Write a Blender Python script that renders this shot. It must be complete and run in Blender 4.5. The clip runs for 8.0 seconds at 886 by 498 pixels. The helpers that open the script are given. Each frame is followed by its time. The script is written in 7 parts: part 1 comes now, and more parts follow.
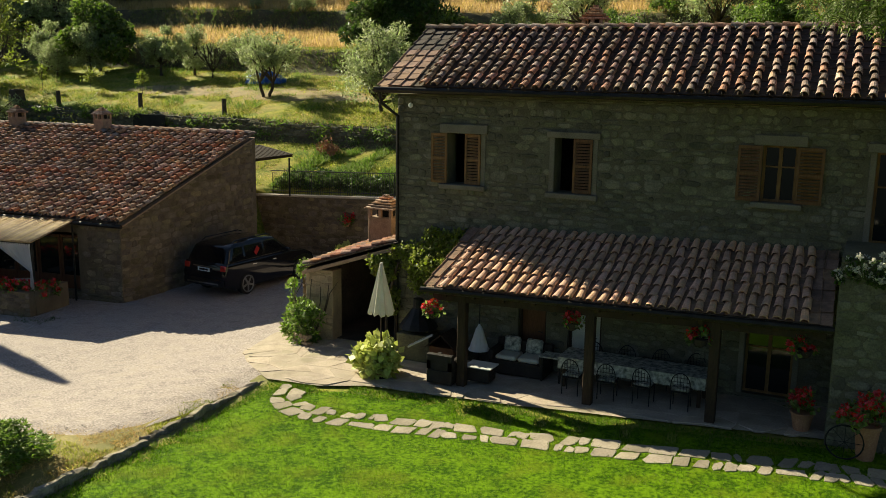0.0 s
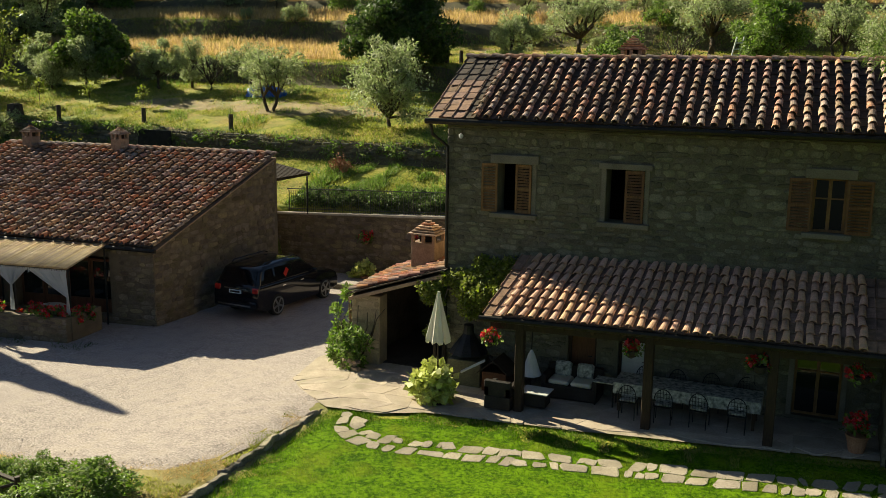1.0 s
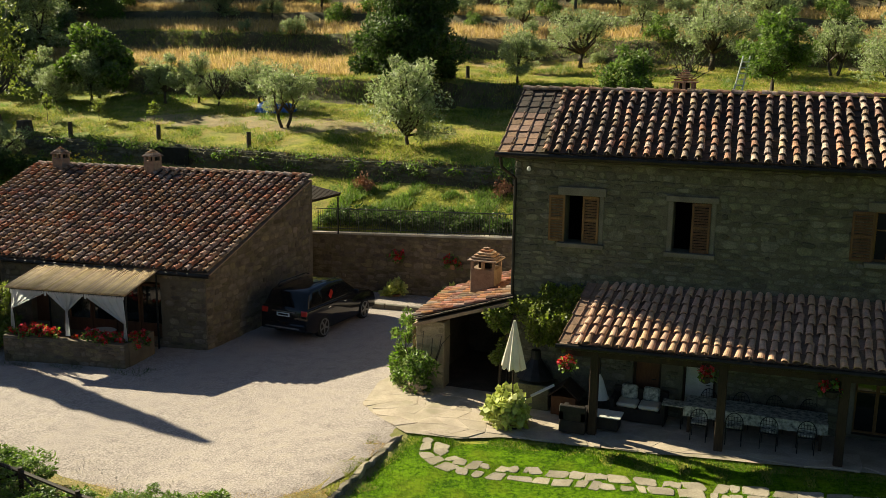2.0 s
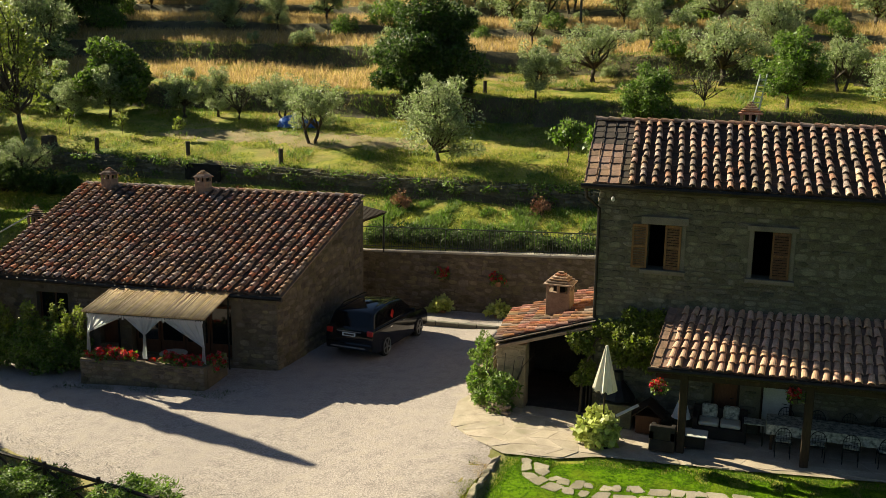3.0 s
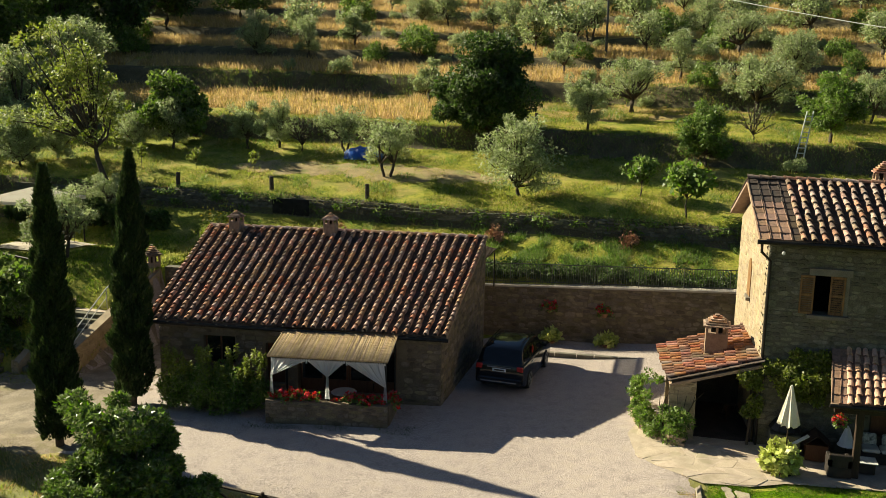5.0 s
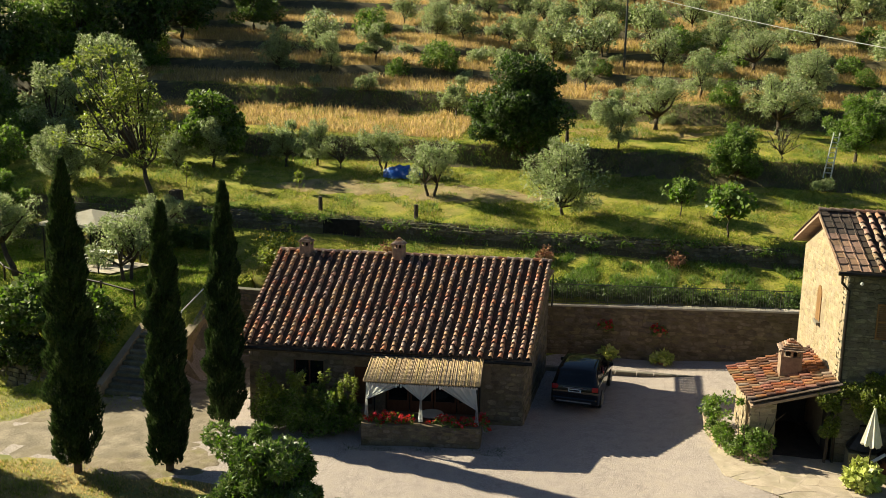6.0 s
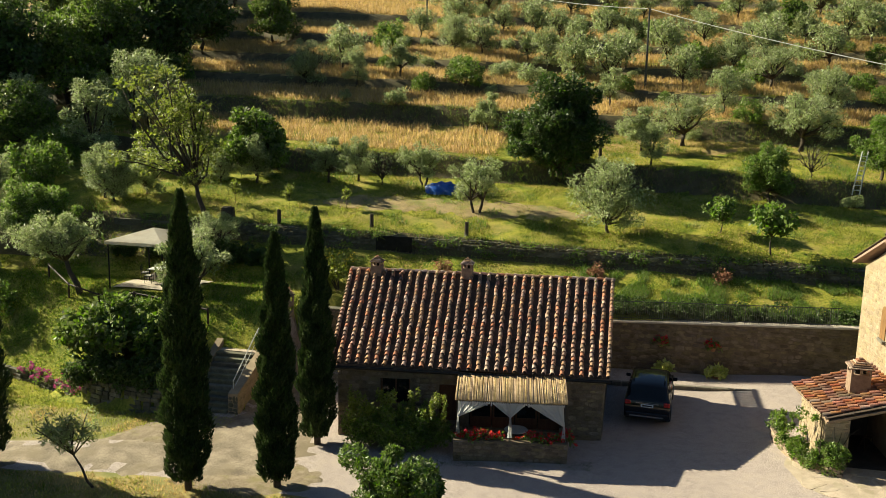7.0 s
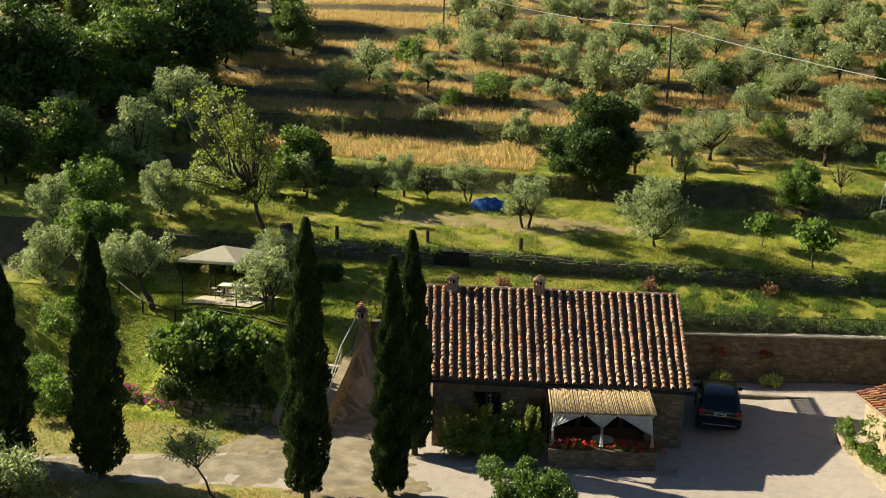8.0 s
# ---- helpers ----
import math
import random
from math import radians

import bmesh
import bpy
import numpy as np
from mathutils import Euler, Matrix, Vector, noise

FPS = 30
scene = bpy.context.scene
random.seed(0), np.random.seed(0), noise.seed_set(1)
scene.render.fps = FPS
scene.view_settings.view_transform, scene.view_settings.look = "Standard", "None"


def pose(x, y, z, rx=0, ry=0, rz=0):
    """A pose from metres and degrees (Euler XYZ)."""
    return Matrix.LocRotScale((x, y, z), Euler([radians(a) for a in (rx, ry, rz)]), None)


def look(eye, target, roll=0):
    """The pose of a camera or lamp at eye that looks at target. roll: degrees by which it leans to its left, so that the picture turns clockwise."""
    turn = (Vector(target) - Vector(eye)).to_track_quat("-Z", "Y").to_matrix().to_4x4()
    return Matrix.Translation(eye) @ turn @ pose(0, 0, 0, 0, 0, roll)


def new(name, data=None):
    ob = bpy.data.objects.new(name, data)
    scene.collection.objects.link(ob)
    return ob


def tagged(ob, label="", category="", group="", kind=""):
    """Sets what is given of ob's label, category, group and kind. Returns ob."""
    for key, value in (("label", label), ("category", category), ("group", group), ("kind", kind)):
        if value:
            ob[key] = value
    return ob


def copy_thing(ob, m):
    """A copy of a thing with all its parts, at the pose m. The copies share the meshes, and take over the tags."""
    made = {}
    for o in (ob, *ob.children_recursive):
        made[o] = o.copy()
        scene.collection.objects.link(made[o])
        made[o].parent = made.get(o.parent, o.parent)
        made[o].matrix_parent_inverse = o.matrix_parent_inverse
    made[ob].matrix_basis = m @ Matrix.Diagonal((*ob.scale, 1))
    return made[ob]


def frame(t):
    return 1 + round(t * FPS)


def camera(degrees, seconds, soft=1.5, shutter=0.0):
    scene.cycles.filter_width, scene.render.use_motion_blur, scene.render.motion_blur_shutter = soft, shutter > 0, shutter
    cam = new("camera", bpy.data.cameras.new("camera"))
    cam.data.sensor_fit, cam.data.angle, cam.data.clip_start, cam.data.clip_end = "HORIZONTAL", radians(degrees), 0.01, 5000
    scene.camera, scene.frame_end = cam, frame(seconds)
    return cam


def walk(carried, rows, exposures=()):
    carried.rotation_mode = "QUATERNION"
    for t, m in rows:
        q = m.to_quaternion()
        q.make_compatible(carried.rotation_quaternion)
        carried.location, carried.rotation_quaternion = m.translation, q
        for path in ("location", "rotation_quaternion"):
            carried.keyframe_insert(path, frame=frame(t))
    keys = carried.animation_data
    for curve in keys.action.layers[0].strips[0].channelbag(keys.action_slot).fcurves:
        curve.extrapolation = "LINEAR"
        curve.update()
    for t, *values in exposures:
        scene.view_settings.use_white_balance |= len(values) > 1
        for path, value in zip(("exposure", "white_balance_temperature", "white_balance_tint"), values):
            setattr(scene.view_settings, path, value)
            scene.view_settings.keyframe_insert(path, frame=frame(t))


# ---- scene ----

cam = camera(52.0, 8.0, soft=0.7)
PATH = [
    (0, (12.045, -22.184, 7.816), (11.198, -20.413, 7.436), 0.9),
    (0.5, (11.082, -22.852, 8.207), (10.271, -21.064, 7.828), 0.9),
    (1, (10.075, -23.528, 8.651), (9.296, -21.726, 8.271), 0.8),
    (1.5, (8.904, -24.379, 9.099), (8.161, -22.561, 8.721), 0.8),
    (3, (4.429, -27.488, 10.552), (3.793, -25.630, 10.175), 0.9),
    (3.5, (2.709, -28.666, 11.018), (2.106, -26.797, 10.643), 1.0),
    (4, (0.852, -29.932, 11.489), (0.285, -28.052, 11.114), 1.0),
    (4.5, (-0.984, -31.161, 12.000), (-1.522, -29.271, 11.627), 1.0),
    (6, (-6.961, -34.943, 14.037), (-7.413, -33.031, 13.665), 1.1),
    (6.5, (-9.131, -36.217, 14.661), (-9.557, -34.298, 14.290), 1.3),
    (7, (-11.196, -37.496, 15.257), (-11.598, -35.572, 14.887), 1.3),
    (7.5, (-13.591, -39.000, 15.822), (-13.965, -37.070, 15.454), 1.3),
    (8, (-16.065, -40.652, 16.408), (-16.412, -38.716, 16.044), 1.3),
]
walk(cam, [(t, look(eye, target, roll)) for t, eye, target, roll in PATH], [(0.0, 1.12, 6500, 4), (8.0, 1.22, 6500, 4)])

# ---- light ----
SUN_FROM = Vector((-0.955, 0.297, 0.0)).normalized()
SUN_HEIGHT = radians(28.0)
world = bpy.data.worlds.new("sky")
scene.world = world
world.use_nodes = True
wn = world.node_tree
sky = wn.nodes.new("ShaderNodeTexSky")
sky.sky_type = "NISHITA"
sky.sun_disc = False
sky.ozone_density = 4.0
sky.sun_elevation = SUN_HEIGHT
sky.sun_rotation = math.atan2(SUN_FROM.x, SUN_FROM.y)
wn.links.new(sky.outputs[0], wn.nodes["Background"].inputs[0])
wn.nodes["Background"].inputs[1].default_value = 0.032
sun = new("sun", bpy.data.lights.new("sun", "SUN"))
sun.data.energy = 5.0
sun.data.angle = radians(0.6)
sun.data.color = (1.0, 0.9, 0.66)
aim = SUN_FROM * math.cos(SUN_HEIGHT) + Vector((0, 0, math.sin(SUN_HEIGHT)))
sun.matrix_world = look(aim * 60, (0, 0, 0))


# ---- materials ----
def surface(name, dark, light, scale=3.0, fine=40.0, rough=0.9, bump=0.35, spread=0.0, islands=0.0, metal=0.0,
            stain=None, stain_scale=1.2, stain_amount=0.5, thin=0.0, stretch=(1, 1, 1), fine_mix=0.5, gloss=0.3, crisp=0.14, tints=()):
    """A node material: two colours mixed by noise at two scales, a stain colour, bump, and variation by piece."""
    m = bpy.data.materials.new(name)
    m.use_nodes = True
    n, l = m.node_tree.nodes, m.node_tree.links
    b = n["Principled BSDF"]
    geo = n.new("ShaderNodeNewGeometry")
    mp = n.new("ShaderNodeMapping")
    mp.inputs["Scale"].default_value = stretch
    l.new(geo.outputs["Position"], mp.inputs["Vector"])
    big = n.new("ShaderNodeTexNoise")
    big.inputs["Scale"].default_value, big.inputs["Detail"].default_value = scale, 5
    small = n.new("ShaderNodeTexNoise")
    small.inputs["Scale"].default_value, small.inputs["Detail"].default_value = fine, 4
    for t in (big, small):
        l.new(mp.outputs[0], t.inputs["Vector"])
    both = n.new("ShaderNodeMix")
    both.inputs["Factor"].default_value = fine_mix
    l.new(big.outputs["Fac"], both.inputs["A"])
    l.new(small.outputs["Fac"], both.inputs["B"])
    ramp = n.new("ShaderNodeValToRGB")
    ramp.color_ramp.elements[0].position, ramp.color_ramp.elements[1].position = 0.5 - crisp, 0.5 + crisp
    ramp.color_ramp.elements[0].color, ramp.color_ramp.elements[1].color = (*dark, 1), (*light, 1)
    l.new(both.outputs["Result"], ramp.inputs[0])
    colour = ramp.outputs[0]
    if stain:
        spot = n.new("ShaderNodeTexNoise")
        spot.inputs["Scale"].default_value, spot.inputs["Detail"].default_value = stain_scale, 6
        l.new(mp.outputs[0], spot.inputs["Vector"])
        edge = n.new("ShaderNodeMapRange")
        edge.inputs["From Min"].default_value, edge.inputs["From Max"].default_value = 0.5, 0.66
        edge.inputs["To Max"].default_value = stain_amount
        l.new(spot.outputs["Fac"], edge.inputs["Value"])
        mix = n.new("ShaderNodeMix")
        mix.data_type = "RGBA"
        l.new(edge.outputs[0], mix.inputs["Factor"])
        l.new(colour, mix.inputs["A"])
        mix.inputs["B"].default_value = (*stain, 1)
        colour = mix.outputs["Result"]
    if tints:
        pick = n.new("ShaderNodeObjectInfo").outputs["Random"] if spread else geo.outputs["Random Per Island"]
        toss = n.new("ShaderNodeTexWhiteNoise")
        toss.noise_dimensions = "1D"
        l.new(pick, toss.inputs["W"])
        fired = n.new("ShaderNodeValToRGB")
        fired.color_ramp.interpolation = "CONSTANT"
        while len(fired.color_ramp.elements) < len(tints):
            fired.color_ramp.elements.new(0.5)
        for k, tint in enumerate(tints):
            fired.color_ramp.elements[k].position = k / len(tints)
            fired.color_ramp.elements[k].color = (*tint, 1)
        l.new(toss.outputs["Value"], fired.inputs[0])
        dye = n.new("ShaderNodeMix")
        dye.data_type, dye.blend_type = "RGBA", "MULTIPLY"
        dye.inputs["Factor"].default_value = 1.0
        l.new(colour, dye.inputs["A"])
        l.new(fired.outputs[0], dye.inputs["B"])
        colour = dye.outputs["Result"]
    if spread or islands:
        hsv = n.new("ShaderNodeHueSaturation")
        pick = n.new("ShaderNodeObjectInfo").outputs["Random"] if spread else geo.outputs["Random Per Island"]
        amount = spread or islands
        val = n.new("ShaderNodeMapRange")
        val.inputs["To Min"].default_value, val.inputs["To Max"].default_value = 1 - amount, 1 + amount
        l.new(pick, val.inputs["Value"])
        l.new(val.outputs[0], hsv.inputs["Value"])
        wn2 = n.new("ShaderNodeTexWhiteNoise")
        wn2.noise_dimensions = "1D"
        l.new(pick, wn2.inputs["W"])
        hue = n.new("ShaderNodeMapRange")
        hue.inputs["To Min"].default_value, hue.inputs["To Max"].default_value = 0.5 - amount * 0.05, 0.5 + amount * 0.05
        l.new(wn2.outputs["Value"], hue.inputs["Value"])
        l.new(hue.outputs[0], hsv.inputs["Hue"])
        sat = n.new("ShaderNodeMapRange")
        sat.inputs["To Min"].default_value, sat.inputs["To Max"].default_value = 1 - amount * 0.7, 1 + amount * 0.3
        l.new(wn2.outputs["Value"], sat.inputs["Value"])
        l.new(sat.outputs[0], hsv.inputs["Saturation"])
        l.new(colour, hsv.inputs["Color"])
        colour = hsv.outputs[0]
    l.new(colour, b.inputs["Base Color"])
    b.inputs["Roughness"].default_value = rough
    b.inputs["Metallic"].default_value = metal
    b.inputs["Specular IOR Level"].default_value = gloss
    if bump:
        bn = n.new("ShaderNodeBump")
        bn.inputs["Strength"].default_value, bn.inputs["Distance"].default_value = bump, 0.03
        l.new(both.outputs["Result"], bn.inputs["Height"])
        l.new(bn.outputs[0], b.inputs["Normal"])
    if thin:
        out = n["Material Output"]
        tr = n.new("ShaderNodeBsdfTranslucent")
        l.new(colour, tr.inputs["Color"])
        ms = n.new("ShaderNodeMixShader")
        ms.inputs[0].default_value = thin
        l.new(b.outputs[0], ms.inputs[1])
        l.new(tr.outputs[0], ms.inputs[2])
        l.new(ms.outputs[0], out.inputs["Surface"])
    return m


FIRED = ((1.0, 0.98, 0.98), (1.08, 0.8, 0.68), (0.5, 0.46, 0.45), (1.2, 1.14, 1.08), (1.12, 0.64, 0.46), (0.66, 0.61, 0.58), (1.02, 0.84, 0.72), (1.1, 0.9, 0.76))
WORN = ((0.85, 0.82, 0.78), (1.0, 0.78, 0.67), (0.6, 0.57, 0.54), (1.12, 1.08, 1.02), (1.0, 0.68, 0.55), (0.68, 0.64, 0.6), (0.92, 0.83, 0.75))
M_MEADOW = surface("meadow", (0.085, 0.135, 0.013), (0.37, 0.345, 0.055), 0.9, 9, gloss=0.1, stain=(0.38, 0.3, 0.1), stain_scale=0.5, stain_amount=0.6, bump=1.0, crisp=0.1)
M_DRY = surface("dry_meadow", (0.26, 0.175, 0.06), (0.5, 0.35, 0.135), 0.8, 14, stain=(0.13, 0.15, 0.03), stain_scale=0.3, stain_amount=0.75, bump=0.9)
M_BANK = surface("bank", (0.055, 0.047, 0.022), (0.17, 0.135, 0.07), 1.2, 12, stain=(0.07, 0.075, 0.02), stain_scale=0.6, bump=1.0)
M_LAWN = surface("lawn", (0.035, 0.085, 0.002), (0.14, 0.25, 0.006), 2.6, 11, gloss=0.05, stain=(0.17, 0.2, 0.012), stain_scale=0.9, bump=1.0, fine_mix=0.6, crisp=0.09)
M_TURF = surface("rough_turf", (0.19, 0.165, 0.05), (0.37, 0.295, 0.11), 0.9, 22, stain=(0.12, 0.15, 0.03), stain_scale=0.6, stain_amount=0.85, bump=0.8)
M_GRAVEL = surface("gravel", (0.23, 0.19, 0.174), (0.53, 0.445, 0.405), 2.2, 24, stain=(0.33, 0.27, 0.21), stain_scale=2.2, stain_amount=0.35, bump=1.0, fine_mix=0.76, crisp=0.115)
M_PEBBLE = surface("pebble", (0.22, 0.18, 0.16), (0.55, 0.465, 0.42), 3, 30, islands=0.35, bump=0.0)
M_FLAG = surface("flagstone", (0.35, 0.275, 0.21), (0.53, 0.43, 0.335), 2.0, 24, spread=0.11, stain=(0.3, 0.26, 0.19), bump=0.3)
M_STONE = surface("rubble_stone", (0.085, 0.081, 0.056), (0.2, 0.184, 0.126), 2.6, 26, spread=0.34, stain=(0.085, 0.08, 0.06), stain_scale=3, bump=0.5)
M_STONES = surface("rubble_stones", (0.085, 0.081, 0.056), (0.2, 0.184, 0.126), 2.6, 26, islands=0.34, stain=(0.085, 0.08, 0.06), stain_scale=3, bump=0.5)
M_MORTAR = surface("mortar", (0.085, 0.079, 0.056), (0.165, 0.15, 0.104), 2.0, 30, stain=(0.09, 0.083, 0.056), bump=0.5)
M_WARM = surface("warm_rubble_stone", (0.115, 0.087, 0.055), (0.25, 0.19, 0.12), 2.6, 26, spread=0.34, stain=(0.12, 0.088, 0.055), stain_scale=3, bump=0.5)
M_WARMS = surface("warm_rubble_stones", (0.115, 0.087, 0.055), (0.25, 0.19, 0.12), 2.6, 26, islands=0.34, stain=(0.12, 0.088, 0.055), stain_scale=3, bump=0.5)
M_WARMJOINT = surface("warm_mortar", (0.12, 0.09, 0.058), (0.21, 0.16, 0.105), 2.0, 30, stain=(0.12, 0.088, 0.056), bump=0.5)
# Paler copy of the wall stone and mortar: sunlit brightness put into the colour.
M_PALE = surface("sun_paled_sandstone", (0.25, 0.19, 0.115), (0.42, 0.325, 0.205), 2.6, 26, spread=0.16, stain=(0.22, 0.17, 0.11), stain_scale=3, bump=0.4)
M_PALES = surface("sun_paled_sandstones", (0.25, 0.19, 0.115), (0.42, 0.325, 0.205), 2.6, 26, islands=0.16, stain=(0.22, 0.17, 0.11), stain_scale=3, bump=0.4)
M_POINT = surface("sun_paled_pointing", (0.26, 0.2, 0.13), (0.42, 0.33, 0.22), 2.0, 30, stain=(0.2, 0.155, 0.1), bump=0.4)
M_LINTEL = surface("dressed_stone", (0.128, 0.115, 0.09), (0.225, 0.2, 0.157), 2.2, 30, bump=0.3)
M_TILE = surface("cover_tile", (0.13, 0.08, 0.058), (0.52, 0.368, 0.275), 5, 26, spread=0.22, tints=FIRED, stain=(0.5, 0.44, 0.36), stain_scale=8, stain_amount=0.62, bump=0.5)
M_OLDTILE = surface("weathered_tile", (0.13, 0.085, 0.066), (0.54, 0.385, 0.3), 6, 28, spread=0.3, tints=WORN, stain=(0.5, 0.46, 0.4), stain_scale=11, stain_amount=0.7, bump=0.6)
M_OLDTILES = surface("weathered_tiles", (0.13, 0.085, 0.066), (0.54, 0.385, 0.3), 6, 28, islands=0.3, tints=WORN, stain=(0.5, 0.46, 0.4), stain_scale=11, stain_amount=0.7, bump=0.6)
M_TILES = surface("cover_tiles", (0.13, 0.08, 0.058), (0.52, 0.368, 0.275), 5, 26, islands=0.22, tints=FIRED, stain=(0.5, 0.44, 0.36), stain_scale=8, stain_amount=0.62, bump=0.5)
# Pan clay set near black: shade between cover tiles goes into its colour.
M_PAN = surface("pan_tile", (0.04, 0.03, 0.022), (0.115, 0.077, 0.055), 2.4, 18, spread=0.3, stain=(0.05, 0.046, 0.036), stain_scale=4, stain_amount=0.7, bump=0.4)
M_NEWTILE = surface("porch_tile", (0.47, 0.255, 0.155), (0.7, 0.43, 0.285), 2.6, 20, spread=0.16, stain=(0.32, 0.24, 0.17), stain_scale=5, bump=0.3)
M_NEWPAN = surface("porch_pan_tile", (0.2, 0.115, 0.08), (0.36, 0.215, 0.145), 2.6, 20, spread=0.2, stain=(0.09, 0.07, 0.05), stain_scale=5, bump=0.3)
M_BRICK = surface("brick", (0.24, 0.155, 0.105), (0.39, 0.27, 0.185), 5, 30, spread=0.2, bump=0.3)
M_COPING = surface("pale_coping", (0.36, 0.30, 0.24), (0.56, 0.49, 0.4), 2.2, 30, spread=0.12, bump=0.3)
M_TIMBER = surface("dark_timber", (0.022, 0.013, 0.008), (0.055, 0.033, 0.019), 6, 40, rough=0.7, bump=0.25, stretch=(1, 1, 0.2))
M_SHUTTER = surface("shutter_wood", (0.15, 0.075, 0.028), (0.28, 0.155, 0.06), 6, 40, rough=0.65, bump=0.2, stretch=(1, 1, 0.2))
M_OLDWOOD = surface("old_shutter_wood", (0.1, 0.05, 0.022), (0.19, 0.097, 0.042), 6, 40, rough=0.65, bump=0.2, stretch=(1, 1, 0.2))
M_DOOR = surface("door_wood", (0.09, 0.035, 0.016), (0.15, 0.065, 0.03), 6, 40, rough=0.6, bump=0.2, stretch=(1, 1, 0.2))
M_METAL = surface("dark_gutter", (0.02, 0.018, 0.016), (0.05, 0.042, 0.035), 4, 30, rough=0.5, metal=0.6, bump=0.1)
M_RAIL = surface("grey_railing", (0.05, 0.05, 0.045), (0.09, 0.09, 0.08), 6, 40, rough=0.5, metal=0.5, bump=0.1)
# Near-black: the shade of unlit rooms and flues, put into the colour.
M_DARK = surface("shade_black", (0.012, 0.01, 0.008), (0.02, 0.017, 0.014), 3, 20, bump=0.0)
M_BARK = surface("bark", (0.035, 0.026, 0.018), (0.11, 0.085, 0.06), 5, 30, bump=0.8)
M_OLIVE = surface("olive_leaf", (0.16, 0.21, 0.055), (0.45, 0.51, 0.22), 1.2, 12, rough=0.5, islands=0.4, thin=0.45, bump=0, gloss=0.6)
M_LEAF = surface("green_leaf", (0.09, 0.16, 0.014), (0.22, 0.32, 0.045), 1.2, 12, rough=0.5, islands=0.4, thin=0.5, bump=0, gloss=0.5)
M_BRIGHT = surface("yellow_green_leaf", (0.14, 0.19, 0.02), (0.31, 0.345, 0.045), 1.2, 12, rough=0.5, islands=0.35, thin=0.5, bump=0, gloss=0.5)
M_DEEP = surface("dark_leaf", (0.035, 0.065, 0.01), (0.10, 0.16, 0.025), 1.2, 12, rough=0.55, islands=0.45, thin=0.4, bump=0, gloss=0.4)
M_OAK = surface("oak_leaf", (0.075, 0.125, 0.014), (0.2, 0.28, 0.04), 1.2, 12, rough=0.55, islands=0.45, thin=0.4, bump=0, gloss=0.4)
M_BAY = surface("bay_leaf", (0.035, 0.07, 0.008), (0.2, 0.3, 0.035), 0.9, 9, rough=0.45, islands=0.45, thin=0.35, bump=0, gloss=0.5)
M_CYPRESS = surface("cypress_leaf", (0.016, 0.033, 0.008), (0.06, 0.092, 0.022), 1.5, 12, rough=0.7, islands=0.3, thin=0.25, bump=0, gloss=0.2)
M_STRAW = surface("dry_grass_blade", (0.4, 0.265, 0.085), (0.72, 0.52, 0.22), 0.7, 6, islands=0.3, thin=0.5, bump=0)
M_BLADE = surface("grass_blade", (0.13, 0.185, 0.015), (0.46, 0.45, 0.075), 0.7, 6, gloss=0.1, islands=0.35, thin=0.5, bump=0)


# ---- helpers ----
def thing(name, at=(0, 0, 0), label="", category="", group="", kind=""):
    ob = new(name)
    ob.empty_display_size = 0.2
    ob.location = at
    return tagged(ob, label, category, group, kind)


def finish(me, material, soft):
    me.materials.append(material)
    if soft:
        me.shade_smooth()
    return me


def part(name, bm, material, parent=None, label="", soft=False):
    """Links a bmesh as one mesh object under a thing or a part; world coordinates less the parent's place."""
    me = bpy.data.meshes.new(name)
    bm.to_mesh(me)
    bm.free()
    ob = new(name, finish(me, material, soft))
    if parent:
        ob.parent = parent
    return tagged(ob, label)


def piece(name, me, parent, m):
    """One more object on a shared mesh."""
    ob = new(name, me)
    ob.parent = parent
    ob.matrix_basis = m
    return ob


def box(bm, size, at=(0, 0, 0), turn=None, bevel=0.0):
    """Adds a box with its centre at the given place, or posed by a matrix."""
    m = (turn if turn else Matrix.Translation(at)) @ Matrix.Diagonal((*size, 1))
    got = bmesh.ops.create_cube(bm, size=1, matrix=m)
    if bevel:
        edges = list({e for v in got["verts"] for e in v.link_edges})
        bmesh.ops.bevel(bm, geom=edges, offset=bevel, segments=1, affect="EDGES")
    return bm


def boxes(*rows, bevel=0.0):
    bm = bmesh.new()
    for size, at in rows:
        box(bm, size, at, bevel=bevel)
    return bm


def tube(bm, points, radii, sides=7):
    """A tapered limb along a line of points."""
    rings = []
    points = [Vector(p) for p in points]
    for i, p in enumerate(points):
        d = (points[min(i + 1, len(points) - 1)] - points[max(i - 1, 0)]).normalized()
        q = d.to_track_quat("Z", "Y")
        r = radii[i] if i < len(radii) else radii[-1]
        rings.append([bm.verts.new(p + q @ Vector((r * math.cos(a), r * math.sin(a), 0))) for a in (2 * math.pi * k / sides for k in range(sides))])
    for a, b in zip(rings, rings[1:]):
        for k in range(sides):
            bm.faces.new((a[k], a[(k + 1) % sides], b[(k + 1) % sides], b[k]))
    bm.faces.new(rings[0][::-1])
    bm.faces.new(rings[-1])
    return bm


def _lathe(bm, rings, sides, at):
    """A turned form from (radius, height) pairs."""
    loops = []
    for r, z in rings:
        loops.append([bm.verts.new((at[0] + r * math.cos(2 * math.pi * k / sides), at[1] + r * math.sin(2 * math.pi * k / sides), at[2] + z)) for k in range(sides)])
    for a, b in zip(loops, loops[1:]):
        for k in range(sides):
            bm.faces.new((a[k], a[(k + 1) % sides], b[(k + 1) % sides], b[k]))
    bm.faces.new(loops[0][::-1])
    bm.faces.new(loops[-1])
    return bm


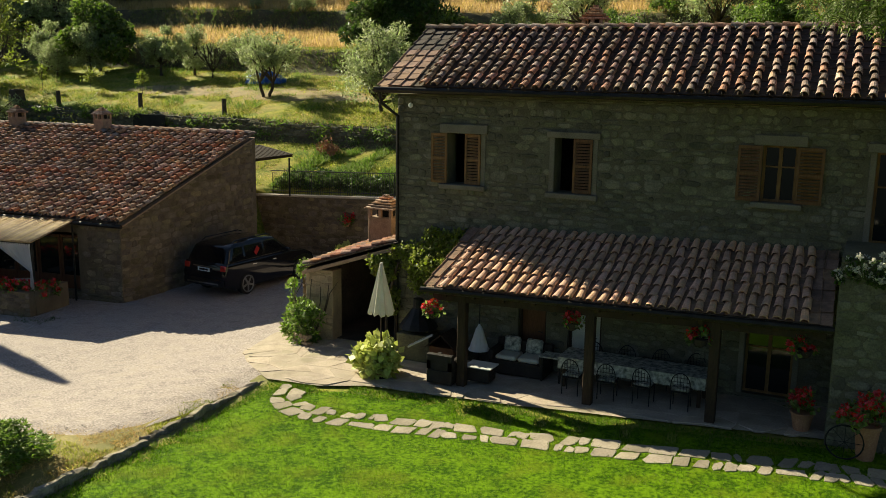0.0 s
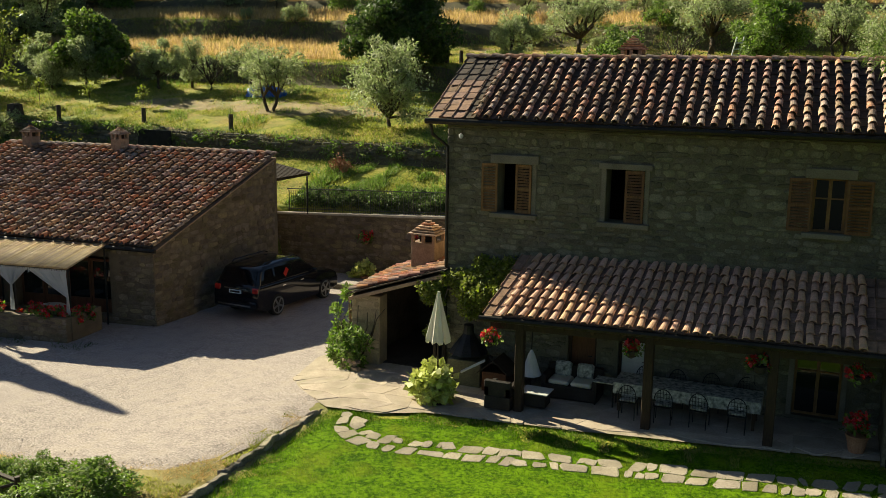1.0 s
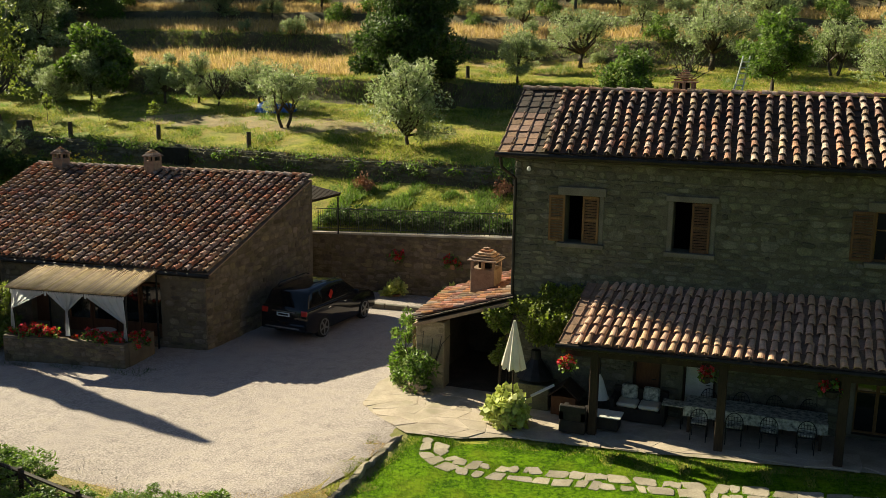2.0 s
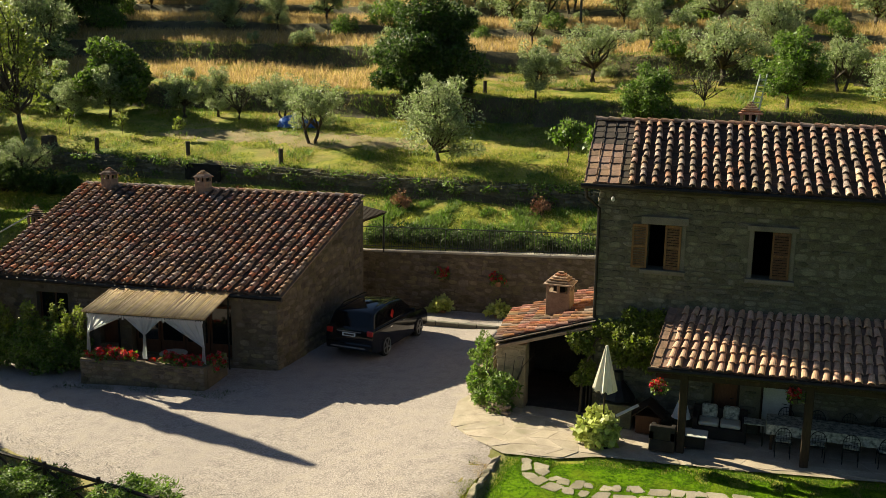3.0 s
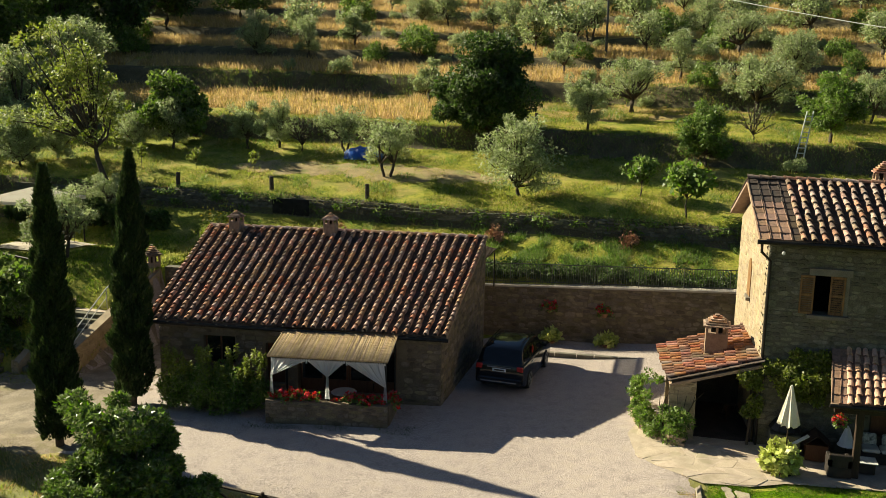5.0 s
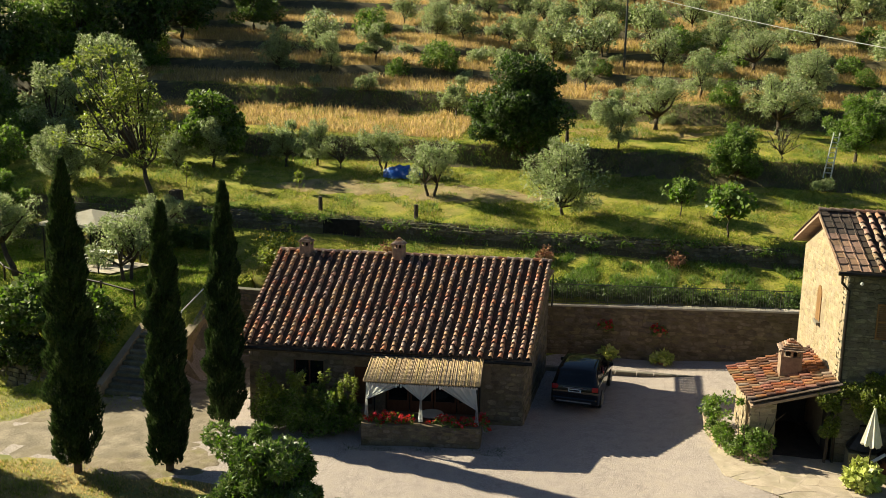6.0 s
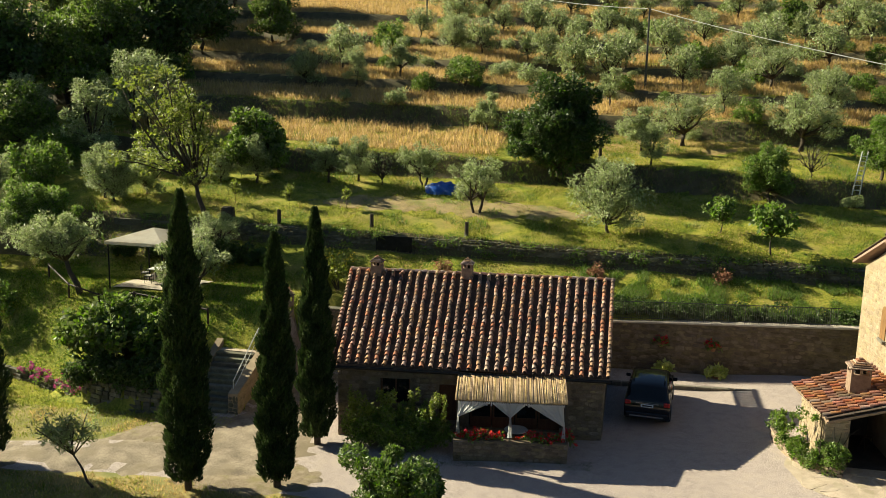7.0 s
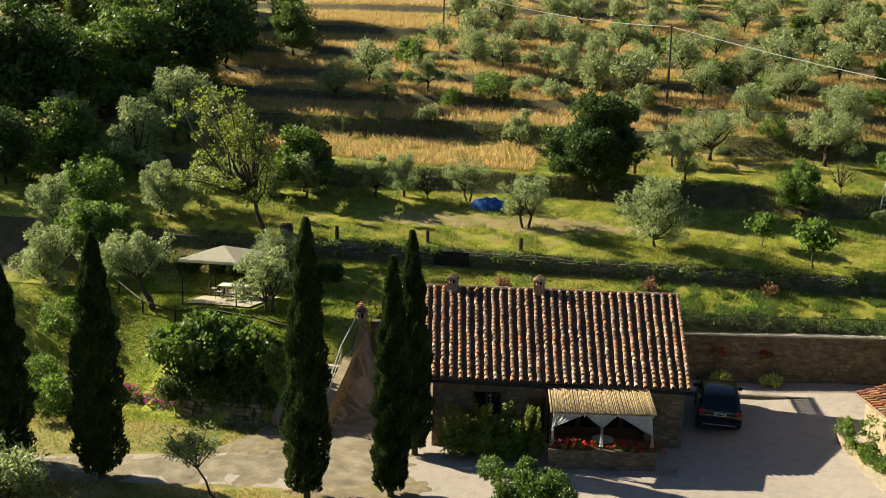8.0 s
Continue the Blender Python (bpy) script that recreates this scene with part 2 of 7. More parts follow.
def leaves_mesh(name, leaves, material):
    """A mesh of loose leaves from an (n, corners, 3) array."""
    n, k = len(leaves), leaves.shape[1]
    me = bpy.data.meshes.new(name)
    me.vertices.add(k * n)
    me.vertices.foreach_set("co", np.ascontiguousarray(leaves, dtype=np.float32).ravel())
    me.loops.add(k * n)
    me.loops.foreach_set("vertex_index", np.arange(k * n, dtype=np.int32))
    me.polygons.add(n)
    me.polygons.foreach_set("loop_start", np.arange(0, k * n, k, dtype=np.int32))
    me.update(calc_edges=True)
    me.materials.append(material)
    return me


def prism(bm, outline, z0, z1):
    """A solid from a plan outline (counterclockwise) between two heights; z1 may be a function of (x, y)."""
    top = z1 if callable(z1) else (lambda x, y: z1)
    low = z0 if callable(z0) else (lambda x, y: z0)
    a = [bm.verts.new((x, y, low(x, y))) for x, y in outline]
    b = [bm.verts.new((x, y, top(x, y))) for x, y in outline]
    n = len(outline)
    for i in range(n):
        bm.faces.new((a[i], a[(i + 1) % n], b[(i + 1) % n], b[i]))
    bm.faces.new(a[::-1])
    bm.faces.new(b)
    return bm


# ---- ground ----
PROFILE = [(12.7, 2.35), (14, 2.7), (18.2, 4.1), (18.55, 5.05), (24, 6.2), (30.6, 7.35), (31.7, 9.0), (40.5, 10.25),
           (42.4, 10.7), (43.5, 12.3), (49.5, 13.5), (50.8, 14.5), (58, 15.6), (59.2, 16.7), (67, 18.2), (68.2, 19.3), (78, 21.3),
           (79.5, 22.5), (92, 25.2), (94, 26.4), (170, 47)]


def lerp_table(table, v):
    if v <= table[0][0]:
        return table[0][1]
    for (a, za), (b, zb) in zip(table, table[1:]):
        if v <= b:
            return za + (zb - za) * (v - a) / (b - a)
    return table[-1][1]


def smooth(v):
    v = min(1.0, max(0.0, v))
    return v * v * (3 - 2 * v)


def wobble(x, y):
    """How far the terrace edges wander from straight lines."""
    grow = smooth((y - 19) / 14)
    far = smooth((y - 46) / 8)
    return grow * (0.9 * math.sin(x * 0.13 + 0.6) + 0.6 * math.sin(x * 0.31 + y * 0.05)) + far * 2.6 * noise.noise((x * 0.09, y * 0.03, 2.0))


def yard_z(x):
    return lerp_table([(-70, -1.6), (-40, -1.25), (-28, -0.95), (-16, -0.55), (-7, -0.45), (-2.6, -0.1), (30, -0.1)], x)


def bank_y(x):
    return lerp_table([(-60, 5.0), (-46, 4.6), (-42, 3.4), (-38, 1.4), (-34, 0.6), (-29.1, 0.6), (-28.9, 9.5)], x)


def front_z(x, y):
    """Yard, lawn and the garden west of the low building."""
    z = yard_z(x)
    if x > -1.95:
        z = lerp_table([(-6, -0.24), (-3.2, -0.06), (2, -0.06)], y) + 0.028 * min(10, max(0.0, x - 2.5))
    if x < -24.8:
        rise = 0.36 * smooth((x + 40.5) / 2) * smooth((-32.2 - x) / 0.8)
        z += (2.6 - z) * (rise * smooth((y - bank_y(x)) / 0.6) + (1 - rise) * smooth((y - bank_y(x)) / 7.8))
    elif x < -14.2 and y > 9.4:
        z = 2.3
    edge = -10.5 if x < -2.2 else -15.0
    if y < edge:
        z -= 0.42 * (edge - y) if y > -40 else 0.42 * (edge + 40)
    return z


def hill_z(x, y):
    return lerp_table(PROFILE, y + wobble(x, y)) + 0.02 * (-10 - x) * smooth((y - 12.7) / 8)


def ground_z(x, y):
    return hill_z(x, y) if y >= 12.66 else front_z(x, y)


def make_ground():
    xs = np.concatenate([np.arange(-140, -76, 6), np.arange(-76, 34, 0.8), np.arange(34, 110, 6)])
    ys = np.concatenate([np.arange(-70, -18, 4), np.arange(-18, 12.6, 0.6), [12.4, 12.66], np.arange(12.9, 97, 0.45), np.arange(97, 172, 5)])
    rnd = random.Random(3)
    verts, faces, mats = [], [], []
    for y in ys:
        for x in xs:
            z = ground_z(x, y)
            if y > 13:
                z += 0.10 * noise.noise((x * 0.35, y * 0.35, 0.0)) + 0.05 * noise.noise((x * 1.1, y * 1.1, 3.0))
            verts.append((x, y, z - 0.02))
    w = len(xs)
    for j in range(len(ys) - 1):
        for i in range(w - 1):
            faces.append((j * w + i, j * w + i + 1, (j + 1) * w + i + 1, (j + 1) * w + i))
            x, y = (xs[i] + xs[i + 1]) / 2, (ys[j] + ys[j + 1]) / 2
            steep = (ground_z(x, ys[j + 1]) - ground_z(x, ys[j])) / (ys[j + 1] - ys[j])
            v = noise.noise((x * 0.06, y * 0.13, 5.0))
            if y > 13 and steep > 0.45:
                mats.append(2)
            elif y > 44 and v > -0.35 or y > 33 and x < -22 and v > -0.3 or y > 31 and v > 0.28:
                mats.append(1)
            elif y < 12 and (x < -2 or y < -14):
                mats.append(3 if y < 0.5 else 0)
            else:
                mats.append(0)
    me = bpy.data.meshes.new("ground")
    me.from_pydata(verts, [], faces)
    for m in (M_MEADOW, M_DRY, M_BANK, M_TURF):
        me.materials.append(m)
    me.polygons.foreach_set("material_index", mats)
    me.shade_smooth()
    return tagged(new("ground", me), "terraced grassy hillside with dry strips behind a farmyard", "ground", kind="structure")


def sheet(name, outline, lift, material, label, category, cell=0.8, wave=0.12, seed=1, rim=-0.05):
    """A thin layer that lies on the ground inside a plan outline, with an uneven rim."""
    pts = []
    n = len(outline)
    for i in range(n):
        (x0, y0), (x1, y1) = outline[i], outline[(i + 1) % n]
        k = max(1, int(math.hypot(x1 - x0, y1 - y0) / cell))
        for j in range(k):
            x, y = x0 + (x1 - x0) * j / k, y0 + (y1 - y0) * j / k
            pts.append((x + wave * noise.noise((x * 1.7, y * 1.7, seed)), y + wave * noise.noise((x * 1.7, y * 1.7, seed + 9))))
    bm = bmesh.new()
    f = bm.faces.new([bm.verts.new((x, y, 0)) for x, y in pts])
    bmesh.ops.triangulate(bm, faces=[f])
    for _ in range(5):
        long = [e for e in bm.edges if e.calc_length() > cell * 1.9]
        if not long:
            break
        bmesh.ops.subdivide_edges(bm, edges=long, cuts=1, use_grid_fill=False)
        bmesh.ops.triangulate(bm, faces=bm.faces[:])
    for v in bm.verts:
        v.co.z = ground_z(v.co.x, v.co.y) + (lift if not v.is_boundary else rim)
    bmesh.ops.recalc_face_normals(bm, faces=bm.faces[:])
    ob = part(name, bm, material, soft=True)
    return tagged(ob, label, category, kind="structure")


make_ground()
DRIVE = [(-1.95, -3.6), (-2.1, -6.5), (-2.4, -8.4), (-5.5, -9.2), (-11, -8.9), (-18, -7.6), (-23, -6.6), (-29, -6.0), (-31.6, -6.1), (-35.5, -6.6), (-40.4, -6.7), (-56, -9.5),
         (-56, -7.0), (-41.8, -4.5), (-37, -3.4), (-34.6, -2.9), (-33.0, -1.9), (-31.8, -0.2), (-31.2, 1.4), (-29.6, 1.6), (-29.5, 9.1), (-24.6, 9.1), (-22.8, 0.9), (-12.6, 2.4), (-12.5, 12.5), (0.5, 12.5), (0.5, 0.45),
         (-2.0, 0.4), (-2.7, -0.8), (-2.3, -2.0), (-1.7, -2.8), (-1.6, -3.3)]
M_EARTH = surface("bare_earth", (0.14, 0.105, 0.065), (0.31, 0.25, 0.175), 2.5, 20, stain=(0.2, 0.18, 0.06), stain_scale=1.4, bump=0.9)
EARTH = [[(-29.0, -6.3), (-25.5, -6.9), (-22.8, -6.0), (-22.6, -4.2), (-24.4, -3.6), (-26.4, -4.9), (-28.4, -5.2)], [(-34.2, -2.9), (-31.4, -3.0), (-29.9, -1.6), (-30.4, 1.5), (-32.3, 0.8)],
         [(-40.0, -6.9), (-36.6, -6.7), (-35.6, -5.6), (-37.4, -5.0), (-39.8, -5.6)]]
TRACK = [(-24.6, -6.2), (-29, -5.85), (-31.6, -5.95), (-35.5, -6.4), (-40.4, -6.5), (-55.5, -9.2), (-55.5, -7.2), (-41.8, -4.7), (-37, -3.6), (-34.6, -3.1), (-33.0, -2.1), (-31.9, -0.3), (-31.3, 1.2), (-29.7, 1.5), (-29.3, 8.8), (-25.4, 8.8), (-24.4, 0.4), (-23.6, -2.6)]
M_TRACK = surface("earth_track", (0.13, 0.102, 0.072), (0.35, 0.287, 0.21), 1.3, 18, stain=(0.19, 0.15, 0.095), stain_scale=0.7, stain_amount=0.75, bump=1.0, crisp=0.13)
sheet("driveway", DRIVE, 0.03, M_GRAVEL, "pale pinkish gravel farmyard and drive", "driveway", rim=-0.03)
sheet("earth_track", TRACK, 0.042, M_TRACK, "grey-brown earth track beyond the gravel yard", "track", cell=0.6, wave=0.4, seed=33, rim=-0.03)
for k, outline in enumerate(EARTH):
    sheet("bare_earth", outline, 0.06, M_EARTH, "trodden brown earth beside the drive", "earth", cell=0.4, wave=0.3, seed=20 + k, rim=-0.02)
WORN_FIELD = [(-35.5, 23.0), (-33.0, 24.2), (-30.3, 25.5), (-26.5, 25.4), (-23.6, 26.0), (-19.0, 26.3), (-14.5, 25.4), (-10.0, 24.6), (-10.6, 23.7), (-15.5, 23.2), (-19.5, 22.2), (-22.6, 22.4), (-25.2, 22.9), (-28.5, 21.8), (-32.0, 22.6)]
M_WORN = surface("trodden_grass_earth", (0.2, 0.15, 0.065), (0.44, 0.335, 0.165), 1.6, 22, stain=(0.17, 0.19, 0.045), stain_scale=0.8, stain_amount=0.8, bump=0.8)
sheet("worn_field", WORN_FIELD, 0.03, M_WORN, "trodden tan earth in the mown field", "earth", cell=0.5, wave=0.8, seed=29, rim=-0.04)
LAWN = [(-1.75, -3.75), (-1.2, -3.8), (-0.3, -3.7), (0.8, -3.2), (2, -3.0), (4.6, -2.85), (8.5, -2.45), (12.8, -1.95), (24, -1.4), (24, -14.5), (-1.75, -14.5)]
sheet("lawn", LAWN, 0.015, M_LAWN, "bright green mown lawn before the farmhouse", "lawn", wave=0.05)
TERRACE = [(-4.0, -1.9), (-3.25, -2.75), (-2.35, -3.4), (-1.75, -3.8), (-0.3, -3.65), (0.8, -3.15), (2, -2.95), (4.6, -2.8), (8.5, -2.4), (12.8, -1.9), (20, -1.6), (20, 0.2), (-0.2, 0.2), (-3.0, 0.2), (-4.2, 0.9), (-4.4, 0.2)]

M_JOINT = surface("sandy_joint", (0.33, 0.265, 0.2), (0.48, 0.395, 0.305), 2, 30, stain=(0.24, 0.215, 0.13), stain_scale=1.5, bump=0.5)


def floor_z(x):
    return 0.028 * min(10, max(0.0, x - 2.5))


sheet("terrace", TERRACE, 0.059, M_JOINT, "flagstone terrace bed along the farmhouse", "terrace", cell=0.32, wave=0.04, rim=0.04)


def pebbles(name, label, area, count, size, material, seed, keep):
    """Small loose stones on the ground: three-sided chips."""
    g = np.random.RandomState(seed)
    x, y = g.uniform(area[0], area[1], count), g.uniform(area[2], area[3], count)
    ok = np.array([keep(a, b) for a, b in zip(x, y)], bool)
    x, y = x[ok], y[ok]
    n = len(x)
    z = np.array([ground_z(a, b) for a, b in zip(x, y)]) + 0.025
    r = size * g.uniform(0.45, 1.5, n) ** 1.4
    t = g.uniform(0, 2 * np.pi, n)
    rim = [np.stack([x + r * np.cos(t + k), y + r * np.sin(t + k), z], 1) for k in (0.0, 1.9, 4.1)]
    top = np.stack([x + g.normal(0, 0.25, n) * r, y + g.normal(0, 0.25, n) * r, z + r * g.uniform(0.3, 0.6, n)], 1)
    tris = np.concatenate([np.stack([rim[k], rim[(k + 1) % 3], top], 1) for k in range(3)])
    return tagged(new(name, leaves_mesh(name, tris, material)), label, "gravel", kind="stuff")


# ---- masonry and roofs ----
def stone_mesh(seed, w, h, d=0.05, material=None):
    """One rough block that stands proud of a wall: front at +y local minus, with chipped corners."""
    r = random.Random(seed)
    j = lambda a: r.uniform(-a, a)
    bm = bmesh.new()
    rim = []
    for k in range(7):
        a = 2 * math.pi * (k + r.uniform(-0.3, 0.3)) / 7
        c, s = math.cos(a), math.sin(a)
        q = r.uniform(0.88, 1.12) / (abs(c) ** 3.2 + abs(s) ** 3.2) ** (1 / 3.2)
        rim.append((c * q * w / 2, s * q * h / 2))
    back = [bm.verts.new((x, 0.6, z)) for x, z in rim]
    mid = [bm.verts.new((x * 0.97, -d * r.uniform(0.3, 0.6), z * 0.97)) for x, z in rim]
    top = [bm.verts.new((x * r.uniform(0.66, 0.86), -d * r.uniform(0.8, 1.2), z * r.uniform(0.66, 0.86))) for x, z in rim]
    for a, b in ((back, mid), (mid, top)):
        for k in range(7):
            bm.faces.new((a[k], a[(k + 1) % 7], b[(k + 1) % 7], b[k]))
    bm.faces.new(top)
    me = bpy.data.meshes.new("stone")
    bm.to_mesh(me)
    bm.free()
    if material:
        me.materials.append(material)
    return me


STONE_SHAPES = [stone_mesh(40 + k, 1, 1, 1.0, M_STONE) for k in range(10)]

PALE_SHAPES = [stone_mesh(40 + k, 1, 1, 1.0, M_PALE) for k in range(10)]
WARM_SHAPES = [stone_mesh(40 + k, 1, 1, 1.0, M_WARM) for k in range(10)]


def masonry(parent, origin, along, out, width, top, holes=(), course=0.2, length=0.34, single=120, seed=1, proud=0.026, low=0.0, zone=None, pale=False, warm=False):
    """Rubble courses on a wall face. origin: lower corner; along, out: unit vectors; top(u): height of the face;
    holes: (u0, u1, v0, v1). The first stones inside zone (u0, u1, v0, v1) are objects of their own, the rest one mesh."""
    r = random.Random(seed)
    origin, along, out = Vector(origin), Vector(along).normalized(), Vector(out).normalized()
    turn = Matrix((along, -out, Vector((0, 0, 1)))).transposed().to_4x4()
    verts, faces, count = [], [], 0
    v = low
    peak = max(top(width * k / 8) for k in range(9))
    while v < peak:
        h = course * r.uniform(0.6, 1.35)
        u = r.uniform(-0.3, 0) * length
        while u < width:
            w = length * r.uniform(0.45, 1.7)
            u0, u1 = max(u, 0.0), min(u + w, width)
            u += w
            if u1 - u0 < 0.06:
                continue
            hh = min(h, min(top(u0), top(u1)) - v)
            if hh < 0.05 or any(u0 < b - 0.01 and u1 > a + 0.01 and v < d - 0.01 and v + hh > c + 0.01 for a, b, c, d in holes):
                continue
            edge = any(abs(u0 - b) < 0.2 or abs(u1 - a) < 0.2 or abs(v - d) < 0.2 or abs(v + hh - c) < 0.2 for a, b, c, d in holes)
            wave = 0.0 if edge or v + hh > peak - 0.3 else 0.085 * noise.noise((u * 0.9, v * 0.8, seed)) + r.uniform(-0.03, 0.03)
            tall = r.uniform(0.8, 1.12) * (1.35 if r.random() < 0.12 and not edge else 1.0)
            place = origin + along * ((u0 + u1) / 2) + Vector((0, 0, v + hh / 2 + wave))
            size = Matrix.Diagonal(((u1 - u0) - 0.012, proud * r.uniform(0.35, 1.4), (hh - 0.012) * tall, 1))
            m = Matrix.Translation(place) @ turn @ Matrix.Rotation(0.0 if edge else r.gauss(0, 0.08), 4, "Y") @ size
            shape = r.choice(PALE_SHAPES if pale else WARM_SHAPES if warm else STONE_SHAPES)
            inside = zone is None or zone[0] < (u0 + u1) / 2 < zone[1] and zone[2] < v < zone[3]
            if inside and count < single:
                ob = piece("stone", shape, parent, m)
                count += 1
            else:
                k = len(verts)
                verts += [m @ p.co for p in shape.vertices]
                faces += [[k + i for i in f.vertices] for f in shape.polygons]
        v += h
    if verts:
        me = bpy.data.meshes.new("rubble")
        me.from_pydata(verts, [], faces)
        me.materials.append(M_PALES if pale else M_WARMS if warm else M_STONES)
        ob = new("rubble", me)
        ob.parent = parent
        tagged(ob, kind="stuff")


def cover_mesh(pitch, step, material, fat=0.29, rise=1.0, tip=0.07):
    """A tapered half-round clay tile, its length along +y, lower end wider."""
    bm = bmesh.new()
    n, length = 6, step * 1.2
    loops = []
    for y, r in ((0, pitch * fat), (length, pitch * fat * 0.74)):
        lift = tip if y == 0 else 0.01
        outer = [bm.verts.new((r * math.cos(a), y, lift + r * rise * math.sin(a))) for a in (math.pi * k / n for k in range(n + 1))]
        inner = [bm.verts.new(((r - 0.018) * math.cos(a), y, lift + (r - 0.018) * rise * math.sin(a))) for a in (math.pi * k / n for k in range(n + 1))]
        loops.append((outer, inner))
    (o0, i0), (o1, i1) = loops
    for k in range(n):
        bm.faces.new((o0[k], o1[k], o1[k + 1], o0[k + 1]))
        bm.faces.new((i0[k], i0[k + 1], i1[k + 1], i1[k]))
        bm.faces.new((o0[k], o0[k + 1], i0[k + 1], i0[k]))
    me = bpy.data.meshes.new("cover_tile")
    bm.to_mesh(me)
    bm.free()
    return finish(me, material, False)


def pan_mesh(pitch, step, material):
    """A flat tile with raised rims."""
    w, length, h = pitch * 0.49, step * 1.15, 0.03
    bm = bmesh.new()
    loops = []
    for y, lift in ((0, 0.03), (length, 0.004)):
        loops.append([bm.verts.new((x, y, z + lift)) for x, z in ((-w, 0), (-w, h), (-w * 0.88, h), (-w * 0.84, 0.008), (w * 0.84, 0.008), (w * 0.88, h), (w, h), (w, 0))])
    a, b = loops
    for k in range(8):
        bm.faces.new((a[k], b[k], b[(k + 1) % 8], a[(k + 1) % 8]))
    bm.faces.new(a[::-1])
    bm.faces.new(b)
    me = bpy.data.meshes.new("pan_tile")
    bm.to_mesh(me)
    bm.free()
    return finish(me, material, False)


def tiled_roof(parent, e0, e1, r0, r1, columns, rows, tile, pan, tiles_joined, bare=(), single=300, seed=1, sag=0.03, thick=0.1, ridge=True, fat=0.29, rise=1.0, verge=False):
    """Clay pans and covers on the slope between the eave e0-e1 and the ridge r0-r1. bare: columns with no cover tiles."""
    r = random.Random(seed)
    e0, e1, r0, r1 = (Vector(p) for p in (e0, e1, r0, r1))
    up = ((r0 - e0).normalized() + (r1 - e1).normalized()).normalized()
    nrm = (e1 - e0).cross(r0 - e0).normalized()
    bm = bmesh.new()
    top = [bm.verts.new(p - nrm * (sag * 1.6 + 0.03)) for p in (e0, e1, r1, r0)]
    low = [bm.verts.new(p - nrm * (sag * 1.6 + 0.03 + thick)) for p in (e0, e1, r1, r0)]
    bm.faces.new(top)
    bm.faces.new(low[::-1])
    for k in range(4):
        bm.faces.new((top[k], low[k], low[(k + 1) % 4], top[(k + 1) % 4]))
    roof = part("roof", bm, M_BRICK, parent, "tiled clay roof")
    pitch = (e1 - e0).length / columns
    step = (r0 - e0).length / rows
    cover, flat = cover_mesh(pitch, step, tile, fat, rise), pan_mesh(pitch, step, pan)
    laid = pan_mesh(pitch, step * 1.02, M_NEWPAN)
    place = lambda u, v: (e0.lerp(e1, u)).lerp(r0.lerp(r1, u), v)
    done = {"c": 0, "p": 0}
    left = {"c": ([], []), "p": ([], [])}

    def put(kind, mesh, u, v, lift, slack):
        o = place(u, v) + nrm * (lift - sag * math.sin(math.pi * u) * math.sin(math.pi * v))
        y = (place(u, min(v + 0.02, 1.02)) - place(u, v)).normalized()
        x = y.cross(nrm).normalized()
        m = Matrix((x, y, nrm)).transposed().to_4x4()
        m = Matrix.Translation(o) @ m @ Matrix.Rotation(r.uniform(-slack, slack), 4, "Z") @ Matrix.Translation((r.uniform(-slack, slack) * 0.25, r.uniform(-slack, slack) * 0.4, r.uniform(0, 0.008)))
        if done[kind] < single:
            piece("cover_tile" if kind == "c" else "pan_tile", mesh, roof, m)
            done[kind] += 1
        else:
            vs, fs = left[kind]
            k = len(vs)
            vs += [m @ p.co for p in mesh.vertices]
            fs += [[k + i for i in f.vertices] for f in mesh.polygons]

    for j in range(rows):
        for i in range(columns):
            if (i in bare or i == 0) and (i + 1 in bare or i == columns - 1):
                put("p", laid, (i + 0.5) / columns, j / rows, 0.012 * (j % 2), 0.06)
            else:
                put("p", flat, (i + 0.5) / columns, j / rows, 0.0, 0.03)
            if i not in bare and i > 0:
                put("c", cover, i / columns, (j - 0.12) / rows, 0.03, 0.085)
        if verge:
            put("c", cover, 0.12 / columns, (j - 0.12) / rows, 0.03, 0.03)
            put("c", cover, 1 - 0.12 / columns, (j - 0.12) / rows, 0.03, 0.03)
    for kind, name in (("c", "cover_tiles"), ("p", "pan_tiles")):
        vs, fs = left[kind]
        if vs:
            me = bpy.data.meshes.new(name)
            me.from_pydata(vs, [], fs)
            me.materials.append(tiles_joined if kind == "c" else pan)
            ob = new(name, me)
            ob.parent = roof
            tagged(ob, kind="stuff")
    if ridge:
        along = (r1 - r0).normalized()
        k = int((r1 - r0).length / 0.42)
        cap = cover_mesh(0.52, 0.42, tile, 0.29, 0.8, 0.035)
        side = along.cross(Vector((0, 0, 1))).normalized()
        for i in range(k):
            m = Matrix((side, along, Vector((0, 0, 1)))).transposed().to_4x4()
            piece("ridge_tile", cap, roof, Matrix.Translation(r0.lerp(r1, i / k) + Vector((0, 0, 0.03))) @ m @ Matrix.Rotation(r.uniform(-0.03, 0.03), 4, "Z"))
    return roof


